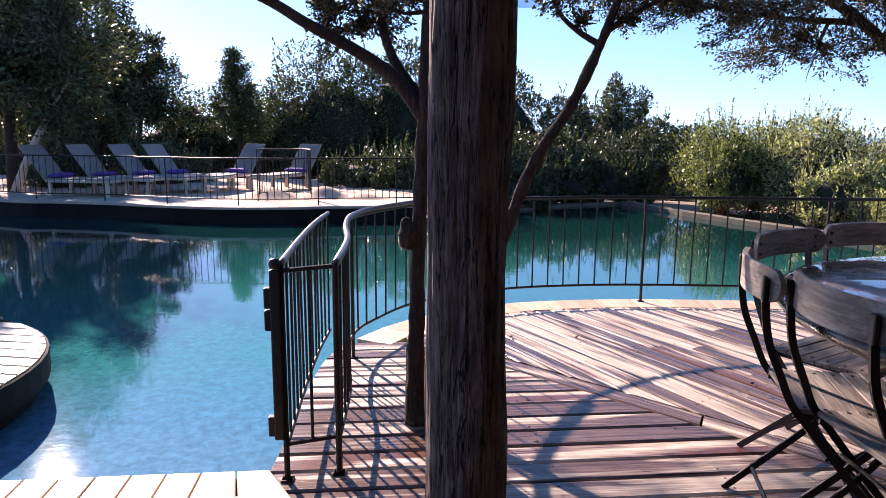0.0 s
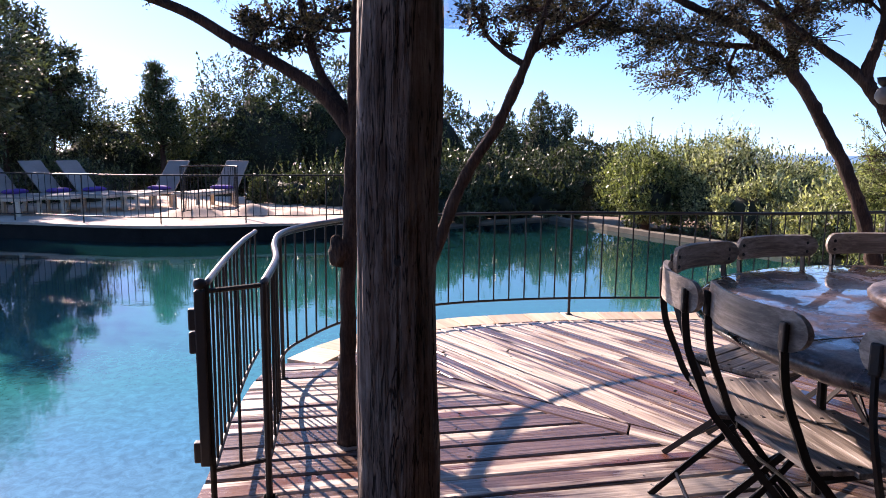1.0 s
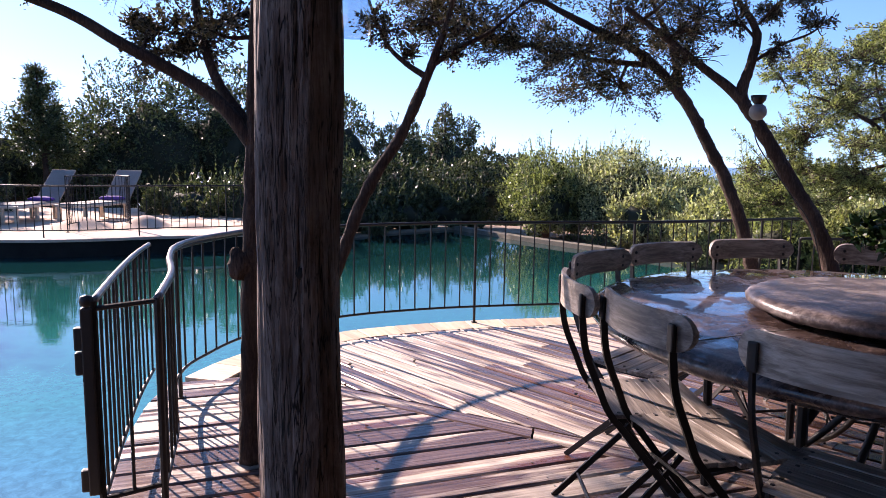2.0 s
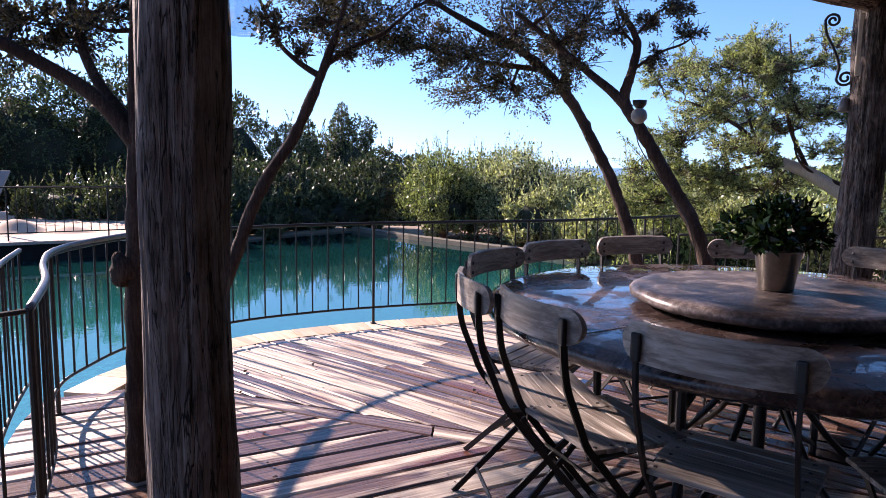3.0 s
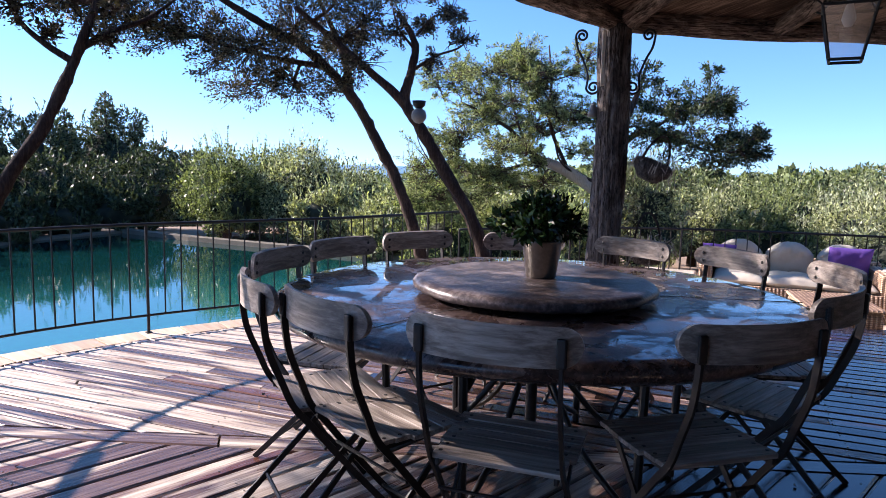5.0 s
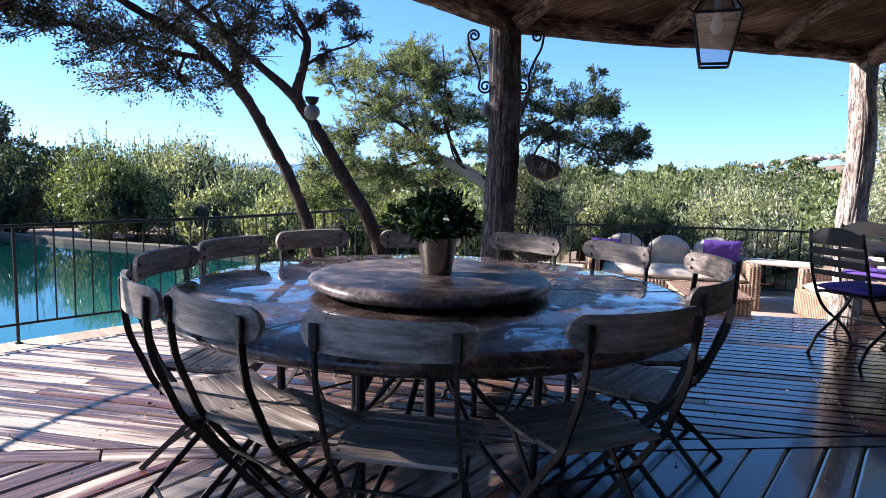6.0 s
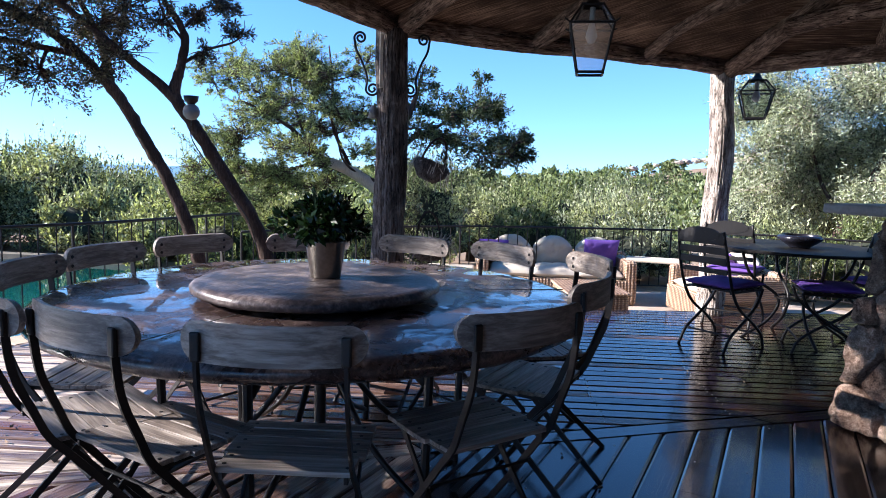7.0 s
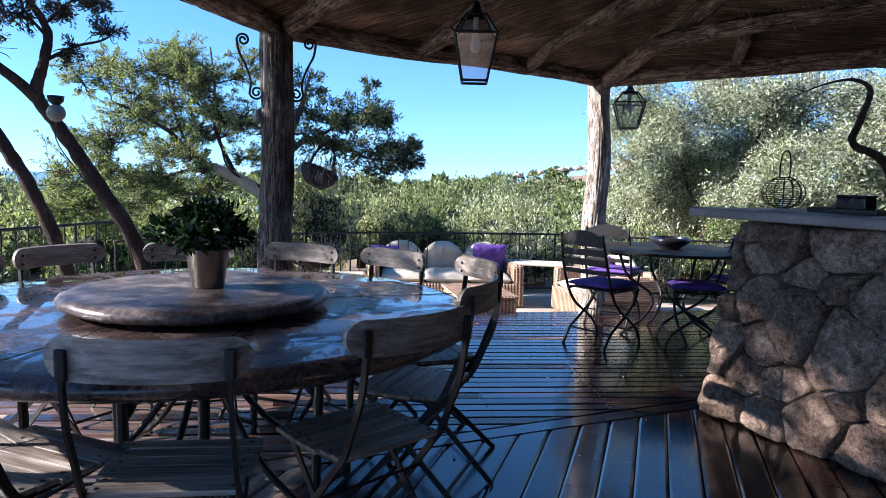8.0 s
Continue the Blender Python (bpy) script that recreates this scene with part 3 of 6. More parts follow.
                o2.parent = f
                o2.location = (p.x, p.y, 0)
                last_post = post_gap
            run += gap
        run -= seg
    return f


MAIN_FENCE = [(-0.4, 2.36), (-0.43, 2.9), (-0.5, 3.3), (-0.52, 3.68), (-0.44, 3.98), (-0.17, 4.45), (0.41, 4.83), (1.0, 4.97), (1.57, 5.0), (2.3, 4.97), (3.0, 4.94), (3.7, 5.02), (4.55, 5.17)]
build_fence("fence", MAIN_FENCE, 0, 0.785, "dark wrought iron railing curving round the deck edge")
leaf = build_fence("fence", [(-0.58, 2.31), (-0.63, 2.9), (-0.66, 3.4), (-0.665, 3.78)], 0, 0.8, "dark iron railing leaf at the deck entrance", gap=0.11, post_gap=9, rail_mat=M_STEEL)
build_fence("fence", [(4.6, 5.2), (5.9, 4.75), (7.1, 4.0), (8.3, 2.5), (8.75, 1.6), (8.9, -0.4)], -0.23, 0.83, "dark iron railing behind the lounge sofas")
build_fence("fence", [(-12, 14.45), (-7.8, 12.3), (-6.7, 12.08), (-5.6, 11.85), (-4.5, 11.47), (-3.5, 11.28), (-2.6, 11.33), (-1.7, 11.55), (-0.5, 11.8), (0.6, 12.6)], 0.0, 0.8, "thin iron railing along the far terrace edge")

for x, y, r, h in ((-3.3, 12.9, 0.75, 0.2), (-2.3, 13.0, 0.6, 0.22), (-1.5, 12.7, 0.55, 0.12)):
    tagged(part("sand_mound", Shape().lathe([(r * k / 8, h * (0.5 + 0.5 * math.cos(math.pi * k / 8)) - 0.004) for k in range(9)], 28, pose(x, y, 0)), M_SAND, smooth=True), "low heap of warm sand on the terrace", "sand", "sand heaps")
build_fence("fence", [(-3.35, 12.2), (-3.3, 12.6), (-2.95, 12.8), (-2.6, 12.7), (-2.4, 12.3)], 0.0, 0.92, "small curved iron enclosure on the far terrace", gap=0.07, post_gap=9)

# the short return with its thick hinge post
g = thing("gate_post", pose(-0.58, 2.31, 0), "thick dark iron gate post with hinges on the deck", "gate post", kind="structure")
part("post", Shape().tube([(0, 0, 0), (0, 0, 0.79)], 0.011, 8), M_IRON, g)
part("sleeve", Shape().box((-0.02, 0, 0.47), (0.036, 0.036, 0.62), r=0.006), M_IRON, g)
part("finial", Shape().lathe([(0.001, 0.82), (0.018, 0.815), (0.022, 0.8), (0.018, 0.785), (0.001, 0.78)], 12, pose(-0.02, 0, 0)), M_IRON, g, smooth=True)
for z in (0.21, 0.6, 0.68):
    part("hinge", Shape().box((-0.045, 0, z), (0.03, 0.03, 0.075), r=0.006), M_IRON, g)
part("foot_plate", Shape().box((0, 0, 0.004), (0.045, 0.04, 0.008), r=0.003), M_IRON, g)
for z in (0.775, 0.14):
    part("cross_rail", Shape().tube([(0, 0, z), (0.18, 0.05, z + 0.01)], 0.009, 8), M_IRON, g)
part("bar", Shape().tube([(0.09, 0.025, 0.14), (0.09, 0.025, 0.78)], 0.006, 6), M_IRON, g)
part("rail_post", Shape().tube([(0.18, 0.05, 0), (0.18, 0.05, 0.79)], 0.0125, 8).box((0.18, 0.05, 0.004), (0.045, 0.04, 0.008)), M_IRON, g)
part("pale_rail", Shape().tube(smooth_path([(0.18, 0.05, 0.79), (0.16, 0.5, 0.803), (0.09, 0.95, 0.803), (0.065, 1.35, 0.803), (0.14, 1.67, 0.803), (0.4, 2.13, 0.803)], 8), 0.014, 8), M_STEEL, g, "worn pale handrail", True)

# ---- round platform in the pool ----
plat = thing("pool_platform", pose(-3.42, 3.28, 0), "round bleached timber platform standing in the pool", "platform", kind="structure")
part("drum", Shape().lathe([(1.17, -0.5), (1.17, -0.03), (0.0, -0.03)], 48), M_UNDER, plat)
# shade on the platform's side is painted in as a near-black rim
part("rim", Shape().lathe([(1.17, -0.16), (1.228, -0.16), (1.232, -0.012), (1.222, -0.006), (1.2, -0.03)], 48), M_UNDER, plat, "curved timber rim coloured dark for shade")


# ---- pergola: posts, beams, reed ceiling ----
def log(name, a, b, r0, r1, mat, parent, seed, bend=0.03, sides=14, n=14, groove=0.0, lump=0.16):
    """A rough log from a to b, knobbly and slightly bent."""
    a, b = Vector(a), Vector(b)
    axis = (b - a).normalized()
    L = (b - a).length
    u = axis.cross(Vector((0.3, 0.9, 0.2))).normalized()
    w = axis.cross(u)
    vs, fs = [], []
    for i in range(n + 1):
        t = i / n
        c = Vector((0, 0, L * t)) + Vector((noise.noise(Vector((seed, t * 2.2, 0))), noise.noise(Vector((seed, t * 2.2, 9))), 0)) * bend * min(1, 8 * t * (1 - t) + 0.15)
        r = r0 + (r1 - r0) * t
        for k in range(sides):
            th = k * 2 * math.pi / sides
            q = r * (1 + lump * noise.noise(Vector((math.cos(th) * 1.3, math.sin(th) * 1.3, t * L * 1.6 + seed * 5))) + 0.05 * noise.noise(Vector((math.cos(th) * 4, math.sin(th) * 4, t * L * 5 + seed))))
            if groove:
                e = noise.noise(Vector((math.cos(th) * 7, math.sin(th) * 7, t * L * 0.9 + seed)))
                e2 = noise.noise(Vector((math.cos(th) * 19, math.sin(th) * 19, t * L * 2.2 + seed)))
                q *= 1 - groove * (max(0.0, 0.075 - abs(e)) * 13 + 0.4 * max(0.0, 0.1 - abs(e2)) * 10)
            vs.append(c + Vector((math.cos(th), math.sin(th), 0)) * q)
    for i in range(n):
        fs += [(i * sides + k, i * sides + (k + 1) % sides, (i + 1) * sides + (k + 1) % sides, (i + 1) * sides + k) for k in range(sides)]
    fs += [tuple(range(sides))[::-1], tuple(n * sides + k for k in range(sides))]
    rot = Matrix((u, w, axis)).transposed().to_4x4()
    return part(name, Shape().add(vs, fs), mat, parent, smooth=True, m=Matrix.Translation(a) @ rot)


CORNER_A, CORNER_B = Vector((3.88, 2.86, 0)), Vector((6.62, 1.17, 0))
BEAM_Z = 2.25
tagged(log("support_post", (0.03, 1.5, 0), (0.03, 1.5, 2.45), 0.094, 0.088, M_CEDAR, None, 3, 0.02, 170, 90, 0.05), "rough reddish cedar trunk post standing on the deck", "post", kind="structure")
cedar = bpy.data.objects["support_post"]
part("knot", Shape().tube([(0, 0.02, 0), (0.001, -0.001, 0.001), (0.001, -0.004, 0.002), (0, 0.002, 0.001)], [0.017, 0.015, 0.011, 0.006], 12), M_UNDER, cedar, "dark round knot", True, m=cedar.matrix_basis.inverted() @ pose(0.035, 1.412, 1.02))
tagged(log("support_post", CORNER_A, CORNER_A + Vector((0.0, 0, 2.2)), 0.115, 0.105, M_POST_DARK, None, 5, 0.012, 110, 60, 0.08), "thick weathered juniper trunk post of the pergola", "post", kind="structure")
tagged(log("support_post", CORNER_B, CORNER_B + Vector((0.0, 0.03, 2.2)), 0.125, 0.1, M_POST_GREY, None, 8, 0.09, 110, 60, 0.08), "silvered crooked trunk post of the pergola", "post", kind="structure")
part("batten", Shape().box((0, 0, 0), (0.035, 0.07, 0.36), r=0.006), M_TEAK, bpy.data.objects["support_post.001"], "pale sawn batten", m=bpy.data.objects["support_post.001"].matrix_basis.inverted() @ pose(3.8, 2.885, 1.98, 0, 0, -50))
ROOF_EDGE = [Vector((0.03, 1.5, 0)), Vector((1.4, 2.24, 0)), Vector((2.75, 2.7, 0)), CORNER_A, CORNER_B, Vector((5.95, -1.0, 0)), Vector((5.6, -4.2, 0))]
APEX = Vector((3.0, -1.0, 3.0))
roof = thing("pergola_roof", pose(0, 0, 0), "rustic log roof frame under dry reed thatch", "roof", kind="structure")
for i, (a, b) in enumerate(zip(ROOF_EDGE, ROOF_EDGE[1:])):
    d = (b - a).normalized() * 0.06
    log("edge_beam", a - d + Vector((0, 0, BEAM_Z)), b + d + Vector((0, 0, BEAM_Z)), 0.085, 0.08, M_BEAM, roof, 20 + i, 0.025, 28, 60, 0.1, 0.16)
# rafters run from the edge beams up to the ridge; those over the long side end in stubs past the beam
HIP = Vector((4.6, -0.3, 2.72))
for i, (p, q, r) in enumerate((((3.92, 2.8), (2.75, 0.3, 2.78), 0.075), ((4.86, 2.22), (3.25, 0.0, 2.76), 0.066), ((5.8, 1.68), (4.1, -0.2, 2.74), 0.06),
                               ((2.75, 2.7), (2.2, 0.6, 2.78), 0.06), ((1.4, 2.24), (1.5, 0.6, 2.78), 0.06))):
    a = Vector((*p, BEAM_Z - 0.01))
    q = Vector(q)
    log("rafter", a + (a - q).normalized() * 0.05, q, r, r * 0.9, M_BEAM, roof, 40 + i, 0.07, 24, 60, 0.14, 0.4)
log("hip_rafter", CORNER_B + Vector((-0.02, -0.02, BEAM_Z - 0.04)), HIP, 0.075, 0.085, M_BEAM, roof, 47, 0.08, 28, 60, 0.14, 0.4)
log("tie_beam", (5.66, 0.6, 2.36), (4.4, -1.56, 2.37), 0.062, 0.055, M_BEAM, roof, 71, 0.04, 24, 50, 0.12, 0.3)
log("strut", (6.36, 0.0, 2.28), (5.3, -0.03, 2.36), 0.05, 0.042, M_BEAM, roof, 73, 0.02, 20, 20, 0.1, 0.3)
log("ridge_pole", (1.2, 0.62, 2.82), (4.7, -0.35, 2.76), 0.07, 0.065, M_BEAM, roof, 75, 0.04, 24, 50, 0.12, 0.3)
cv = [v + Vector((0, 0, BEAM_Z + 0.02)) for v in ROOF_EDGE] + [Vector((-3.4, -4.2, 2.4)), Vector((-1.7, -1.0, 2.4))]
cs = Shape()
for i in range(len(cv)):
    a, b = cv[i], cv[(i + 1) % len(cv)]
    top = APEX + Vector((0, 0, 0.12))
    cs.add([a, b, top, a + Vector((0, 0, 0.12)), b + Vector((0, 0, 0.12)), top + Vector((0, 0, 0.12))], [(0, 1, 2), (3, 5, 4), (0, 3, 4, 1)])
straws, sr = Shape(), random.Random(15)
for k in range(420):
    f = sr.random()
    p = Vector((5.42, 0.1, 2.47)).lerp(Vector((4.6, -1.35, 2.47)), f) + Vector((sr.gauss(0.1, 0.08), sr.gauss(0, 0.04), sr.gauss(-0.01, 0.015)))
    q = p + Vector((sr.gauss(-0.03, 0.05), sr.gauss(0.0, 0.05), -sr.uniform(0.03, 0.1)))
    straws.tube([p, q], sr.uniform(0.0012, 0.0028), 4)
tagged(part("straw_fringe", straws, M_STRAW), "loose pale straws hanging out of the thatch", "straw", kind="stuff")
tagged(part("ceiling", cs, M_REED), "dry brown reed matting of the pergola roof", "ceiling", kind="structure")
# unseen back wall, added to close the space behind the eye
tagged(part("wall_back", Shape().box((2.2, -4.3, 1.6), (11.4, 0.2, 3.6)), M_PLASTER), "plain ochre plaster wall added out of view", "wall", kind="structure")
# two more unseen walls, added to cut the skylight under the roof
for nm, a, b in (("wall_west", Vector((-3.5, -4.2, 0)), Vector((-1.8, -1.1, 0))), ("wall_east", Vector((6.05, -1.8, 0)), Vector((5.75, -4.2, 0)))):
    d = (b - a).normalized()
    tagged(part(nm, Shape().box((0, 0, 1.15), ((b - a).length, 0.2, 2.3)), M_PLASTER, m=Matrix.Translation((a + b) / 2) @ Matrix.Rotation(math.atan2(d.y, d.x), 4, "Z")), "plain ochre plaster wall added out of view", "wall", kind="structure")

# ---- stone bar ----
BAR_D, BAR_N = Vector((-0.657, -0.754, 0)), Vector((0.754, -0.657, 0))
BAR_0 = Vector((4.0, 0.07, 0))
bar = thing("bar_counter", Matrix.Translation(BAR_0) @ Matrix(((BAR_D.x, BAR_N.x, 0, 0), (BAR_D.y, BAR_N.y, 0, 0), (0, 0, 1, 0), (0, 0, 0, 1))),
            "rubble granite bar counter with a grey slab top", "bar counter", kind="structure")
core = Shape().add([(0.06, 0.07, 0), (2.6, 0.07, 0), (2.6, 0.55, 0), (0.06, 0.55, 0), (0.2, 0.1, 1.09), (2.6, 0.1, 1.09), (2.6, 0.55, 1.09), (0.2, 0.55, 1.09)],
                   [(0, 1, 5, 4), (1, 2, 6, 5), (2, 3, 7, 6), (3, 0, 4, 7), (4, 5, 6, 7), (3, 2, 1, 0)])
part("core", core, M_MORTAR, bar)
part("slab", Shape().box((1.265, 0.27, 1.117), (2.69, 0.72, 0.05), r=0.012), M_SLAB, bar, "grey stone slab top")


# ---- round table, turntable, chairs ----
TABLE = Vector((2.07, 1.85, 0))
table = thing("round_table", pose(*TABLE), "large round varnished dark red-brown table on iron legs", "table")
top_shape = Shape().lathe([(0.0, 0.75), (1.0, 0.75), (1.035, 0.744), (1.05, 0.73), (1.055, 0.715), (1.045, 0.698), (1.02, 0.682), (0.97, 0.678), (0.0, 0.678)], 160)


def worn_edge(s, r0, amp):
    """Wobbles the outer edge of a turned disc, as hand-cast stone."""
    for i, p in enumerate(s.v):
        rad = math.hypot(p[0], p[1])
        if rad > r0:
            e = 1 + amp * (noise.noise(Vector((p[0] * 9, p[1] * 9, p[2] * 20))) + 0.6 * noise.noise(Vector((p[0] * 32, p[1] * 32, p[2] * 60))))
            s.v[i] = (p[0] * e, p[1] * e, p[2] + 0.25 * amp * noise.noise(Vector((p[0] * 14, p[1] * 14, 3))))
    return s


part("tabletop", worn_edge(top_shape, 1.01, 0.006), M_TABLE, table, smooth=True)
for k in range(6):
    a = k * math.pi / 3 + 0.35
    c, s = math.cos(a), math.sin(a)
    part("leg", Shape().tube([(0.62 * c, 0.62 * s, 0.67), (0.6 * c, 0.6 * s, 0.0)], 0.017, 8), M_IRON, table)
    part("brace", Shape().tube(smooth_path([(0.6 * c, 0.6 * s, 0.5), (0.42 * c, 0.42 * s, 0.6), (0.2 * c, 0.2 * s, 0.64), (0, 0, 0.62)], 5), 0.018, 8), M_IRON, table, smooth=True)
for k in range(6):
    a = k * math.pi / 3 + 0.35
    c, s = math.cos(a), math.sin(a)
    part("stay", Shape().tube(smooth_path([(0.6 * c, 0.6 * s, 0.04), (0.3 * c, 0.3 * s, 0.2), (0.05 * c, 0.05 * s, 0.5)], 5), 0.013, 6), M_IRON, table, smooth=True)
part("hub", Shape().lathe([(0.0, 0.66), (0.12, 0.66), (0.12, 0.6), (0.024, 0.56), (0.024, 0.0), (0.0, 0.0)], 20), M_IRON, table)

for ang in (190, 313, 71):
    part("seam", Shape().box((0.755, 0, 0.7495), (0.57, 0.005, 0.003)), M_UNDER, table, "dark joint between the table's segments", m=pose(0, 0, 0, 0, 0, ang))

susan = thing("turntable", pose(2.0, 1.8, 0.75), "round dark stone-like turntable on the table", "lazy susan")
part("disc", worn_edge(Shape().lathe([(0.0, 0.068), (0.44, 0.068), (0.465, 0.062), (0.478, 0.047), (0.476, 0.032), (0.455, 0.02), (0.0, 0.018)], 140), 0.45, 0.014), M_SUSAN, susan, smooth=True)
part("foot", Shape().lathe([(0.3, 0.02), (0.3, 0.0), (0.0, 0.0)], 32), M_IRON, susan)


def build_chair():
    """Folding bistro chair: iron frame, wooden seat slats and a curved wooden backrest; faces +y."""
    c = thing("folding_chair", pose(0, 0, 0), "folding bistro chair with weathered grey wood slats and dark iron frame", "chair", "chairs round the table")
    W = 0.185
    # backrest: a curved board with rounded ends
    s, n, half, tall, thick = Shape(), 30, 0.2325, 0.104, 0.017
    vs = []
    for i in range(n + 1):
        x = half * math.sin(math.pi * (i / n - 0.5))
        e = min(1.0, (half - abs(x)) / 0.05)
        h = tall / 2 * math.sqrt(max(0.02, 1 - (1 - e) ** 2))
        y = -0.262 + 0.055 * (x / half) ** 2
        vs += [(x, y - thick / 2, 0.822 - h), (x, y + thick / 2, 0.822 - h + 0.003), (x, y + thick / 2, 0.822 + h - 0.004), (x, y - thick / 2, 0.822 + h)]
    fs = [(i * 4 + k, i * 4 + (k + 1) % 4, (i + 1) * 4 + (k + 1) % 4, (i + 1) * 4 + k) for i in range(n) for k in range(4)]
    fs += [(0, 1, 2, 3), (4 * n + 3, 4 * n + 2, 4 * n + 1, 4 * n)]
    part("backrest", s.add(vs, fs), M_SLAT, c)
    for sx in (-1, 1):
        x = sx * W
        yb = -0.275 + 0.055 * (x / half) ** 2
        part("upright", Shape().tube(smooth_path([(x, yb, 0.84), (x, yb - 0.001, 0.78), (x, -0.225, 0.66), (x, -0.182, 0.55), (x, -0.145, 0.465), (x * 1.02, -0.085, 0.39), (x * 1.05, 0.06, 0.21), (x * 1.08, 0.24, 0.0)], 5), 0, flat=(0.009, 0.022)), M_IRON, c, "dark iron bar bent into back and front leg")
        part("bolt_plate", Shape().box((x, yb - 0.007, 0.81), (0.026, 0.012, 0.075), r=0.005), M_IRON, c)
        part("leg", Shape().tube(smooth_path([(x * 0.9, 0.17, 0.43), (x * 0.9, 0.02, 0.27), (x * 0.9, -0.25, 0.0)], 3), 0, flat=(0.008, 0.022)), M_IRON, c)
        part("seat_rail", Shape().box((x * 0.9, 0.035, 0.432), (0.012, 0.34, 0.02), r=0.002), M_IRON, c)
        for z in (0.797, 0.837):
            part("bolt", Shape().lathe([(0.0, 0.004), (0.007, 0.002), (0.008, 0.0)], 8, pose(x, yb + 0.024, z, -90)), M_IRON, c)
    part("stretcher", Shape().tube([(-W * 0.9, -0.16, 0.09), (W * 0.9, -0.16, 0.09)], 0.007, 6), M_IRON, c)
    part("stretcher", Shape().tube([(-W, 0.15, 0.1), (W, 0.15, 0.1)], 0.007, 6), M_IRON, c)
    part("hinge_rod", Shape().tube([(-W * 1.05, -0.04, 0.31), (W * 1.05, -0.04, 0.31)], 0.006, 6), M_IRON, c)
    depth = 0.345
    for i in range(6):
        w = depth / 6
        y = -0.135 + w * (i + 0.5)
        wide = 0.4 - (0.03 if i < 2 else 0.0)
        me = Shape().box((0, 0, 0), (wide, w - 0.0025, 0.015), r=0.002)
        sl = part("seat_slat", me, M_SLAT, c, m=pose(0, y, 0.45 - 0.006 * math.sin(math.pi * (i + 0.5) / 6)))
        for sx in (-1, 1):
            part("screw", Shape().lathe([(0.0, 0.0095), (0.006, 0.009), (0.0065, 0.007)], 8, pose(sx * W * 0.9, 0, 0)), M_IRON, sl)
    return c


first_chair = build_chair()
CHAIRS = ((1.363, 1.297, -60), (1.209, 1.716, -89), (1.189, 2.057, -103.6), (1.457, 2.485, -148), (1.856, 2.707, -166.6), (2.331, 2.788, 175),
          (2.70, 2.50, 136), (2.961, 2.145, 93), (3.01, 1.674, 73), (2.915, 1.228, 46), (2.419, 1.051, 3.3), (1.835, 0.983, -24.2))
for i, (x, y, turn) in enumerate(CHAIRS):
    m = pose(x, y, 0, 0, 0, turn)
    if i == 0:
        first_chair.matrix_basis = m
    else:
        copy_thing(first_chair, m)

# ---- pot plant on the turntable ----
POT = Vector((2.03, 1.79, 0.818))
pot = thing("potted_plant", pose(*POT), "bushy dark green plant in a dull zinc pot", "plant")
part("pot", Shape().lathe([(0.0, 0.001), (0.056, 0.0), (0.06, 0.004), (0.078, 0.135), (0.084, 0.142), (0.083, 0.15), (0.076, 0.148), (0.07, 0.125), (0.0, 0.12)], 36), M_ZINC, pot, "dull zinc pot", True)


def bush_points(lumps, n, rng, shell=0.35):
    """Points and outward normals over a set of (centre, radius) lumps, none deep inside another."""
    P, N = [], []
    tot = sum(r * r for _, r in lumps)
    C = np.array([c for c, _ in lumps])
    R = np.array([r for _, r in lumps])
    for c, r in lumps:
        k = max(8, int(n * r * r / tot))
        d = rng.normal(size=(k, 3))
        d /= np.linalg.norm(d, axis=1)[:, None]
        q = np.array(c) + d * r * (1 - shell * rng.random((k, 1)) ** 1.5)
        inside = (np.linalg.norm(q[:, None] - C[None], axis=2) < R[None] * 0.6).any(1)
        P.append(q[~inside])
        N.append(d[~inside])
    return np.concatenate(P), np.concatenate(N)


rng = np.random.default_rng(11)
lumps = [((rng.normal() * 0.066, rng.normal() * 0.066, 0.22 + rng.normal() * 0.035), 0.055) for _ in range(16)]
P, N = bush_points(lumps, 3000, rng, 0.8)
for k in range(70):
    a, e = rng.uniform(0, 2 * math.pi), rng.uniform(0.1, 1.3)
    d = np.array((math.cos(a) * math.cos(e), math.sin(a) * math.cos(e), math.sin(e)))
    q = np.array((0, 0, 0.19)) + d * np.linspace(0.09, rng.uniform(0.12, 0.17), 9)[:, None] + rng.normal(size=(9, 3)) * 0.007
    P, N = np.concatenate((P, q)), np.concatenate((N, np.tile(d, (9, 1))))
fol = new("foliage", leaf_mesh("foliage", M_LEAF_POT, P, N, 0.034, 0.5, 3))
fol.parent = pot
tagged(fol, "small glossy dark leaves")
st = Shape()
for k in range(9):
    a = k * 0.7
    st.tube([(0.02 * math.cos(a), 0.02 * math.sin(a), 0.12), (0.07 * math.cos(a), 0.07 * math.sin(a), 0.24)], 0.003, 5)
part("stems", st, M_BARK, pot)


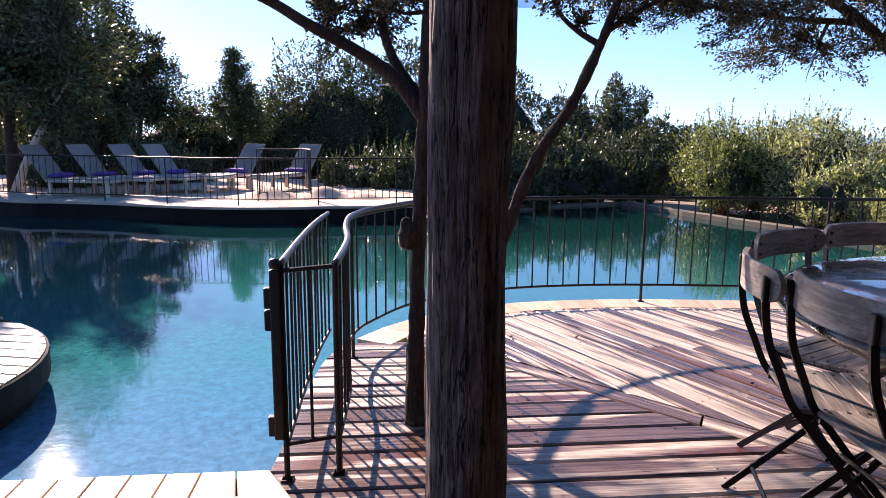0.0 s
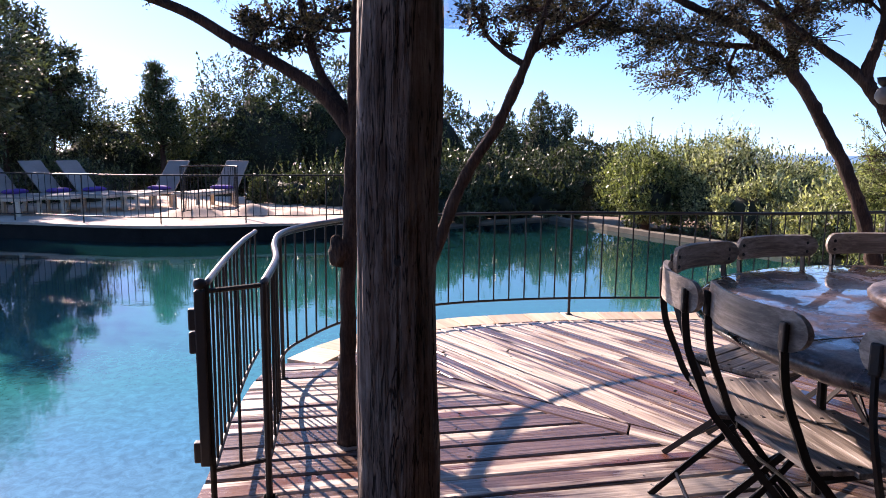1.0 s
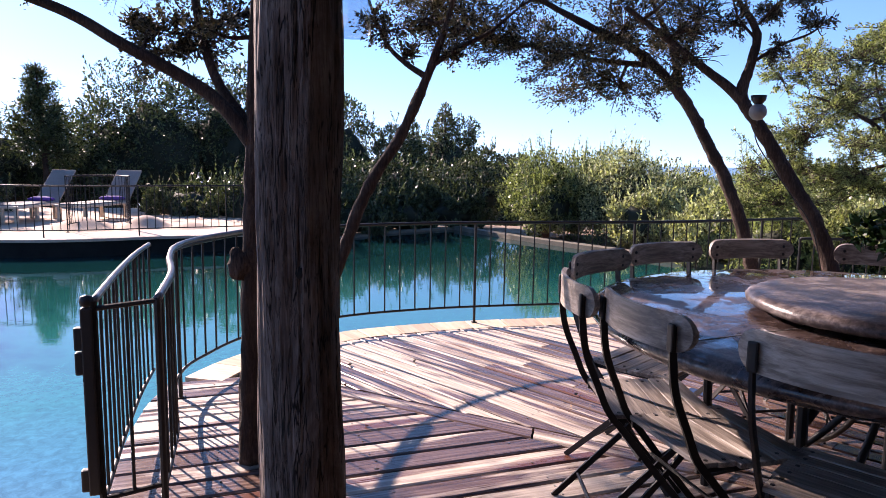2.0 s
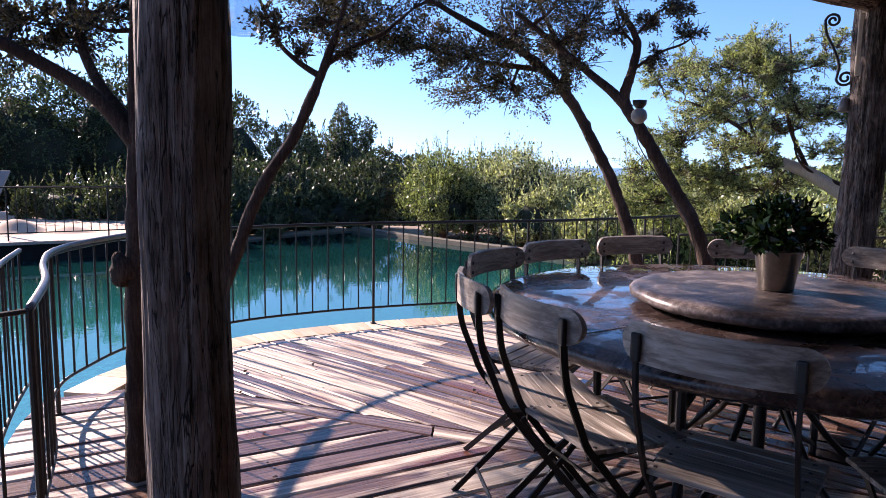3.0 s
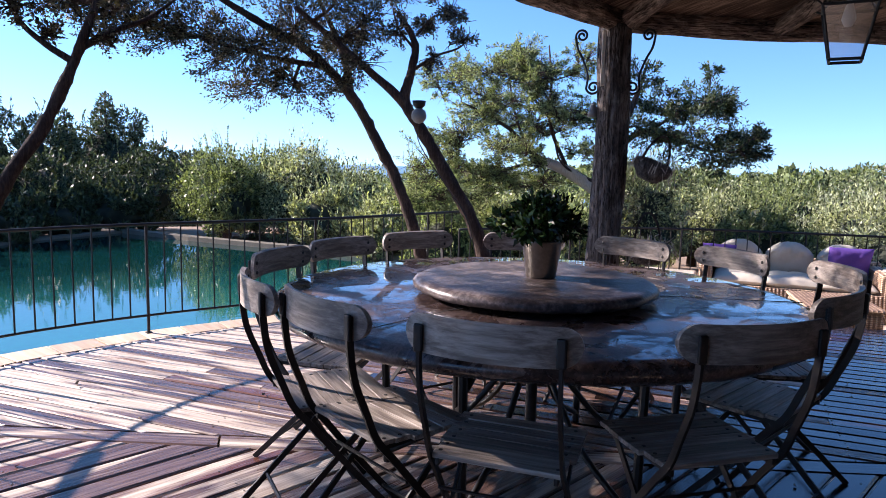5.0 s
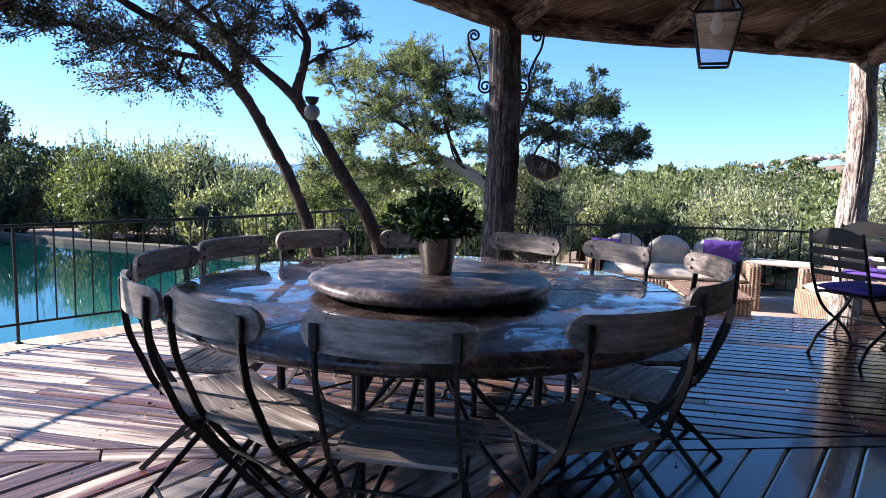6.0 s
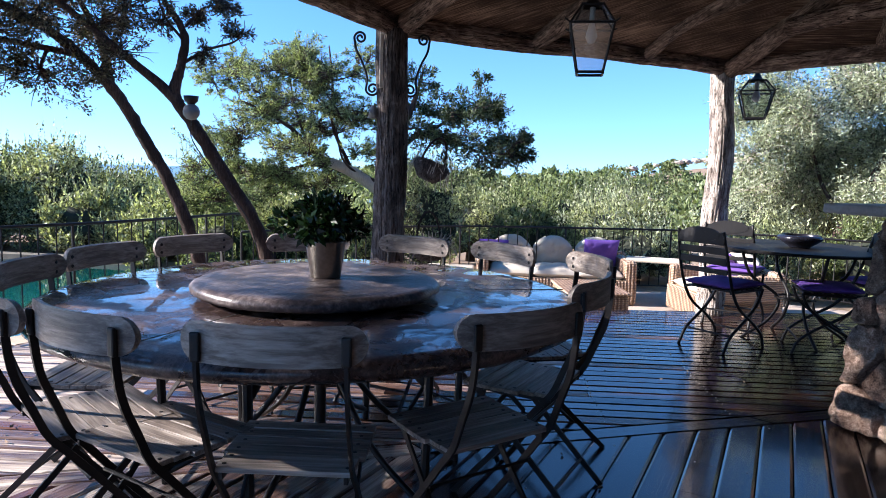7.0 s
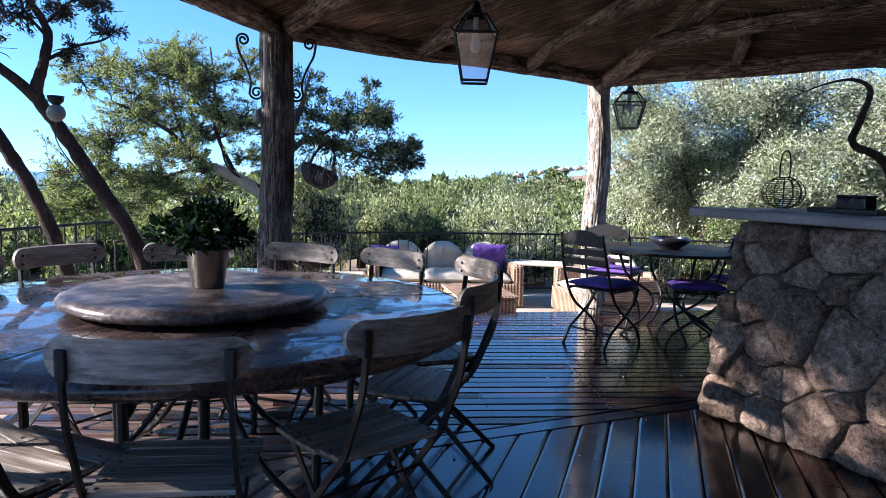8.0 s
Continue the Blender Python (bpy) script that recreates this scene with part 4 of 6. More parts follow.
# ---- bistro table and slatted chairs ----
def build_slat_chair(label):
    """Dark iron chair with a slatted back and a purple pad on crossing curved legs; faces +y."""
    c = thing("garden_chair", pose(0, 0, 0), label, "chair", "garden chairs")
    for sx in (-1, 1):
        x = 0.2 * sx
        part("upright", Shape().tube(smooth_path([(x * 0.92, -0.33, 0.88), (x, -0.27, 0.65), (x, -0.2, 0.46), (x, -0.1, 0.32), (x, 0.08, 0.2), (x, 0.2, 0.1), (x, 0.24, 0.0)], 5), 0.011, 8), M_IRON, c, smooth=True)
        part("leg", Shape().tube(smooth_path([(x * 0.94, 0.2, 0.44), (x * 0.94, 0.14, 0.33), (x * 0.94, 0.0, 0.22), (x * 0.94, -0.16, 0.12), (x * 0.94, -0.24, 0.0)], 5), 0.011, 8), M_IRON, c, smooth=True)
        part("seat_rail", Shape().tube([(x * 0.94, -0.2, 0.44), (x * 0.94, 0.2, 0.44)], 0.009, 8), M_IRON, c)
    for z, h in ((0.83, 0.085), (0.74, 0.05), (0.665, 0.05), (0.59, 0.035)):
        y = -0.335 + (0.88 - z) * 0.27
        part("back_slat", Shape().box((0, y, z), (0.38, 0.012, h), r=0.004), M_IRON, c)
    part("back_crest", Shape().lathe([(0.0, 0.006), (0.15, 0.006), (0.15, -0.006), (0.0, -0.006)], 28, pose(0, -0.325, 0.855, 90) @ Matrix.Diagonal((1, 0.35, 1, 1))), M_IRON, c)
    for i in range(6):
        part("seat_slat", Shape().box((0, -0.17 + i * 0.068, 0.45), (0.38, 0.05, 0.012), r=0.003), M_IRON, c)
    part("stretcher", Shape().tube([(-0.2, 0.2, 0.1), (0.2, 0.2, 0.1)], 0.008, 6), M_IRON, c)
    part("stretcher", Shape().tube([(-0.19, -0.16, 0.12), (0.19, -0.16, 0.12)], 0.008, 6), M_IRON, c)
    return c


def build_cushion(name, m, size, mat, label, amp=0.3, group="", dome=0.0):
    """A stuffed pad: pillow-shaped with a seam and creases."""
    n = 22
    vs, fs = [], []
    for side in (1, -1):
        for i in range(n + 1):
            for j in range(n + 1):
                u, v = 2 * i / n - 1, 2 * j / n - 1
                k = max(0.0, (1 - u ** 4) * (1 - v ** 4)) ** 0.55
                pinch = 1 - 0.05 * (1 - abs(u * v))
                cr = 0.12 * noise.noise(Vector((u * 2.5, v * 2.5, side * 3 + size[0] * 9))) - 0.16 * max(0.0, 0.12 - abs(noise.noise(Vector((u * 1.7 + 5, v * 1.7, side * 4 + size[1] * 7))))) / 0.12
                arch = 1 - dome * max(0.0, v) * abs(u) ** 2.4
                fold = 0.06 * dome * max(0.0, math.sin(u * 17 + noise.noise(Vector((u * 3, v * 2, 1))) * 4)) * ease(0.0, 0.9, v)
                cr += fold * 2
                vs.append((u * size[0] / 2 * pinch * (1 - 0.12 * dome * max(0.0, v)), v * arch * size[1] / 2 * pinch, side * size[2] / 2 * (k * (1 + cr) + 0.02)))
    w = n + 1
    for o, flip in ((0, False), (w * w, True)):
        for i in range(n):
            for j in range(n):
                q = (o + i * w + j, o + (i + 1) * w + j, o + (i + 1) * w + j + 1, o + i * w + j + 1)
                fs.append(q[::-1] if flip else q)
    for k in range(n):
        for a, b in ((k, k + 1), (n * w + k + 1, n * w + k)):
            fs.append((a, b, w * w + b, w * w + a))
        for a, b in (((k + 1) * w, k * w), (k * w + n, (k + 1) * w + n)):
            fs.append((a, b, w * w + b, w * w + a))
    ob = part(name, Shape().add(vs, fs), mat, smooth=True, m=m)
    return tagged(ob, label, "cushion", group)


LBL = "dark iron garden chair with slatted back on the deck"
gc = build_slat_chair(LBL)
GARDEN = ((5.4, 0.86, -114), (6.35, 0.93, -95), (5.72, 0.2, 15), (6.3, -0.15, 40))
for i, (x, y, a) in enumerate(GARDEN):
    m = pose(x, y, 0, 0, 0, a)
    if i == 0:
        gc.matrix_basis = m
    else:
        copy_thing(gc, m)
    build_cushion("seat_cushion", m @ pose(0, 0, 0.482), (0.42, 0.42, 0.06), M_PURPLE, "purple cotton seat pad on a dark iron chair", group="seat pads")
BT = Vector((6.0, 0.42, 0))
bt = thing("garden_table", pose(*BT), "oval dark iron garden table with curved legs", "table")
part("tabletop", Shape().lathe([(0.0, 0.735), (0.6, 0.735), (0.608, 0.728), (0.604, 0.712), (0.0, 0.712)], 56), M_IRON, bt)
for k in range(4):
    a = k * math.pi / 2 + 0.5
    c, s = math.cos(a), math.sin(a)
    part("leg", Shape().tube(smooth_path([(0.45 * c, 0.45 * s, 0.71), (0.36 * c, 0.36 * s, 0.5), (0.14 * c, 0.14 * s, 0.33), (0.2 * c, 0.2 * s, 0.15), (0.4 * c, 0.4 * s, 0.0)], 6), 0.012, 8), M_IRON, bt, smooth=True)
part("ring", Shape().tube([(0.15 * math.cos(k * math.pi / 8), 0.15 * math.sin(k * math.pi / 8), 0.33) for k in range(17)], 0.009, 6), M_IRON, bt)
bowl = thing("bowl", pose(5.92, 0.42, 0.735), "wide black glazed bowl on the iron table", "bowl")
part("body", Shape().lathe([(0.0, 0.002), (0.07, 0.0), (0.075, 0.008), (0.13, 0.045), (0.165, 0.075), (0.16, 0.088), (0.14, 0.1), (0.132, 0.1), (0.15, 0.076), (0.1, 0.03), (0.0, 0.02)], 36), M_BLACK, bowl, smooth=True)

# ---- lounge: rattan sofa, armchair, low table, side table ----
LZ = -0.23


def build_sofa(name, m, width, seats, label, depth=0.82):
    s = thing(name, m, label, "sofa" if seats > 1 else "armchair")
    part("base", Shape().box((0, 0, 0.15), (width, depth, 0.28), r=0.03), M_WICKER, s)
    part("back", Shape().box((0, -depth / 2 + 0.06, 0.34), (width, 0.13, 0.42), pose(0, 0, 0, 6), 0.04), M_WICKER, s)
    for sx in (-1, 1):
        part("arm", Shape().box((sx * (width / 2 - 0.07), 0.02, 0.29), (0.14, depth - 0.05, 0.44), r=0.045), M_WICKER, s)
    return s


def sofa_cushions(m, width, seats, depth=0.82, tall=0.4):
    w = (width - 0.3) / seats
    for i in range(seats):
        x = -width / 2 + 0.15 + w * (i + 0.5)
        build_cushion("sofa_seat_cushion", m @ pose(x, 0.06, 0.33), (w * 1.02, 0.68, 0.16), M_CREAM, "thick cream canvas seat cushion on rattan", group="seat cushions")
        build_cushion("sofa_back_cushion", m @ pose(x, -depth / 2 + 0.2, 0.53, 74, 0, 0), (w * 1.0, tall, 0.2), M_CREAM, "plump creased cream canvas back cushion", group="back cushions", dome=0.75)


SOFA = pose(7.62, 3.165, LZ, 0, 0, 118)
build_sofa("rattan_sofa", SOFA, 1.84, 3, "woven rattan sofa with cream cushions beside the railing")
sofa_cushions(SOFA, 1.84, 3, tall=0.44)
ARM = pose(7.72, 1.26, LZ, 0, 0, 36)
build_sofa("rattan_armchair", ARM, 1.0, 1, "woven rattan armchair with cream cushion")
sofa_cushions(ARM, 1.0, 1)
build_cushion("throw_cushion", SOFA @ pose(-0.56, -0.06, 0.54, 68, 0, 4), (0.42, 0.38, 0.15), M_PURPLE, "square purple throw cushion leaning on the sofa", group="throw cushions")
build_cushion("throw_cushion", SOFA @ pose(0.72, -0.12, 0.53, 68, 0, -6), (0.36, 0.3, 0.14), M_PURPLE, "square purple throw cushion leaning on the sofa", group="throw cushions")
build_cushion("throw_cushion", ARM @ pose(0.1, -0.05, 0.54, 64, 0, 10), (0.4, 0.34, 0.15), M_PURPLE, "purple throw cushion in the armchair", group="throw cushions")
lt = thing("coffee_table", pose(6.72, 2.38, LZ, 0, 0, 34.3), "low square woven rattan coffee table", "table")
part("body", Shape().box((0, 0, 0.155), (0.8, 0.61, 0.3), r=0.03), M_WICKER, lt)
part("top", Shape().box((0, 0, 0.32), (0.83, 0.64, 0.03), r=0.012), M_WICKER, lt)
st = thing("rattan_stool", pose(6.75, 4.1, LZ, 0, 0, 118), "low rattan stool with a pale pad beside the sofa", "stool")
part("body", Shape().box((0, 0, 0.16), (0.6, 0.5, 0.3), r=0.03), M_WICKER, st)
part("pad", Shape().box((0, 0, 0.34), (0.58, 0.48, 0.06), r=0.025), M_CREAM, st, "thin cream canvas pad")
side = thing("side_table", pose(8.1, 2.1, LZ, 0, 0, 104), "small pale topped side table on thin iron legs", "table")
part("top", Shape().box((0, 0, 0.5), (0.62, 0.4, 0.03), r=0.01), M_CREAM, side)
for sx in (-1, 1):
    for sy in (-1, 1):
        part("leg", Shape().tube([(sx * 0.24, sy * 0.15, 0), (sx * 0.24, sy * 0.15, 0.49)], 0.008, 6), M_IRON, side)


# ---- lanterns ----
def build_lantern(m, chain, label):
    """Four-sided iron lantern, wide above and narrow below, hung by its cap; the origin is its underside."""
    l = thing("lantern", m, label, "lantern", "hanging lanterns")
    b, t, h = 0.055, 0.092, 0.2
    fr = Shape()
    for sx, sy in ((-1, -1), (1, -1), (1, 1), (-1, 1)):
        fr.tube([(sx * b, sy * b, 0), (sx * t, sy * t, h)], 0.0055, 6)
        fr.tube([(sx * t, sy * t, h), (sx * 0.045, sy * 0.045, h + 0.085)], 0.005, 6)
        fr.tube([(sx * t, sy * t, h), (sx * (t + 0.02), sy * (t + 0.02), h + 0.012)], 0.004, 6)
    for r, z in ((b, 0.0), (t, h), (0.045, h + 0.085)):
        q = [(-r, -r, z), (r, -r, z), (r, r, z), (-r, r, z)]
        for i in range(4):
            fr.tube([q[i], q[(i + 1) % 4]], 0.006, 6)
    part("frame", fr, M_IRON, l)
    part("cap", Shape().lathe([(0.0, h + 0.15), (0.012, h + 0.148), (0.02, h + 0.12), (0.03, h + 0.1), (0.055, h + 0.09), (0.055, h + 0.084)], 12), M_IRON, l, smooth=True)
    for k in range(4):
        mm = pose(0, 0, 0, 0, 0, 90 * k)
        ob = part("pane", Shape().add([(-b, -b, 0), (b, -b, 0), (t, -t, h), (-t, -t, h)], [(0, 1, 2, 3)]), M_GLASS, l, "clear glass pane", m=mm)
        ob.visible_shadow = False
        o2 = part("roof_pane", Shape().add([(-t, -t, h), (t, -t, h), (0.045, -0.045, h + 0.085), (-0.045, -0.045, h + 0.085)], [(0, 1, 2, 3)]), M_GLASS, l, m=mm)
        o2.visible_shadow = False
    part("bulb", Shape().lathe([(0.0, h - 0.075), (0.015, h - 0.07), (0.026, h - 0.045), (0.02, h - 0.015), (0.012, h + 0.01), (0.012, h + 0.08)], 14), M_WHITE, l, smooth=True)
    part("chain", Shape().tube([(0, 0, h + 0.14), (0, 0, h + 0.14 + chain)], 0.004, 6), M_IRON, l)
    return l


build_lantern(pose(2.92, 1.07, 1.69, 0, 0, 22), 0.7, "black iron lantern with glass panes hanging from the rafters")
build_lantern(pose(6.68, 0.923, 1.79, 0, 0, 12) @ Matrix.Diagonal((1.5, 1.5, 1.15, 1)), 0.28, "black iron lantern with glass panes beside the trunk post")


# ---- scroll brackets on the pergola post ----
def scroll(pts):
    return smooth_path(pts, 8)


def spiral(c, r, turns, start, ax, up, sign=1):
    out = []
    for k in range(int(18 * turns) + 1):
        a = start + sign * k * 2 * math.pi / 18
        q = r * (1 - 0.8 * k / (18 * turns))
        out.append(Vector(c) + ax * (q * math.cos(a)) + up * (q * math.sin(a)))
    return out


UP = Vector((0, 0, 1))
for i, (d, label) in enumerate(((Vector((-0.62, 0.78, 0)), "curled wrought iron scroll bracket"), (Vector((0.62, -0.78, 0)), "curled wrought iron scroll bracket"))):
    s = thing("scroll_bracket", pose(*CORNER_A), label + " on the trunk post", "bracket", "scroll brackets")
    o = d * 0.13
    stem = smooth_path([o + d * 0.045 + UP * 1.8, o + d * 0.04 + UP * 1.88, o + d * 0.075 + UP * 1.98, o + d * 0.115 + UP * 2.06, o + d * 0.13 + UP * 2.14], 6)
    part("stem", Shape().tube(stem, 0.008, 6), M_IRON, s, smooth=True)
    part("lower_curl", Shape().tube(spiral(o + UP * 1.8, 0.048, 1.7, 0.0, d, UP, -1), 0.008, 6), M_IRON, s, smooth=True)
    part("upper_curl", Shape().tube(spiral(o + d * 0.088 + UP * 2.14, 0.042, 1.6, 0.0, d, UP, 1), 0.008, 6), M_IRON, s, smooth=True)

# ---- things on and near the posts ----
jar = thing("hanging_jar", pose(0.145, 1.46, 1.5), "clear glass jar lantern hung from the cedar post", "jar")
part("glass", Shape().lathe([(0.0, 0.0), (0.03, 0.002), (0.038, 0.012), (0.038, 0.09), (0.03, 0.11), (0.03, 0.12)], 24), M_GLASS, jar, smooth=True)
part("wire", Shape().tube([(-0.03, 0, 0.12), (0, 0, 0.2), (0.03, 0, 0.12)], 0.002, 5), M_IRON, jar)
bell = thing("clay_bell", pose(CORNER_A.x - 0.09, CORNER_A.y + 0.085, 1.6), "small pale clay bell lamp on the trunk post", "lamp")
part("shade", Shape().lathe([(0.008, 0.09), (0.02, 0.075), (0.03, 0.035), (0.036, 0.0), (0.033, 0.0), (0.026, 0.035), (0.0, 0.065)], 20), M_CLAY, bell, smooth=True)


def build_basket(m, r, label, seed):
    """A shaggy woven basket with a hoop handle."""
    b = thing("hanging_basket", m, label, "basket")
    part("body", Shape().lathe([(0.0, -r * 0.8), (r * 0.5, -r * 0.72), (r * 0.85, -r * 0.35), (r, 0), (r * 0.9, 0.02), (r * 0.75, -r * 0.3), (0.0, -r * 0.6)], 20), M_POST_DARK, b, smooth=True)
    part("handle", Shape().tube([(r * math.cos(k * math.pi / 10), 0, r * 1.5 * math.sin(k * math.pi / 10)) for k in range(11)], 0.008, 6), M_BARK, b, smooth=True)
    rg = random.Random(seed)
    tw = Shape()
    for k in range(46):
        a = rg.uniform(0, 6.28)
        e = r * rg.uniform(0.9, 1.5)
        tw.tube([(r * 0.5 * math.cos(a), r * 0.5 * math.sin(a), -r * 0.2), (r * 0.9 * math.cos(a), r * 0.9 * math.sin(a), rg.uniform(-0.05, 0.1)), (e * math.cos(a), e * math.sin(a), rg.uniform(-0.16, 0.08))], 0.0025, 4)
    part("fringe", tw, M_BARK_PALE, b)


build_basket(pose(CORNER_A.x + 0.2, CORNER_A.y - 0.22, 1.28, 12, 20, 0), 0.14, "shaggy twig basket hung on the trunk post", 3)
build_basket(pose(CORNER_A.x + 0.22, CORNER_A.y - 0.2, 0.72, -6, 8, 0), 0.16, "shaggy twig basket hung low on the trunk post", 6)

# ---- things on the bar ----
BM = bar.matrix_basis
cage = thing("wire_lantern", BM @ pose(0.16, 0.35, 1.142), "round black wire candle lantern with a loop handle", "lantern")
for k in range(14):
    a = k * math.pi / 7
    part("wire", Shape().tube([(0.035 * math.cos(a) + (0.075 * math.sin(j * math.pi / 8) ** 0.6) * math.cos(a), 0.035 * math.sin(a) + (0.075 * math.sin(j * math.pi / 8) ** 0.6) * math.sin(a), 0.01 + 0.165 * j / 8) for j in range(9)], 0.0022, 5), M_IRON, cage)
for h in range(15):
    r, z = 0.036 + 0.075 * math.sin(h * math.pi / 14) ** 0.6, 0.01 + 0.165 * h / 14
    part("hoop", Shape().tube([(r * math.cos(k * math.pi / 12), r * math.sin(k * math.pi / 12), z) for k in range(25)], 0.0032 if h in (0, 14) else 0.0012, 5), M_IRON, cage)
part("handle", Shape().tube(smooth_path([(-0.03, 0, 0.175), (-0.032, 0, 0.24), (-0.022, 0, 0.3), (0.0, 0, 0.318), (0.022, 0, 0.3), (0.032, 0, 0.24), (0.03, 0, 0.175)], 4), 0.004, 6), M_IRON, cage)
part("candle_cup", Shape().lathe([(0.0, 0.01), (0.03, 0.01), (0.03, 0.06), (0.0, 0.06)], 14), M_GLASS, cage)
box = thing("black_box", BM @ pose(0.6, 0.3, 1.166, 0, 0, 4), "small matt black box on the bar", "box")
part("body", Shape().box((0, 0, 0.028), (0.14, 0.1, 0.056), r=0.005), M_BLACK, box)
part("lid", Shape().box((0, 0, 0.062), (0.145, 0.105, 0.012), r=0.004), M_BLACK, box)
tray = thing("tray", BM @ pose(0.56, 0.34, 1.142), "long low dark stone tray on the bar", "tray")
part("body", Shape().box((0, 0, 0.012), (0.36, 0.2, 0.024), r=0.008), M_MORTAR, tray)


# ---- loungers on the far terrace ----
def build_lounger(m, label):
    l = thing("sun_lounger", m, label, "sun lounger", "loungers")
    part("frame", Shape().box((0, 0.15, 0.3), (0.64, 1.35, 0.05), r=0.008), M_TEAK, l)
    for sx in (-1, 1):
        for y in (-0.45, 0.75):
            part("leg", Shape().box((sx * 0.28, y, 0.14), (0.06, 0.06, 0.28), r=0.006), M_TEAK, l)
    part("bed", Shape().box((0, 0.15, 0.335), (0.56, 1.3, 0.03), r=0.01), M_LOUNGER, l)
    part("backrest", Shape().box((0, -0.78, 0.62), (0.58, 0.85, 0.03), pose(0, 0, 0, -52), 0.01), M_LOUNGER, l, "taupe mesh backrest raised")
    part("prop", Shape().tube([(0, -0.95, 0.7), (0, -0.75, 0.3)], 0.015, 6), M_TEAK, l)
    return l


for i, (x, y, a) in enumerate(((-6.9, 12.95, -100), (-6.35, 13.5, -103), (-5.75, 13.9, -106), (-5.25, 14.3, -108), (-4.75, 14.6, 152), (-3.5, 14.9, 156))):
    m = pose(x, y, 0.0, 0, 0, a)
    if i == 0:
        lg = build_lounger(m, "teak sun lounger with raised taupe mesh back on the terrace")
    else:
        copy_thing(lg, m)
    build_cushion("towel_roll", m @ pose(0, -0.42, 0.39), (0.5, 0.2, 0.1), M_PURPLE, "rolled purple towel on a sun lounger", group="towels")


# ---- shrubs, trees, woods ----
def build_shrub(name, x, y, top, wide, mat, label, leaves=9000, size=0.07, seed=0, deep=None, aspect=0.5, sprigs=0.0, core_k=0.62):
    """A dense shrub or broad tree: lumps of leaves over a solid core coloured dark for inner shade, with an uneven
    outline.
    """
    r = np.random.default_rng(seed)
    z0 = land(x, y) if math.hypot(x, y) > 14 else -0.3
    tall = top - z0
    deep = deep or wide
    t = thing(name, pose(x, y, z0), label, "tree" if "tree" in name or "oak" in name else "shrub", kind="")
    lumps = []
    for k in range(int(20 + 9 * wide)):
        a = r.uniform(0, 2 * math.pi)
        h = r.uniform(0.12, 0.9) ** 0.8
        prof = math.sqrt(max(0.05, 1 - (max(0, h - 0.35) / 0.68) ** 2)) * r.uniform(0.55, 1.0)
        q = r.uniform(0.17, 0.36) * min(wide, tall * 0.6)
        lumps.append(((wide * prof * math.cos(a) * 0.8, deep * prof * math.sin(a) * 0.8, tall * h - q * 0.3), q))
    lumps.append(((0, 0, tall - 0.25 * min(wide, tall)), 0.25 * min(wide, tall)))
    P, N = bush_points(lumps, leaves, r, 0.5)
    if sprigs:
        k = int(len(P) * sprigs / 8)
        i = r.integers(0, len(P), k)
        up = N[i] * 0.45 + np.array([0, 0, 0.9]) + r.normal(size=(k, 3)) * 0.25
        L = r.uniform(0.12, 0.42, (k, 1)) * min(1.0, 0.4 + wide * 0.45)
        for q in range(8):
            P = np.concatenate((P, P[i] + up * L * (q + 1) / 8))
            N = np.concatenate((N, up))
    fo = new("foliage", leaf_mesh("foliage", mat, P, N + np.array([0, 0, 0.25]), size, aspect, seed + 1))
    fo.parent = t
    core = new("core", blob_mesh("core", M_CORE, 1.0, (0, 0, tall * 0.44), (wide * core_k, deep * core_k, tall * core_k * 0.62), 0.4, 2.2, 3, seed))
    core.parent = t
    part("stem", Shape().tube([(0, 0, 0), (0.05, 0.02, tall * 0.5)], [0.09, 0.04], 7), M_BARK, t)
    return t


def grow(s, tips, p, d, r, length, level, rg, droop=0.0, spread=0.6, wander=0.25, min_r=0.004, levels=4):
    """One branch and its side branches; collects twig points for the needles."""
    pts, rad = [p.copy()], [r]
    n = max(4, int(length / 0.1))
    n = min(n, 12)
    step = length / n
    kids = []
    for i in range(n):
        d = (d + Vector((rg.gauss(0, 1), rg.gauss(0, 1), rg.gauss(0, 1) - droop)) * wander * 0.35).normalized()
        p = p + d * step
        q = r * (1 - 0.75 * (i + 1) / n)
        pts.append(p.copy())
        rad.append(max(q, min_r * 0.7))
        if level >= levels - 2:
            tips.append((p.copy(), d.copy()))
        if i > n * 0.25 and level < levels and rg.random() < 0.75:
            kids.append((p.copy(), d.copy(), max(q * 0.75, min_r)))
    s.tube(pts, rad, 7 if level < 2 else 5)
    for kp, kd, kr in kids:
        side = kd.cross(Vector((rg.gauss(0, 1), rg.gauss(0, 1), rg.gauss(0, 1)))).normalized()
        grow(s, tips, kp, (kd * (1 - spread) + side * spread + Vector((0, 0, 0.12))).normalized(), kr, length * rg.uniform(0.45, 0.7), level + 1, rg, droop, spread, wander, min_r, levels)
    if level < levels:
        grow(s, tips, p, d, max(r * 0.3, min_r), length * 0.55, level + 1, rg, droop, spread, wander, min_r, levels)


def tufts(tips, per, spread, rg, density=1.0):
    """Needle points gathered in tufts round twig points."""
    P, N = [], []
    for p, d in tips:
        if rg.random() > density:
            continue
        c = np.array(p)
        k = rg.normal(size=(per, 3)) * spread
        P.append(c + k)
        N.append(np.array(d) * 0.8 + k / spread * 0.5)
    return np.concatenate(P), np.concatenate(N)


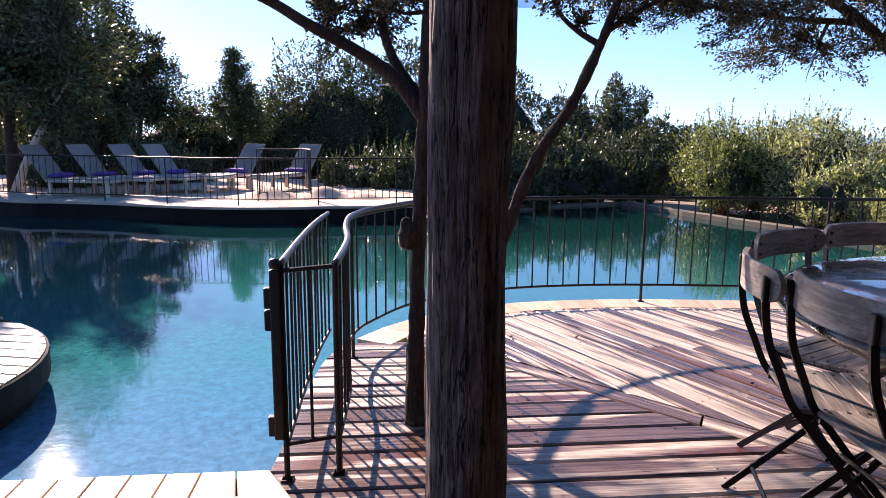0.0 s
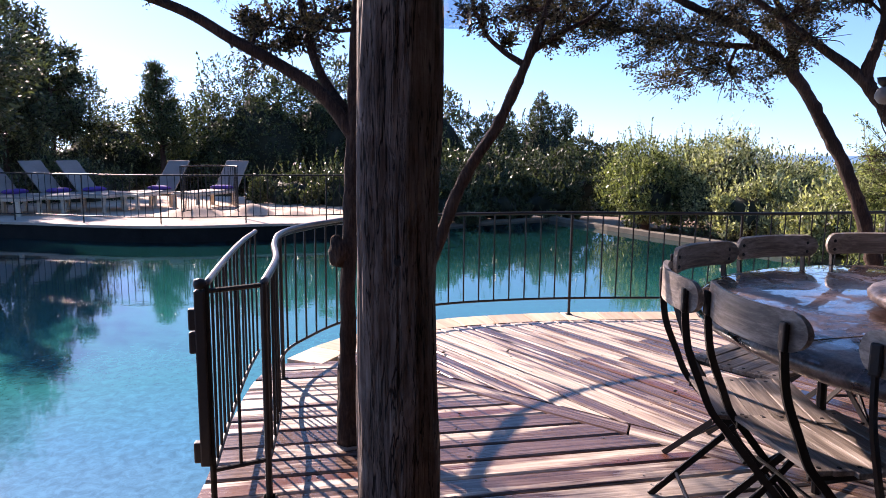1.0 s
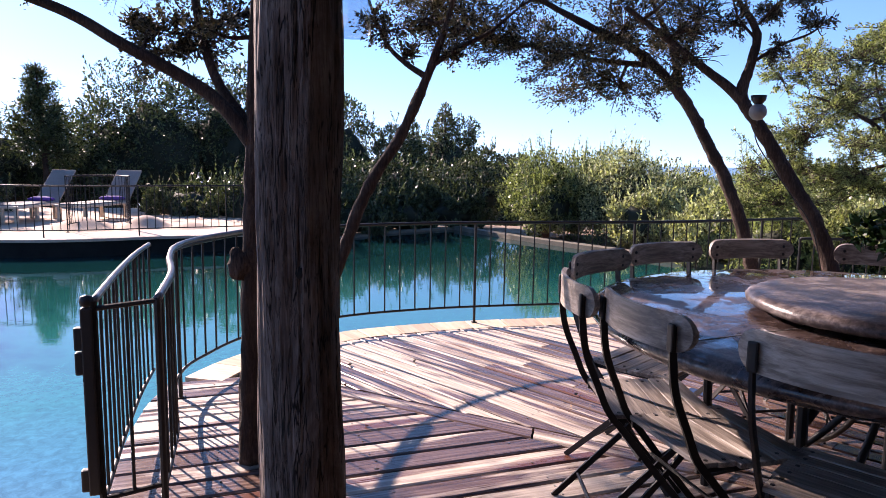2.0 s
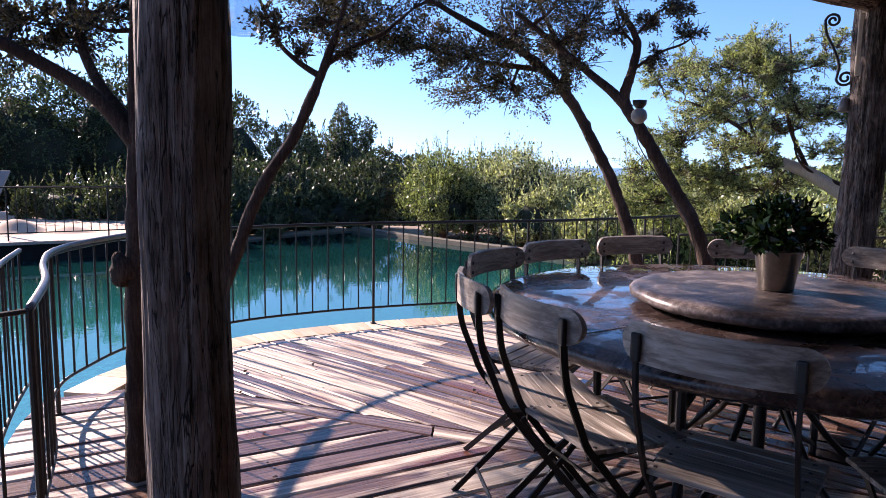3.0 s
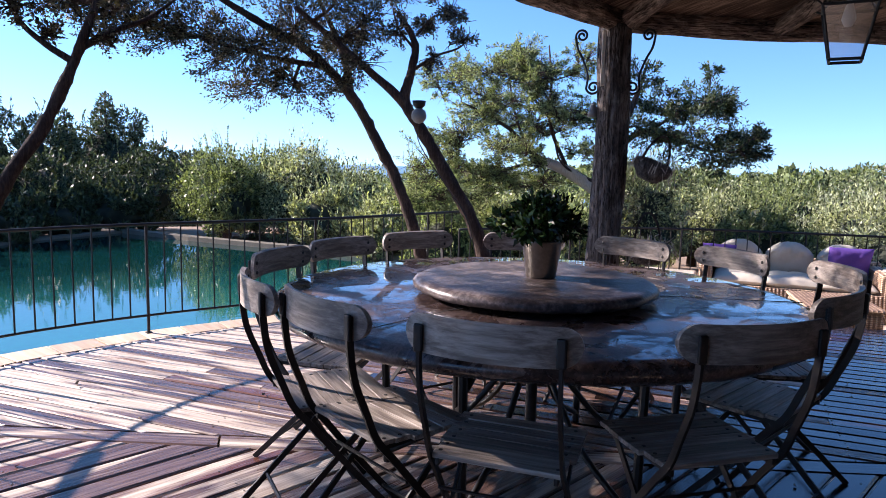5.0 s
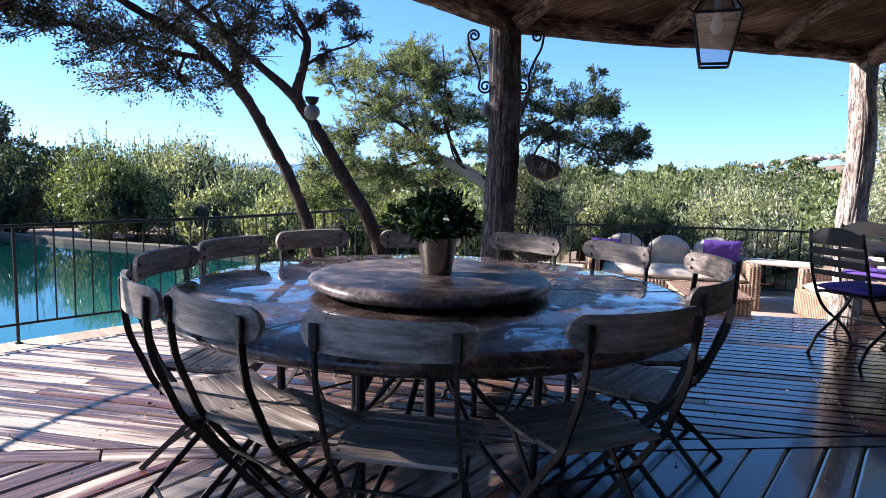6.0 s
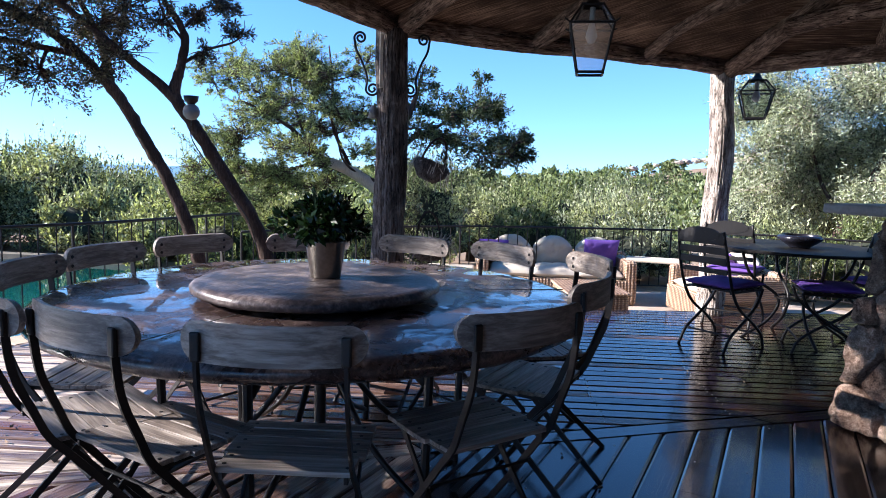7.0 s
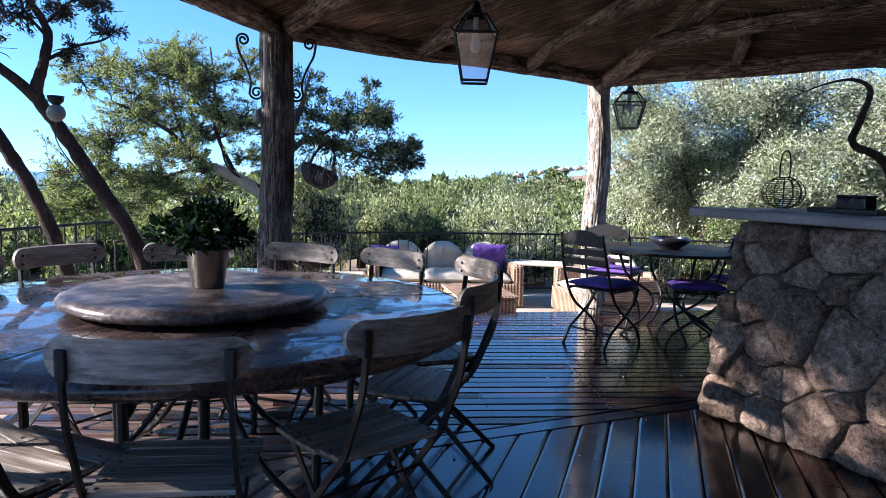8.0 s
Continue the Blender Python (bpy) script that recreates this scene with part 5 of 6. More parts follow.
def build_tree(name, base, trunk, radii, limbs, mat, leaf_mat, label, seed, per=14, size=0.035, spread=0.06, density=0.8, aspect=0.35, levels=4, limb_r=0.03, wander=0.28, droop=0.0, extra=()):
    """A tree with a given trunk line and limbs that branch by themselves. limbs: (place on trunk 0..1, direction, length)."""
    rg, nr = random.Random(seed), np.random.default_rng(seed)
    t = thing(name, pose(*base), label, "tree")
    pts = smooth_path([Vector(p) - Vector(base) for p in trunk], 6)
    n = len(pts)
    rr = [np.interp(i / (n - 1), np.linspace(0, 1, len(radii)), radii) * (1 + 0.12 * noise.noise(Vector((i * 0.6, seed, 0)))) for i in range(n)]
    part("trunk", Shape().tube(pts, rr, 14), mat, t, smooth=True)
    s, tips = Shape(), []
    for f, d, L in limbs:
        i = min(n - 1, int(f * (n - 1)))
        grow(s, tips, pts[i], Vector(d).normalized(), min(limb_r, rr[i] * 0.8), L, 0, rg, droop, 0.6, wander, 0.0035, levels)
    part("branchwork", s, mat, t, smooth=True)
    for path, r0, r1 in extra:
        q = smooth_path([Vector(p) - Vector(base) for p in path], 6)
        part("limb", Shape().tube(q, [r0 + (r1 - r0) * i / (len(q) - 1) for i in range(len(q))], 10), mat, t, smooth=True)
    P, N = tufts(tips, per, spread, nr, density)
    cr = new("crown", leaf_mesh("crown", leaf_mat, P, N, size, aspect, seed + 2))
    cr.parent = t
    return t


def build_cone_tree(x, y, top, pads, seed):
    """A dense pointed juniper: leaf pads stacked round a straight stem over a shaded core."""
    t = thing("cone_juniper", pose(x, y, land(x, y)), "dense dark pointed juniper tree behind the pool", "tree")
    z0 = land(x, y)
    r = np.random.default_rng(seed)
    P, N = bush_points([((px - x, py - y, pz - z0), q) for px, py, pz, q in pads], 15000, r, 0.6)
    fo = new("foliage", leaf_mesh("foliage", M_LEAF_DARK, P, N + np.array([0, 0, 0.6]), 0.11, 0.4, seed + 1))
    fo.parent = t
    part("stem", Shape().tube([(0, 0, 0), (0, 0, top - z0 - 0.1)], [0.12, 0.02], 7), M_BARK, t)


# pool side, behind the water: dark holm oaks and cypress-like masses
OAK = "dense dark holm oak tree behind the pool"
for i, (x, y, top, w, n) in enumerate(((-3.0, 18.8, 3.5, 2.1, 16000), (-1.3, 19.0, 3.7, 1.5, 12000), (0.3, 19.3, 3.5, 1.7, 12000), (1.9, 19.9, 3.1, 1.4, 12000))):
    build_shrub("holm_oak", x * 1.3, y * 1.3, 1.25 + (top - 1.25) * 1.3, w * 1.3, M_LEAF_OAK, OAK, int(n * 1.5), 0.105, 100 + i, core_k=0.5, sprigs=0.15)
for i, (x, y, top, w) in enumerate(((3.4, 19.7, 2.3, 1.2), (5.0, 20.4, 2.75, 1.3), (6.4, 21.1, 1.75, 1.1), (7.6, 21.5, 1.2, 1.2), (-7.3, 19.7, 2.6, 2.2), (-9.6, 18.6, 3.0, 2.4), (-5.4, 20.2, 2.4, 1.8), (-4.1, 19.6, 2.9, 1.5), (7.0, 20.4, 1.5, 1.2), (-11.5, 17.5, 3.2, 2.4))):
    build_shrub("evergreen_tree", x * 1.25, y * 1.25, 1.25 + (top - 1.25) * 1.25, w * 1.25, M_LEAF_DARK, "dark evergreen tree behind the pool", 15000, 0.1, 120 + i, core_k=0.5, sprigs=0.15)
for i, (x, y, top, w) in enumerate(((4.4, 16.3, 1.3, 1.5), (2.6, 16.0, 1.3, 1.4), (0.9, 15.2, 1.4, 1.4), (-0.6, 15.6, 0.8, 1.3), (-1.9, 16.4, 0.7, 1.4), (-6.9, 16.6, 1.0, 1.4), (-8.6, 15.6, 1.0, 1.4), (0.3, 12.9, 0.45, 0.8), (1.4, 13.8, 0.5, 0.9), (2.6, 14.7, 0.55, 0.9), (3.9, 15.1, 0.6, 0.9))):
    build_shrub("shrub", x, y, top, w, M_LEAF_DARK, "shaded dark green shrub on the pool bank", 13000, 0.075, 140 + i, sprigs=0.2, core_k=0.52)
for i, (x, y, top, w, m) in enumerate(((5.7, 13.9, 1.6, 1.15, M_LEAF_BUSH), (6.8, 12.3, 1.55, 1.1, M_LEAF_GREY), (5.3, 12.9, 1.1, 0.9, M_LEAF_BUSH), (7.1, 14.2, 1.55, 1.2, M_LEAF_BUSH), (8.2, 12.7, 1.05, 1.2, M_LEAF_GREY),
                                       (6.4, 8.9, 0.75, 0.75, M_LEAF_GREY), (7.3, 9.6, 0.8, 0.9, M_LEAF_BUSH), (6.3, 10.9, 0.75, 0.8, M_LEAF_GREY), (8.8, 10.6, 0.8, 1.0, M_LEAF_BUSH), (7.6, 7.7, 0.7, 0.9, M_LEAF_GREY))):
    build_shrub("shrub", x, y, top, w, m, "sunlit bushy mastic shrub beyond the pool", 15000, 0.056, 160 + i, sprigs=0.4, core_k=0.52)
for i, (x, y, top, w, m) in enumerate(((8.4, 5.6, 1.45, 0.9, M_LEAF_GREY), (9.2, 4.2, 0.75, 0.9, M_LEAF_BUSH), (10.2, 5.8, 0.9, 1.1, M_LEAF_GREY), (11.3, 3.6, 0.85, 1.1, M_LEAF_GREY), (10.2, 2.9, 0.6, 0.9, M_LEAF_OLIVE),
                                       (13.6, 4.4, 1.0, 1.3, M_LEAF_OLIVE), (14.6, 6.2, 0.95, 1.4, M_LEAF_JUNIPER), (10.4, 1.2, 0.7, 0.9, M_LEAF_GREY), (10.5, -0.2, 0.8, 1.0, M_LEAF_BUSH), (10.6, -1.8, 1.0, 1.1, M_LEAF_GREY), (15.5, 2.0, 1.2, 1.5, M_LEAF_OLIVE))):
    build_shrub("shrub", x, y, top, w, m, "wild grey-green maquis shrub beyond the railing", 12000, 0.055, 180 + i, sprigs=0.4, aspect=0.35, core_k=0.5)
for i, (x, y, top, w) in enumerate(((13.4, 0.6, 2.2, 1.3), (13.2, -1.6, 2.4, 1.5), (12.6, -3.6, 2.6, 1.6))):
    build_shrub("olive_tree", x, y, top, w, M_LEAF_OLIVE, "silvery wild olive tree beyond the railing", 24000, 0.056, 200 + i, sprigs=0.6, aspect=0.28, core_k=0.3)

for x, y, top, w in ((6.2, 25.3, 3.55, 1.35), (7.2, 25.6, 2.6, 0.8), (4.9, 25.0, 2.9, 1.1)):
    n = int(26 * w)
    cone = [(x + w * (1 - k / n) * 0.8 * math.cos(k * 2.4), y + w * (1 - k / n) * 0.8 * math.sin(k * 2.4), -1.6 + (top + 1.4) * k / n, 0.5 * (1 - 0.6 * k / n)) for k in range(n)]
    build_cone_tree(x, y, top, cone, int(x * 10))

# pines and junipers on the far terrace
for i, (x, y, top, w) in enumerate(((-8.9, 14.0, 5.2, 1.5), (-11.0, 21.7, 5.4, 1.6), (-9.6, 21.6, 4.3, 1.25), (-10.2, 16.2, 4.8, 1.5))):
    h = top
    limbs = [(f, (math.cos(a), math.sin(a), 0.25), w * (1.25 - 0.75 * f) * 0.75) for f, a in ((0.35 + 0.62 * k / 15, k * 2.4) for k in range(16))]
    build_tree("pine_tree", (x, y, 0), [(x, y, 0), (x + 0.08, y, h * 0.5), (x, y, h)], (0.09, 0.06, 0.02), limbs, M_BARK, M_LEAF_DARK, "tall dark pine tree on the far terrace", 300 + i, 6, 0.12, 0.1, 0.9, 0.42, 3, 0.03)
YP = [(-6.6 + 0.6 * (1 - k / 15) * math.cos(k * 2.4), 21.9 + 0.6 * (1 - k / 15) * math.sin(k * 2.4), 1.4 + 2.4 * k / 15, 0.6 - 0.38 * k / 15) for k in range(15)]
build_tree("pine_tree", (-8.6, 13.6, 0), [(-8.6, 13.6, 0), (-8.1, 13.5, 0.9), (-7.7, 13.5, 1.6), (-7.5, 13.6, 2.4)], (0.09, 0.07, 0.05, 0.03), [(0.7, (0.6, 0, 0.8), 1.2), (0.95, (0.2, 0.3, 1), 1.2), (0.6, (-0.7, 0, 0.7), 1.2)], M_BARK_PALE, M_LEAF_DARK, "leaning pale-barked pine on the far terrace", 322, 30, 0.09, 0.14, 0.9, 0.4, 2, 0.03)

# trees standing in the deck: trunks, limbs out to pads of needles
def build_pad_tree(name, label, base, trunk, radii, pads, mat, leaf_mat, seed, limbs=(), size=0.034, per=15, twigs=26, spread=0.036, aspect=0.32, bare=0, sides=26, flat=0.75, twig_mat=None, ragged=0.5, wild=0.0):
    """A tree with a trunk line, main limbs, and pads (x, y, z, r) of feathery sprays joined to the nearest wood."""
    rg, nr = random.Random(seed), np.random.default_rng(seed)
    o = Vector(base)
    t = thing(name, pose(*base), label, "tree")
    pts = smooth_path([Vector(p) - o for p in trunk], 12)
    n = len(pts)
    rr = [float(np.interp(i / (n - 1), np.linspace(0, 1, len(radii)), radii)) * (1 + 0.16 * noise.noise(Vector((i * 0.5, seed, 0)))) for i in range(n)]
    sh = Shape().tube(pts, rr, sides)
    for i in range(n):
        for k in range(sides):
            v = Vector(sh.v[i * sides + k])
            e = noise.noise(v * 14 + Vector((seed, 0, 0))) * 0.16 + noise.noise(Vector((v.x * 40, v.y * 40, v.z * 9))) * 0.14
            sh.v[i * sides + k] = tuple(v + (v - pts[i]) * e)
    part("trunk", sh, mat, t, smooth=True)
    wood_pts = [(p, r) for p, r in zip(pts, rr)]
    for path, r0, r1 in limbs:
        q = smooth_path([Vector(p) - o for p in path], 6)
        part("limb", Shape().tube(q, [r0 + (r1 - r0) * i / (len(q) - 1) for i in range(len(q))], 10), mat, t, smooth=True)
        wood_pts += [(p, r0 + (r1 - r0) * i / (len(q) - 1)) for i, p in enumerate(q)]
    P, N = [], []
    tw = Shape()
    order = sorted(pads, key=lambda p: min((Vector(p[:3]) - o - w).length for w, _ in wood_pts))
    for x, y, z, r in order:
        c = Vector((x, y, z)) - o
        w, wr = min(((a, b) for a, b in wood_pts if b > 0.004), key=lambda e: (e[0] - c).length + 0.5 * max(0.0, e[0].z - c.z))
        mid = w.lerp(c, 0.5) + Vector((rg.gauss(0, 0.12), rg.gauss(0, 0.12), rg.gauss(0, 0.08) - 0.05)) * min(0.8, (c - w).length)
        q = smooth_path([w, mid, c], 5)
        r0 = min(wr * 0.7, 0.008 + 0.03 * r)
        part("limb", Shape().tube(q, [r0 + (0.004 - r0) * i / (len(q) - 1) for i in range(len(q))], 7), mat, t, smooth=True)
        wood_pts += [(p, r0 * (1 - 0.6 * i / len(q))) for i, p in enumerate(q)]
        ax = Vector((rg.gauss(0, 1), rg.gauss(0, 1), rg.gauss(0, 0.4))).normalized()
        k = max(6, int(twigs * (r / 0.3) ** 1.6)) + bare
        for j in range(k):
            d = Vector((rg.gauss(0, 1), rg.gauss(0, 1), rg.gauss(0, 1))).normalized()
            d.z *= flat
            tip = c + (d + ax * d.dot(ax) * ragged) * r * rg.uniform(0.45, 1.2)
            st = q[rg.randrange(len(q) // 2, len(q))]
            bend = st.lerp(tip, 0.55) + Vector((rg.gauss(0, 1), rg.gauss(0, 1), rg.gauss(0, 1))) * 0.14 * r
            line = smooth_path([st, bend, tip], 3)
            tw.tube(line, [0.0052 * (1 - 0.7 * i / (len(line) - 1)) for i in range(len(line))], 3, cap=False)
            if j < bare:
                continue
            for f in (0.5, 0.68, 0.84, 1.0):
                e = np.array(line[int(f * (len(line) - 1))])
                g = nr.normal(size=(per, 3)) * spread * (0.6 + 1.2 * r)
                P.append(e + g)
                N.append(np.array(d) * 0.9 + g / spread * 0.4 + np.array((0, 0, 0.1)) + wild * nr.normal(size=(per, 3)))
    tagged(part("spray", tw, twig_mat or mat, t), kind="stuff")
    cr = new("crown", leaf_mesh("crown", leaf_mat, np.concatenate(P), np.concatenate(N), size, aspect, seed + 2, 0.5))
    cr.parent = t
    return t


build_pad_tree("young_pine", "young pine tree standing behind the loungers", (-6.45, 21.9, -0.9), [(-6.45, 21.9, -0.9), (-6.5, 21.9, 1.3), (-6.6, 21.9, 3.85)], (0.09, 0.075, 0.015), YP, M_BARK, M_LEAF_OAK, 320, size=0.1, per=15, twigs=10, spread=0.07)
build_pad_tree("juniper_tree", "slender juniper trunk growing through the deck", (-0.13, 2.82, 0),
               [(-0.13, 2.82, 0), (-0.135, 2.82, 0.4), (-0.12, 2.83, 0.9), (-0.1, 2.85, 1.36), (-0.08, 2.86, 1.8), (-0.05, 2.9, 2.3)], (0.055, 0.036, 0.031, 0.03, 0.026, 0.018),
               # pads above z 2.5 are added, mostly unseen, to shade table and deck
               ((-0.50, 3.07, 1.79, 0.13), (-0.37, 3.08, 1.76, 0.13), (-0.23, 3.10, 1.82, 0.13), (-0.47, 3.07, 1.67, 0.13), (-0.28, 3.09, 1.70, 0.13), (-0.12, 3.10, 1.86, 0.13), (-0.48, 2.94, 1.74, 0.09), (-0.38, 3.06, 1.7, 0.06), (-0.24, 2.82, 1.73, 0.08), (-0.56, 3.01, 1.78, 0.06), (-0.46, 2.98, 1.96, 0.17), (-0.22, 2.84, 1.95, 0.16), (-0.75, 3.03, 1.93, 0.15), (-0.86, 2.79, 2, 0.17), (-0.04, 2.91, 2.04, 0.17), (-1.0, 4.9, 2.75, 0.39), (-0.6, 4.3, 2.72, 0.36), (-2.0, 5.5, 2.85, 0.36), (-1.45, 5.5, 2.95, 0.38), (-0.4, 5.3, 2.95, 0.38), (-0.9, 3.8, 2.6, 0.33), (-0.9, 7.15, 3.0, 0.42), (-0.5, 7.3, 3.0, 0.36), (-1.35, 7.2, 3.0, 0.38), (-2.0, 7.5, 3.05, 0.22), (-2.35, 7.5, 3.1, 0.32), (-2.8, 7.4, 3.12, 0.28), (-1.95, 7.75, 3.12, 0.3)), M_BARK, M_LEAF_CANOPY, 330,
               (([(-0.1, 2.85, 1.3), (-0.22, 2.86, 1.46), (-0.36, 2.86, 1.56), (-0.57, 2.82, 1.67), (-0.73, 2.79, 1.76), (-1.0, 2.75, 1.86), (-1.5, 2.8, 2.1)], 0.03, 0.014),
                ([(-0.1, 2.86, 1.36), (-0.24, 2.98, 1.56), (-0.31, 3.05, 1.8), (-0.36, 3.1, 2.2)], 0.022, 0.016)), size=0.019, per=14, twigs=48, spread=0.02, aspect=0.5)
burl = new("burl", blob_mesh("burl", M_BARK, 0.042, (0, 0, 0), (1, 0.8, 1.5), 0.4, 2.0, 3, 6))
burl.parent = [o for o in bpy.data.objects if o.name.startswith("juniper_tree")][0]
burl.location = (-0.035, -0.01, 0.83)
build_pad_tree("juniper_tree", "leaning juniper stem with a fine twiggy crown growing through the deck", (-0.1, 2.86, 0),
               [(-0.1, 2.86, 0), (0.0, 2.88, 0.22), (0.153, 2.894, 0.584), (0.256, 2.879, 0.867), (0.352, 2.871, 1.120), (0.490, 2.848, 1.349), (0.566, 2.833, 1.518), (0.620, 2.818, 1.655), (0.689, 2.802, 1.862), (0.727, 2.802, 2.130)],
               # pads above z 2.7 are unseen extras that block sun from table and bar
               (0.036, 0.03, 0.027, 0.026, 0.0245, 0.023, 0.021, 0.018, 0.012, 0.008), ((0.436, 2.841, 1.778, 0.099), (0.612, 2.917, 1.847, 0.115), (0.719, 2.634, 1.793, 0.084), (0.535, 2.909, 1.701, 0.061), (0.689, 2.825, 1.686, 0.061), (0.360, 2.726, 1.793, 0.061), (0.857, 2.886, 1.785, 0.038), (0.474, 2.779, 1.984, 0.138), (0.681, 2.726, 2.000, 0.138), (0.620, 2.948, 2.222, 0.176), (0.826, 2.626, 2.122, 0.161), (0.344, 2.879, 2.130, 0.145), (-0.35, 3.75, 2.85, 0.40), (0.30, 4.10, 2.97, 0.40), (1.00, 3.60, 2.99, 0.34), (1.95, 3.72, 2.77, 0.4), (2.35, 3.70, 2.86, 0.36), (-0.10, 4.90, 3.19, 0.25), (0.65, 4.85, 3.13, 0.25), (1.75, 5.0, 3.06, 0.2), (0.72, 4.1, 2.98, 0.26), (0.72, 4.98, 2.96, 0.2), (0.20, 5.60, 3.06, 0.27), (1.00, 5.50, 3.02, 0.27), (1.90, 3.10, 3.00, 0.34), (2.60, 3.00, 3.04, 0.40), (1.20, 2.95, 2.88, 0.33), (0.40, 3.20, 3.07, 0.39)), M_BARK, M_LEAF_CANOPY, 333,
               (([(0.597, 2.825, 1.594), (0.505, 2.848, 1.655), (0.428, 2.848, 1.732), (0.352, 2.833, 1.900)], 0.014, 0.005), ([(0.612, 2.818, 1.640), (0.727, 2.802, 1.717), (0.857, 2.802, 1.785), (0.995, 2.833, 1.900)], 0.014, 0.005)), size=0.018, per=13, twigs=62, spread=0.018, bare=4, aspect=0.5)
build_pad_tree("juniper_tree", "leaning juniper tree arching over the pool railing", (3.74, 4.6, 0),
               [(3.74, 4.6, 0), (3.65, 4.65, 0.53), (3.49, 4.76, 1.07), (3.33, 4.87, 1.45), (3.17, 4.97, 1.78), (2.86, 5.12, 2.13), (2.4, 5.2, 2.35), (1.9, 5.3, 2.6)], (0.058, 0.054, 0.048, 0.045, 0.042, 0.036, 0.028, 0.018),
               # first three pads are unseen, added to keep sun off the stone bar
               ((0.5, 4.9, 3.6, 0.5), (1.6, 4.8, 3.55, 0.45), (1.9, 5.5, 3.7, 0.5), (1.79, 5.61, 2.29, 0.29), (2.22, 5.7, 2.26, 0.36), (2.35, 5.09, 2.12, 0.37), (2.56, 5.5, 1.94, 0.3), (2.79, 5.27, 1.86, 0.27), (2.62, 4.99, 2.31, 0.38), (3.24, 5.26, 2.31, 0.31), (3, 4.95, 1.93, 0.22), (1.96, 5.42, 2.71, 0.38), (2.64, 5.59, 2.99, 0.46), (2.87, 4.87, 2.83, 0.38), (1.48, 5.76, 2.39, 0.4), (1.33, 5.93, 2.61, 0.46), (1.48, 5.4, 2.83, 0.42)), M_BARK, M_LEAF_CANOPY, 336, (([(3.15, 4.98, 1.8), (3.12, 5.1, 2.2), (2.9, 5.2, 2.7)], 0.035, 0.015), ([(2.9, 5.08, 2.04), (2.5, 5.3, 2.1), (2.1, 5.5, 2.2)], 0.025, 0.01)), size=0.026, per=19, twigs=36, spread=0.024, aspect=0.45, bare=3)
build_pad_tree("juniper_tree", "forked juniper tree beside the table with a lamp on it", (3.66, 3.7, 0),
               [(3.68, 3.7, 0), (3.56, 3.8, 0.7), (3.37, 3.96, 1.17), (3.2, 4.1, 1.53), (3.11, 4.17, 1.73), (3.15, 4.14, 1.96), (3.16, 4.13, 2.15), (3.05, 4.2, 2.37)], (0.066, 0.051, 0.046, 0.044, 0.038, 0.032, 0.027, 0.016),
               ((2.82, 4.37, 1.99, 0.17), (2.98, 4.5, 2.37, 0.25), (2.94, 3.97, 2.54, 0.25), (3.44, 4.1, 2.75, 0.22), (3.42, 3.99, 2.36, 0.12), (2.58, 4.25, 2.47, 0.25), (3.37, 4.28, 2.31, 0.11), (3.5, 4.0, 2.2, 0.13), (3.3, 4.08, 2.02, 0.1), (3.02, 4.2, 2.2, 0.14), (3.45, 4.05, 2.42, 0.14), (3.28, 4.1, 2.3, 0.12), (2.75, 4.4, 2.2, 0.16)), M_BARK, M_LEAF_CANOPY, 339,
               (([(3.14, 4.15, 1.66), (3.03, 4.22, 1.79), (2.92, 4.3, 1.9), (2.73, 4.43, 2.09), (2.4, 4.55, 2.35)], 0.04, 0.018),
                ([(3.15, 4.13, 1.95), (3.3, 4.05, 2.06), (3.46, 3.98, 2.13), (3.56, 3.95, 2.22)], 0.013, 0.004), ([(3.17, 4.12, 2.2), (3.32, 4.1, 2.36), (3.5, 4.1, 2.4)], 0.011, 0.004), ([(3.16, 4.13, 2.1), (3.02, 4.15, 2.25), (2.95, 4.15, 2.45)], 0.011, 0.004)), size=0.024, per=18, twigs=30, spread=0.022, bare=22, aspect=0.45)
lamp = thing("globe_lamp", pose(3.02, 3.88, 1.6), "small pale globe lamp with a cap strapped to a trunk", "lamp")
part("globe", Shape().lathe([(0.0, -0.06), (0.03, -0.052), (0.052, -0.025), (0.055, 0.0), (0.045, 0.03), (0.025, 0.045)], 18), M_CLAY, lamp, smooth=True)
part("cap", Shape().lathe([(0.022, 0.045), (0.045, 0.07), (0.05, 0.1), (0.0, 0.105)], 14), M_IRON, lamp, smooth=True)
part("cable", Shape().tube(smooth_path([(0.0, 0.0, -0.05), (0.05, 0.05, -0.2), (0.25, -0.02, -0.5), (0.4, -0.1, -0.75), (0.5, -0.12, -1.1)], 5), 0.004, 5), M_IRON, lamp)

def crown_pads(parts, seed):
    """Foliage pads scattered through ellipsoids (centre, radii, count, pad size)."""
    r = random.Random(seed)
    out = []
    for c, e, n, size in parts:
        for k in range(n):
            d = Vector((r.gauss(0, 1), r.gauss(0, 1), r.gauss(0, 1))).normalized() * r.uniform(0.35, 1.0) ** 0.6
            out.append((c[0] + d.x * e[0], c[1] + d.y * e[1], c[2] + d.z * e[2], size * r.uniform(0.65, 1.3)))
    return tuple(out)


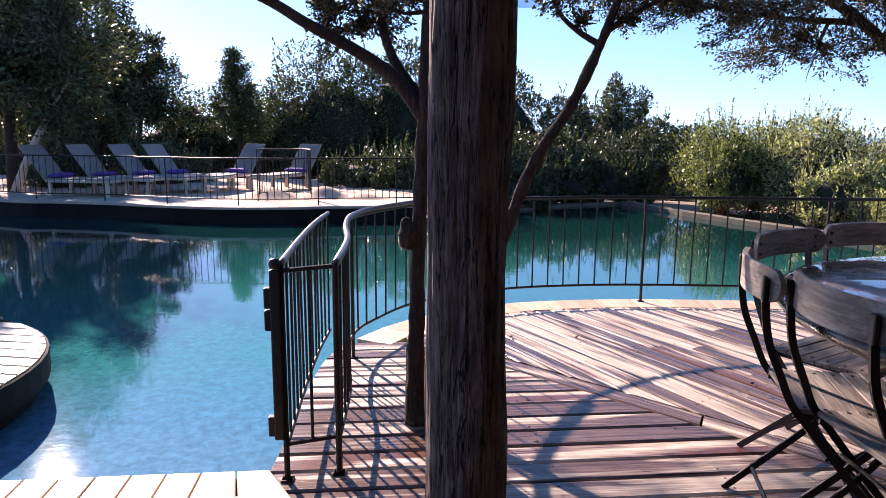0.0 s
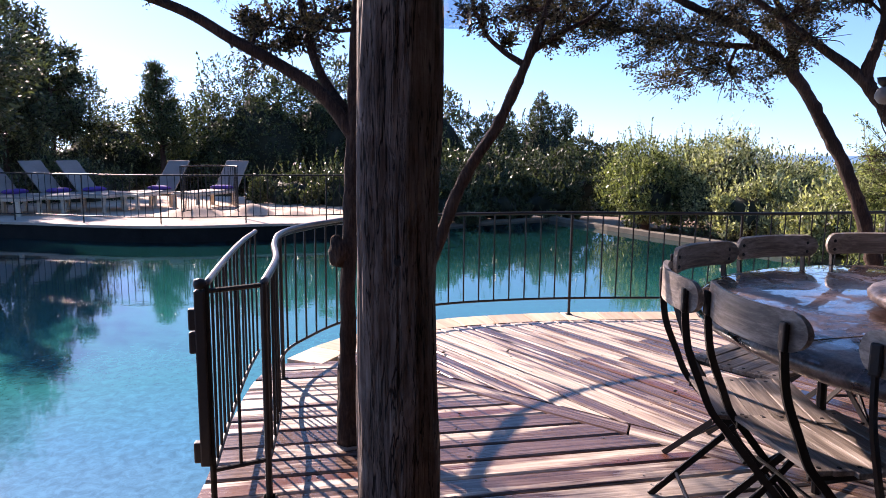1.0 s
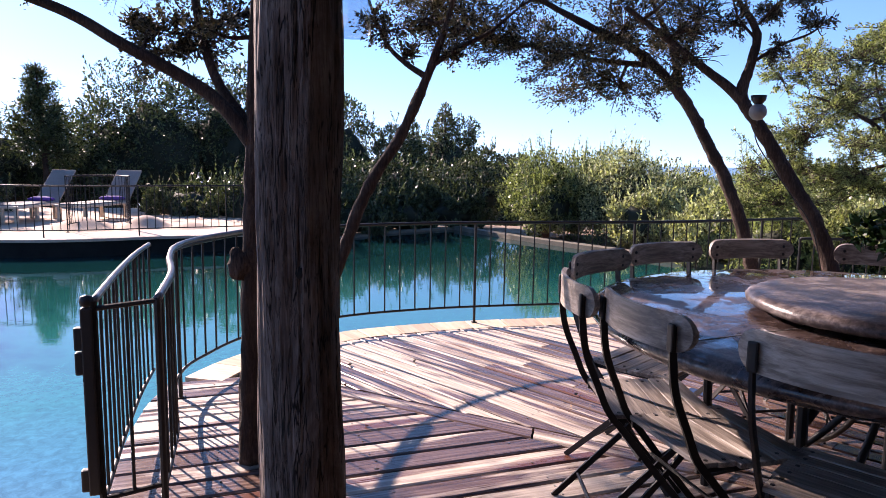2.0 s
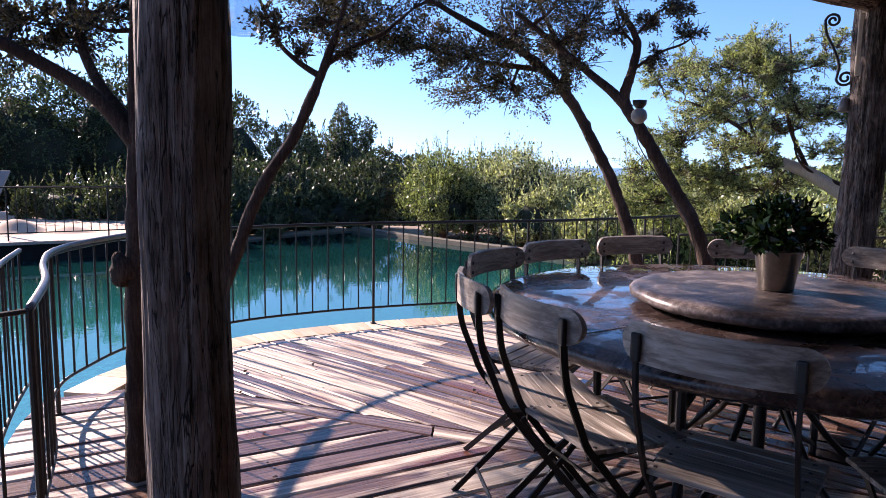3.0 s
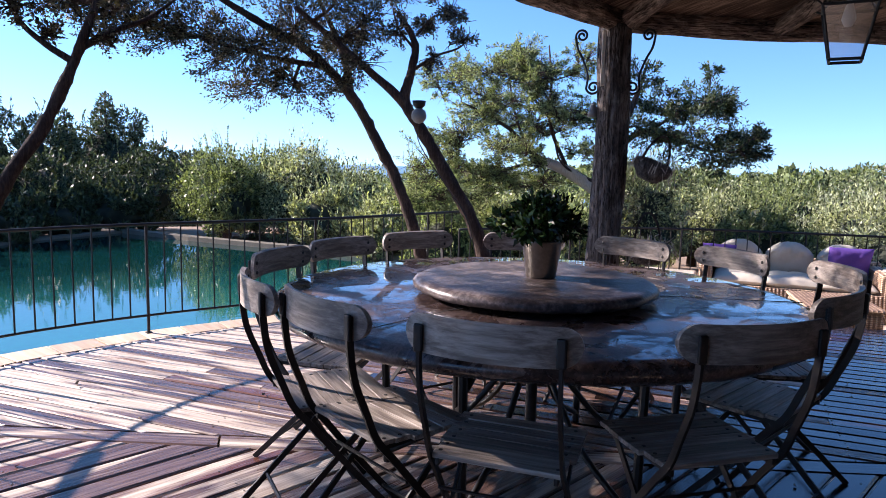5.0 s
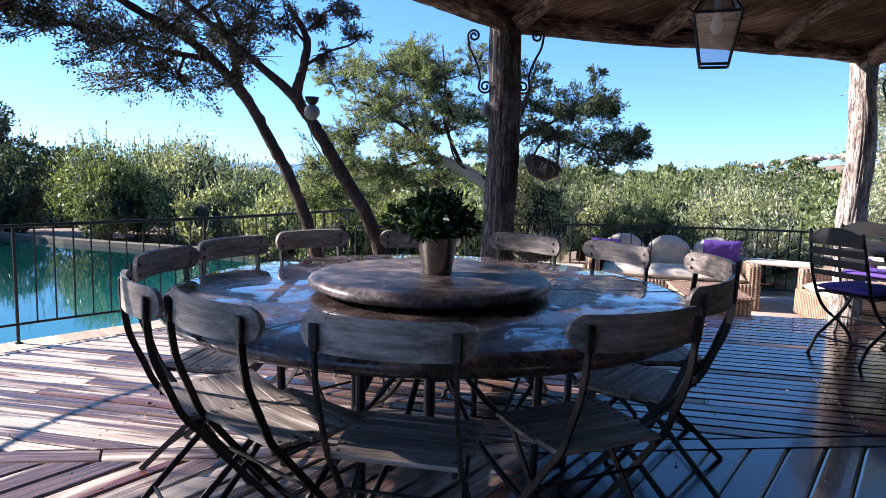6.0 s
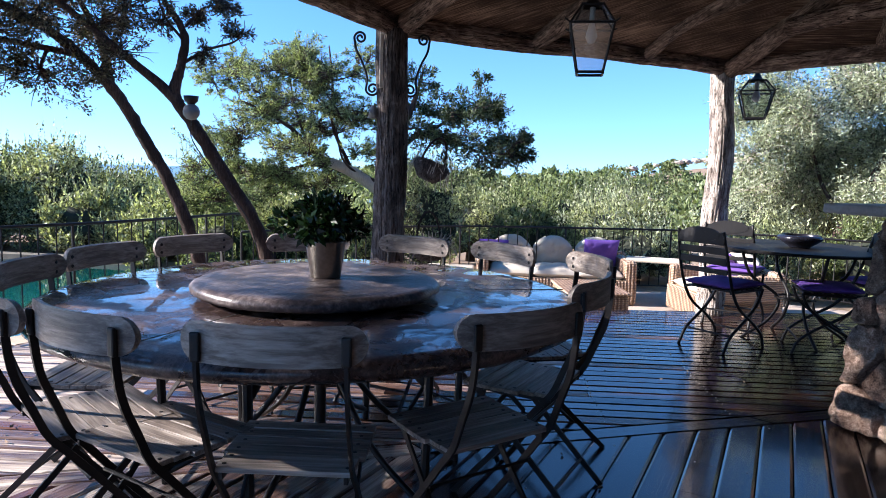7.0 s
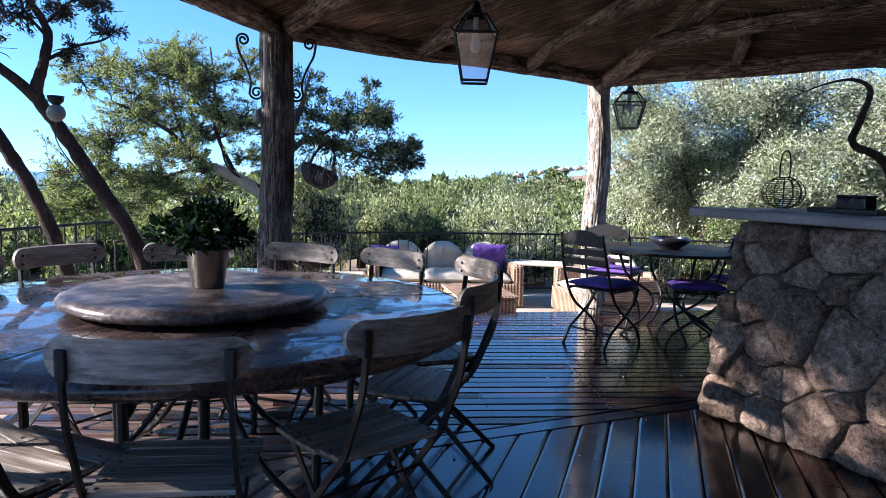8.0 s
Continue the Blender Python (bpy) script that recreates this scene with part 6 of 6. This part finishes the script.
# the wide juniper behind the pergola post, and the open pine beside it
wide = build_pad_tree("juniper_tree", "wide yellow-green juniper tree behind the pergola post", (7.6, 5.45, -0.4),
               [(7.6, 5.45, -0.4), (7.52, 5.5, 0.5), (7.39, 5.65, 0.97), (7.16, 5.93, 1.2), (6.91, 6.22, 1.36), (6.75, 6.39, 1.55), (6.61, 6.53, 1.76), (6.38, 6.76, 1.95), (6.15, 7.0, 2.1)], (0.12, 0.1, 0.075, 0.058, 0.046, 0.034, 0.026, 0.018, 0.012),
               crown_pads((((6.45, 6.55, 2.05), (1.1, 1.1, 0.8), 54, 0.2), ((6.1, 6.95, 1.0), (0.8, 0.8, 0.55), 26, 0.22), ((6.85, 6.1, 2.6), (0.75, 0.75, 0.35), 13, 0.2), ((7.2, 5.5, 1.95), (0.4, 0.4, 0.65), 9, 0.2), ((6.75, 6.3, 1.25), (0.6, 0.6, 0.4), 8, 0.2)), 41), M_BARK, M_LEAF_JUNIPER, 345,
               (([(7.16, 5.93, 1.2), (7.0, 6.14, 1.81), (7.05, 6.2, 2.4), (7.2, 6.4, 2.9)], 0.03, 0.01), ([(6.91, 6.22, 1.36), (6.5, 6.7, 1.15), (6.1, 7.0, 1.0)], 0.025, 0.008), ([(6.8, 6.33, 1.48), (6.6, 6.4, 1.9), (6.45, 6.4, 2.4)], 0.02, 0.008), ([(7.3, 5.76, 1.08), (7.0, 5.95, 1.35), (6.85, 5.95, 1.75)], 0.02, 0.008)), size=0.031, per=16, twigs=28, spread=0.021, bare=14, aspect=0.42, ragged=1.1)
# pale sleeve over the trunk: sunlight on the limb put into its colour
part("bare_limb", Shape().tube(smooth_path([(-0.14, 0.12, 1.28), (-0.21, 0.2, 1.37), (-0.44, 0.48, 1.6), (-0.64, 0.71, 1.73)], 6), [0.098 - 0.0018 * i for i in range(19)], 12), M_BARK_PALE, wide, "limb section coloured pale for sunlight", True)
for i, (x, y, top, w) in enumerate(((6.2, 7.4, 0.7, 0.7), (7.0, 6.9, 0.6, 0.7), (8.0, 6.6, 0.65, 0.7), (7.0, 5.5, 0.5, 0.5))):
    build_shrub("juniper_shrub", x, y, top, w, M_LEAF_JUNIPER, "yellow-green juniper shrub beyond the railing", 7000, 0.05, 350 + i, sprigs=0.5, aspect=0.35, core_k=0.5)
build_pad_tree("pine_tree", "pine with open dark branches beyond the railing", (7.0, 5.35, -0.4),
               [(7.0, 5.35, -0.4), (7.0, 5.3, 0.8), (7.1, 5.2, 1.5), (7.3, 5.05, 2.1), (7.4, 4.95, 2.6)], (0.09, 0.08, 0.06, 0.035, 0.01),
               crown_pads((((7.95, 4.6, 1.9), (0.65, 0.65, 0.5), 10, 0.17), ((8.5, 4.1, 1.6), (0.4, 0.4, 0.22), 6, 0.14)), 43) + ((7.58, 4.87, 2.05, 0.31), (8.13, 4.6, 2.17, 0.33), (7.39, 4.32, 1.74, 0.27), (8.19, 4.33, 2.01, 0.22), (7.71, 4.85, 1.62, 0.29), (7.54, 4.16, 1.47, 0.27), (8.47, 4.15, 1.54, 0.3), (7.81, 4.13, 1.28, 0.19), (7.29, 4.95, 2.38, 0.23), (8.56, 3.99, 1.51, 0.16), (7.14, 4.83, 1.74, 0.29), (7.93, 4.42, 2.46, 0.12)), M_BARK, M_LEAF_OAK, 360,
               (([(7.1, 5.2, 1.45), (7.46, 5.04, 1.72), (7.66, 4.73, 1.69), (7.85, 4.41, 1.52), (8.02, 4.09, 1.49)], 0.04, 0.012), ([(7.5, 5.0, 1.72), (7.8, 4.75, 1.95), (8.1, 4.5, 2.1)], 0.025, 0.008)), size=0.04, per=18, twigs=22, spread=0.032, bare=5, aspect=0.4)
build_pad_tree("olive_tree", "wide silvery wild olive tree with pale branches beyond the railing", (11.3, 0.2, -0.4),
               [(11.3, 0.2, -0.4), (11.25, 0.35, 0.3), (11.3, 0.25, 0.75), (11.4, 0.0, 1.3), (11.3, -0.3, 2.0), (11.2, -0.5, 2.6)], (0.09, 0.08, 0.065, 0.05, 0.03, 0.012),
               ((11.06, 1.33, 2.6, 0.39), (11.67, 0.45, 2.82, 0.39), (11.16, -0.25, 2.64, 0.4), (11.38, -0.93, 2.69, 0.48), (12.16, -1.68, 2.78, 0.41), (11.1, -2.02, 2.52, 0.5), (11.16, 1.22, 2.18, 0.49), (10.86, 0.79, 2.22, 0.52), (11.81, -0.21, 2.18, 0.45), (11.52, -0.81, 2.1, 0.45), (12.05, -1.54, 2.15, 0.46), (11.67, -1.96, 2.2, 0.41), (10.77, 1.52, 1.58, 0.45), (12.14, 0.53, 1.73, 0.54), (11.67, -0.21, 1.71, 0.41), (10.98, -0.65, 1.64, 0.4), (10.66, -1.46, 1.76, 0.45), (11.33, -2.04, 1.7, 0.53), (11.84, 1.39, 1.07, 0.46), (12.24, 0.76, 1.07, 0.47), (10.79, -0.06, 1.06, 0.51), (10.72, -0.7, 1.3, 0.51), (10.83, -1.27, 1.09, 0.45), (11.08, -1.84, 1.25, 0.44), (11.2, 1.75, 2.3, 0.4), (11.3, 0.3, 2.45, 0.42), (11.5, -0.6, 2.4, 0.42), (11.6, 0.9, 1.5, 0.45)), M_BARK, M_LEAF_OLIVE, 375,
               (([(11.3, 0.25, 0.7), (11.3, 0.6, 1.2), (11.3, 0.8, 1.9)], 0.04, 0.012), ([(11.35, 0.15, 0.9), (11.25, -0.35, 1.12), (11.2, -0.75, 1.5), (11.35, -1.3, 1.62), (11.3, -1.9, 1.95)], 0.028, 0.006), ([(11.35, -0.1, 1.2), (11.3, -0.6, 1.75), (11.4, -0.9, 2.2), (11.2, -1.4, 2.5)], 0.024, 0.006)), size=0.054, per=26, twigs=32, spread=0.06, bare=16, aspect=0.28, flat=0.9, wild=1.3, twig_mat=M_BARK_PALE)
build_pad_tree("dead_tree", "crooked dark dead branch hanging beside the bar", (6.25, -1.36, 0.0),
               [(6.25, -1.36, 0.0), (6.28, -1.3, 0.8), (6.32, -1.12, 1.46), (6.36, -0.89, 1.63), (6.35, -0.92, 1.81), (6.34, -0.97, 2.05), (6.37, -0.85, 2.14), (6.38, -0.65, 2.11), (6.38, -0.41, 2.01)], (0.045, 0.04, 0.034, 0.03, 0.027, 0.02, 0.013, 0.007, 0.003),
               ((6.38, -0.49, 2.08, 0.1),), M_BARK, M_LEAF_OLIVE, 371, per=2, twigs=2, bare=4)


# far woods on the slopes, too many to count
def build_woods():
    r = np.random.default_rng(77)
    P, N = [], []
    for k in range(700):
        az = radians(r.uniform(33, 110))
        d = 18 + 290 * r.random() ** 2.2
        x, y = d * math.sin(az), d * math.cos(az)
        if az < radians(50) and d > 100:
            continue
        w = r.uniform(0.9, 1.8) * (1 + d / 260)
        high = r.uniform(-0.3, 1.6) if d > 40 and az > radians(41) else r.uniform(-1.2, 0.7)
        zc = land(x, y) + w * 0.7 if d > 150 else min(land(x, y) + w * 0.8, high - w * 0.8) if d < 40 else high - w * 0.8
        c = np.array((x, y, zc))
        n = int((900 if d < 40 else 1500) / (1 + d / 90))
        q = r.normal(size=(n, 3))
        q /= np.linalg.norm(q, axis=1)[:, None]
        q = q[(q @ np.array((-x / d, -y / d, 0.35))) > -0.15]
        lump = 1 + 0.25 * np.sin(q @ r.normal(size=3) * 5) + 0.15 * np.sin(q @ r.normal(size=3) * 11)
        P.append(c + q * lump[:, None] * np.array((w, w, w * 0.85)) * (0.75 + 0.25 * r.random((len(q), 1))))
        N.append(q)
    P, N = np.concatenate(P), np.concatenate(N)
    dist = np.hypot(P[:, 0], P[:, 1])
    for name, mat, lo, hi, size in (("near_woods", M_LEAF_BUSH, 0, 40, 0.15), ("mid_woods", M_LEAF_BUSH, 40, 110, 0.24), ("far_woods", M_LEAF_BUSH, 110, 900, 1.1)):
        sel = (dist >= lo) & (dist < hi)
        ob = new(name, leaf_mesh(name, mat, P[sel], N[sel] + np.array((0, 0, 0.3)), size, 0.6, 5))
        tagged(ob, "mixed juniper and olive woods on the far slope", "woods", kind="stuff")


build_woods()
rk = random.Random(4)
for k in range(16):
    az = radians(73 + k * 0.6 + rk.uniform(-0.4, 0.4))
    d = 285 + rk.uniform(-8, 12)
    x, y = d * math.sin(az), d * math.cos(az)
    ob = new("rock", blob_mesh("rock", M_ROCK, rk.uniform(0.9, 1.9), (0, 0, 0), (1.3, 1.3, 0.6), 0.6, 2.0, 3, k))
    ob.location = (x, y, land(x, y) + 3.0)
    tagged(ob, "pale granite outcrop on the far ridge", "rock", "ridge rocks")


# ---- deck boards ----
def cut_spans(poly, o, d):
    """Spans along the line o + s*d that lie inside a polygon."""
    n = Vector((-d.y, d.x))
    ss = []
    for (ax, ay), (bx, by) in zip(poly, poly[1:] + poly[:1]):
        a, b = Vector((ax, ay)) - o, Vector((bx, by)) - o
        ha, hb = a.dot(n), b.dot(n)
        if (ha < 0) != (hb < 0):
            t = ha / (ha - hb)
            ss.append((a + (b - a) * t).dot(d))
    ss.sort()
    return [(ss[i], ss[i + 1]) for i in range(0, len(ss) - 1, 2)]


def board(parent, mat, p, name="board", z=0.0, thick=0.028, roll=0.0, e=0.08):
    """A plank from its four plan corners: start edge a, b and end edge c, d; top edges eased."""
    a, b, c, d = (Vector((*q, 0)) for q in p)
    o = (a + b + c + d) / 4
    ax = ((c + d) - (a + b))
    ax.normalize()
    rot = Matrix(((ax.x, -ax.y, 0, o.x), (ax.y, ax.x, 0, o.y), (0, 0, 1, z), (0, 0, 0, 1)))
    inv = rot.inverted()
    A, B, C, D = (inv @ Vector((q.x, q.y, z)) for q in (a, b, c, d))
    vs = []
    for s0, s1 in ((A, B), (D, C)):
        vs += [(s0.x, s0.y, -thick), (s0.x, s0.y, -0.075 * e), tuple(s0.lerp(s1, e)), tuple(s0.lerp(s1, 1 - e)), (s1.x, s1.y, -0.075 * e), (s1.x, s1.y, -thick)]
    fs = [(k, k + 1, 7 + k, 6 + k) for k in range(5)] + [(0, 1, 2, 3, 4, 5)[::-1], (6, 7, 8, 9, 10, 11)]
    return part(name, Shape().add(vs, fs), mat, parent, m=rot @ Matrix.Rotation(roll, 4, "X"))


def lay_boards(poly, angle, pitch, parent, mat, rg, gap=0.006, max_len=3.0, z=0.0, mats=None):
    d = Vector((math.cos(radians(angle)), math.sin(radians(angle))))
    n = Vector((-d.y, d.x))
    hs = [Vector(p).dot(n) for p in poly]
    k0, k1 = int(min(hs) / pitch) - 1, int(max(hs) / pitch) + 1
    for k in range(k0, k1):
        lo, hi = k * pitch + gap / 2, (k + 1) * pitch - gap / 2
        s0, s1 = cut_spans(poly, n * lo, d), cut_spans(poly, n * hi, d)
        if len(s0) != len(s1):
            sm = cut_spans(poly, n * (lo + hi) / 2, d)
            if not sm:
                continue
            s0 = s1 = sm
        for (a0, a1), (b0, b1) in zip(s0, s1):
            L = min(a1, b1) - max(a0, b0)
            if L < 0.05:
                continue
            cuts, x = [], max(a0, b0) + rg.uniform(1.2, max_len)
            while x < min(a1, b1) - 0.6:
                cuts.append(x)
                x += rg.uniform(2.0, max_len)
            st = [(a0, b0)] + [(c + 0.002, c + 0.002) for c in cuts]
            en = [(c - 0.002, c - 0.002) for c in cuts] + [(a1, b1)]
            zz = z + rg.uniform(-0.0018, 0.0012)
            for (sa, sb), (ea, eb) in zip(st, en):
                P = [n * lo + d * sa, n * hi + d * sb, n * hi + d * eb, n * lo + d * ea]
                mm = mats(sum(P, Vector((0, 0))) / 4) if mats else mat
                board(parent, mm, [tuple(q) for q in P], z=zz, roll=radians(rg.gauss(0, 0.55)))


rg = random.Random(9)
# border of short boards along the pool, laid across its curve
RING = 0.24
curve = [Vector(p) for p in EDGE]
inner = []
for i, p in enumerate(curve):
    d = (curve[min(i + 1, len(curve) - 1)] - curve[max(i - 1, 0)]).normalized()
    inner.append(p + Vector((d.y, -d.x)) * RING)
CORNER = 9  # where the near edge turns up along the railing


def ring_boards(lo, hi, pitch):
    """Short planks between the outer and inner border lines."""
    a, b = curve[lo:hi], inner[lo:hi]
    la = [0.0]
    for p, q in zip(a, a[1:]):
        la.append(la[-1] + (q - p).length)
    n = max(1, round(la[-1] / pitch))

    def along(line, s):
        for i in range(len(la) - 1):
            if s <= la[i + 1] or i == len(la) - 2:
                return line[i].lerp(line[i + 1], (s - la[i]) / (la[i + 1] - la[i]))

    for k in range(n):
        s0, s1 = la[-1] * k / n + 0.003, la[-1] * (k + 1) / n - 0.003
        board(floor, M_EDGE, [tuple(along(a, s0)), tuple(along(a, s1)), tuple(along(b, s1)), tuple(along(b, s0))], z=0.002, e=0.03)


ring_boards(0, CORNER, 0.128)
first_in = next(i for i in range(CORNER, len(curve)) if curve[i].y > 3.95)
ring_boards(first_in, len(curve), 0.3)
body = [(p.x, p.y - 0.004) for p in inner[:CORNER - 1]] + [(-0.66, 2.15)] + [tuple(p) for p in curve[CORNER:first_in]] + [tuple(p) for p in inner[first_in:]]
FULL = body + [(4.38, 4.62), (7.87, -0.5), (7.87, -4.15), (-3.38, -4.15)]


def side(poly, o, d, keep):
    """The part of a polygon on one side of a line."""
    n = Vector((-d.y, d.x)) * keep
    out = []
    for p, q in zip(poly, poly[1:] + poly[:1]):
        a, b = (Vector(p) - o).dot(n), (Vector(q) - o).dot(n)
        if a >= 0:
            out.append(p)
        if (a < 0) != (b < 0):
            t = a / (a - b)
            out.append(tuple(Vector(p).lerp(Vector(q), t)))
    return out


JO, JD = Vector((0.31, 3.53)), Vector((0.735, -0.678)).normalized()
near_half = side(FULL, JO - Vector((-JD.y, JD.x)) * 0.005, JD, -1)
far_half = side(FULL, JO + Vector((-JD.y, JD.x)) * 0.13, JD, 1)
# boards under the roof get the shade-darkened wood, sunlit ones the drying wood
lay_boards(near_half, 5.5, 0.142, floor, M_DECK_SHADE, rg, mats=lambda c: (M_DECK_SUN if c.x < 0.0 else M_DECK_DAMP) if c.y + 0.35 * c.x > 1.7 + rg.uniform(-0.3, 0.3) and c.x < 1.8 else M_DECK_SHADE)
lay_boards(far_half, 119, 0.105, floor, M_DECK_SHADE, rg, gap=0.009, mats=lambda c: (M_DECK_SUN if c.y - 0.3 * c.x > 2.75 + rg.uniform(-0.35, 0.35) else M_DECK_DAMP) if c.y - 0.35 * c.x > 1.1 + rg.uniform(-0.4, 0.4) else M_DECK_SHADE)
jn = Vector((-JD.y, JD.x))
s0, s1 = cut_spans(FULL, JO + jn * 0.003, JD), cut_spans(FULL, JO + jn * 0.123, JD)
for (a0, a1), (b0, b1) in zip(s0, s1):
    for k in range(6):
        f0, f1 = k / 6, (k + 1) / 6
        mid_y = (JO + JD * (a0 + (a1 - a0) * (f0 + f1) / 2)).y
        board(floor, M_DECK_SUN if mid_y > 1.7 else M_DECK_SHADE, [tuple(JO + jn * o + JD * (p + (q - p) * f)) for o, p, q, f in ((0.003, a0, a1, f0 + 0.0005), (0.123, b0, b1, f0 + 0.0005), (0.123, b0, b1, f1 - 0.0005), (0.003, a0, a1, f1 - 0.0005))])
disc = [(1.215 * math.cos(k * math.pi / 24), 1.215 * math.sin(k * math.pi / 24)) for k in range(48)]
lay_boards(disc, -8, 0.125, plat, M_EDGE, rg, max_len=9)


# ---- stones of the bar ----
def stone_cells(w, h, seed, nx, nz):
    """Irregular cells over a w by h face: each is the part nearer to its own seed point than to any other."""
    r = random.Random(seed)
    seeds = []
    for k in range(4000):
        p = (r.uniform(0, w), r.uniform(0, h))
        rad = r.choice((0.055, 0.085, 0.12, 0.16))
        if all(math.hypot(p[0] - q[0], p[1] - q[1]) > rad + q[2] for q in seeds) and len(seeds) < nx * nz:
            seeds.append((*p, rad))
    for i, a in enumerate(seeds):
        poly = [(0, 0), (w, 0), (w, h), (0, h)]
        for j, b in enumerate(seeds):
            if i != j:
                k = a[2] / (a[2] + b[2])
                m = Vector((a[0] + (b[0] - a[0]) * k, a[1] + (b[1] - a[1]) * k))
                dd = Vector((b[0] - a[0], b[1] - a[1])).normalized()
                poly = side(poly, m, Vector((-dd.y, dd.x)), 1)
                if len(poly) < 3:
                    break
        if len(poly) >= 3:
            yield a, poly


def lay_stone(poly, place, seed, proud=0.05):
    """A rounded stone on a wall cell; place(u, v, out) gives the point on the wall."""
    c = Vector((sum(p[0] for p in poly) / len(poly), sum(p[1] for p in poly) / len(poly)))
    ring = [Vector(p) for p in poly]
    for turn in range(3):
        cut = (0.12, 0.25, 0.28)[turn]
        ring = [v for p, q in zip(ring, ring[1:] + ring[:1]) for v in (p.lerp(q, cut), p.lerp(q, 1 - cut))]
    ring = [p + (p - c) * (0.02 + 0.08 * noise.noise(Vector((p.x * 11, p.y * 11, seed))) + 0.04 * noise.noise(Vector((p.x * 30, p.y * 30, seed)))) for p in ring]
    vs, n = [], len(ring)
    levels = ((1.0, -0.3), (0.99, 0.3), (0.975, 0.6), (0.94, 0.82), (0.87, 0.93), (0.77, 0.97), (0.65, 1.0), (0.5, 1.02), (0.32, 1.03), (0.15, 1.04))
    for k, o in levels:
        for p in ring:
            rad = (p - c).length
            kk = k - (0.004 / max(rad, 0.03) if k > 0.9 else 0)
            q = c + (p - c) * kk
            bumpy = 0.55 * noise.noise(Vector((q.x * 8, q.y * 8, seed * 1.7))) + 0.34 * noise.noise(Vector((q.x * 24, q.y * 24, seed))) + 0.2 * noise.noise(Vector((q.x * 60, q.y * 60, seed)))
            vs.append(place(q.x, q.y, proud * o * (1 + bumpy)))
    vs.append(place(c.x, c.y, proud * 1.05 * (1 + 0.35 * noise.noise(Vector((c.x * 9, c.y * 9, seed * 1.7))))))
    fs = [(i * n + k, i * n + (k + 1) % n, (i + 1) * n + (k + 1) % n, (i + 1) * n + k) for i in range(len(levels) - 1) for k in range(n)]
    last = (len(levels) - 1) * n
    fs += [(last + k, last + (k + 1) % n, last + n) for k in range(n)]
    return Shape().add(vs, fs)


def front(u, v, o):
    k = v / 1.09
    return (u * (2.6 - 0.14 * k) / 2.6 + 0.14 * k, 0.06 + 0.03 * k - o, v)


def end(u, v, o):
    k = v / 1.09
    return (0.06 + 0.14 * k - o, 0.06 + 0.03 * k + u, v)


for i, (c, poly) in enumerate(stone_cells(2.6, 1.085, 12, 11, 6)):
    part("stone", lay_stone(poly, front, i, 0.035 + 0.012 * (i * 7 % 5)), M_STONE, bar, smooth=True)
for i, (c, poly) in enumerate(stone_cells(0.48, 1.085, 5, 2, 5)):
    part("stone", lay_stone(poly, end, 90 + i), M_STONE, bar, smooth=True)


# ---- screw heads of the deck boards ----
def build_screws():
    """Small steel screw heads, two to a board, in rows over the joists."""
    sh, rs = Shape(), random.Random(31)
    for poly, angle, pitch, step in ((near_half, 5.5, 0.142, 0.62), (far_half, 119, 0.105, 0.7)):
        d = Vector((math.cos(radians(angle)), math.sin(radians(angle))))
        n = Vector((-d.y, d.x))
        for k in range(-60, 90):
            for off in (0.25, 0.75):
                o = n * (k + off) * pitch
                for a, b in cut_spans(poly, o, d):
                    for j in range(int(a / step) - 1, int(b / step) + 2):
                        s0 = j * step + rs.uniform(-0.012, 0.012)
                        p = o + d * s0
                        if a + 0.02 < s0 < b - 0.02 and -1 < p.x < 5 and 0.2 < p.y < 5 and rs.random() < 0.75:
                            sh.lathe([(0.0045, 0.0005), (0.004, 0.0028), (0.0, 0.0034)], 6, pose(p.x, p.y, 0))
    tagged(part("deck_screws", sh, M_ZINC), "small steel screw heads in rows on the deck boards", "screws", kind="stuff")


build_screws()

# ---- fallen leaves on the deck ----
lr = np.random.default_rng(21)
LP = np.column_stack((lr.uniform(0.3, 6.8, 170), lr.uniform(-0.8, 4.4, 170), np.full(170, 0.008)))
keep = [len(cut_spans(FULL, Vector((p[0], p[1])), Vector((1, 0)))) > 0 and not (abs(p[0] - 2.07) < 1.1 and abs(p[1] - 1.85) < 0.6) for p in LP]
LP = LP[np.array(keep)]
tagged(new("fallen_leaves", leaf_mesh("fallen_leaves", M_SOIL, LP, lr.normal(size=LP.shape) * np.array((1.0, 1.0, 0.08)), 0.026, 0.5, 8, 0.05)), "small dry fallen leaves scattered on the deck", "leaves", kind="stuff")
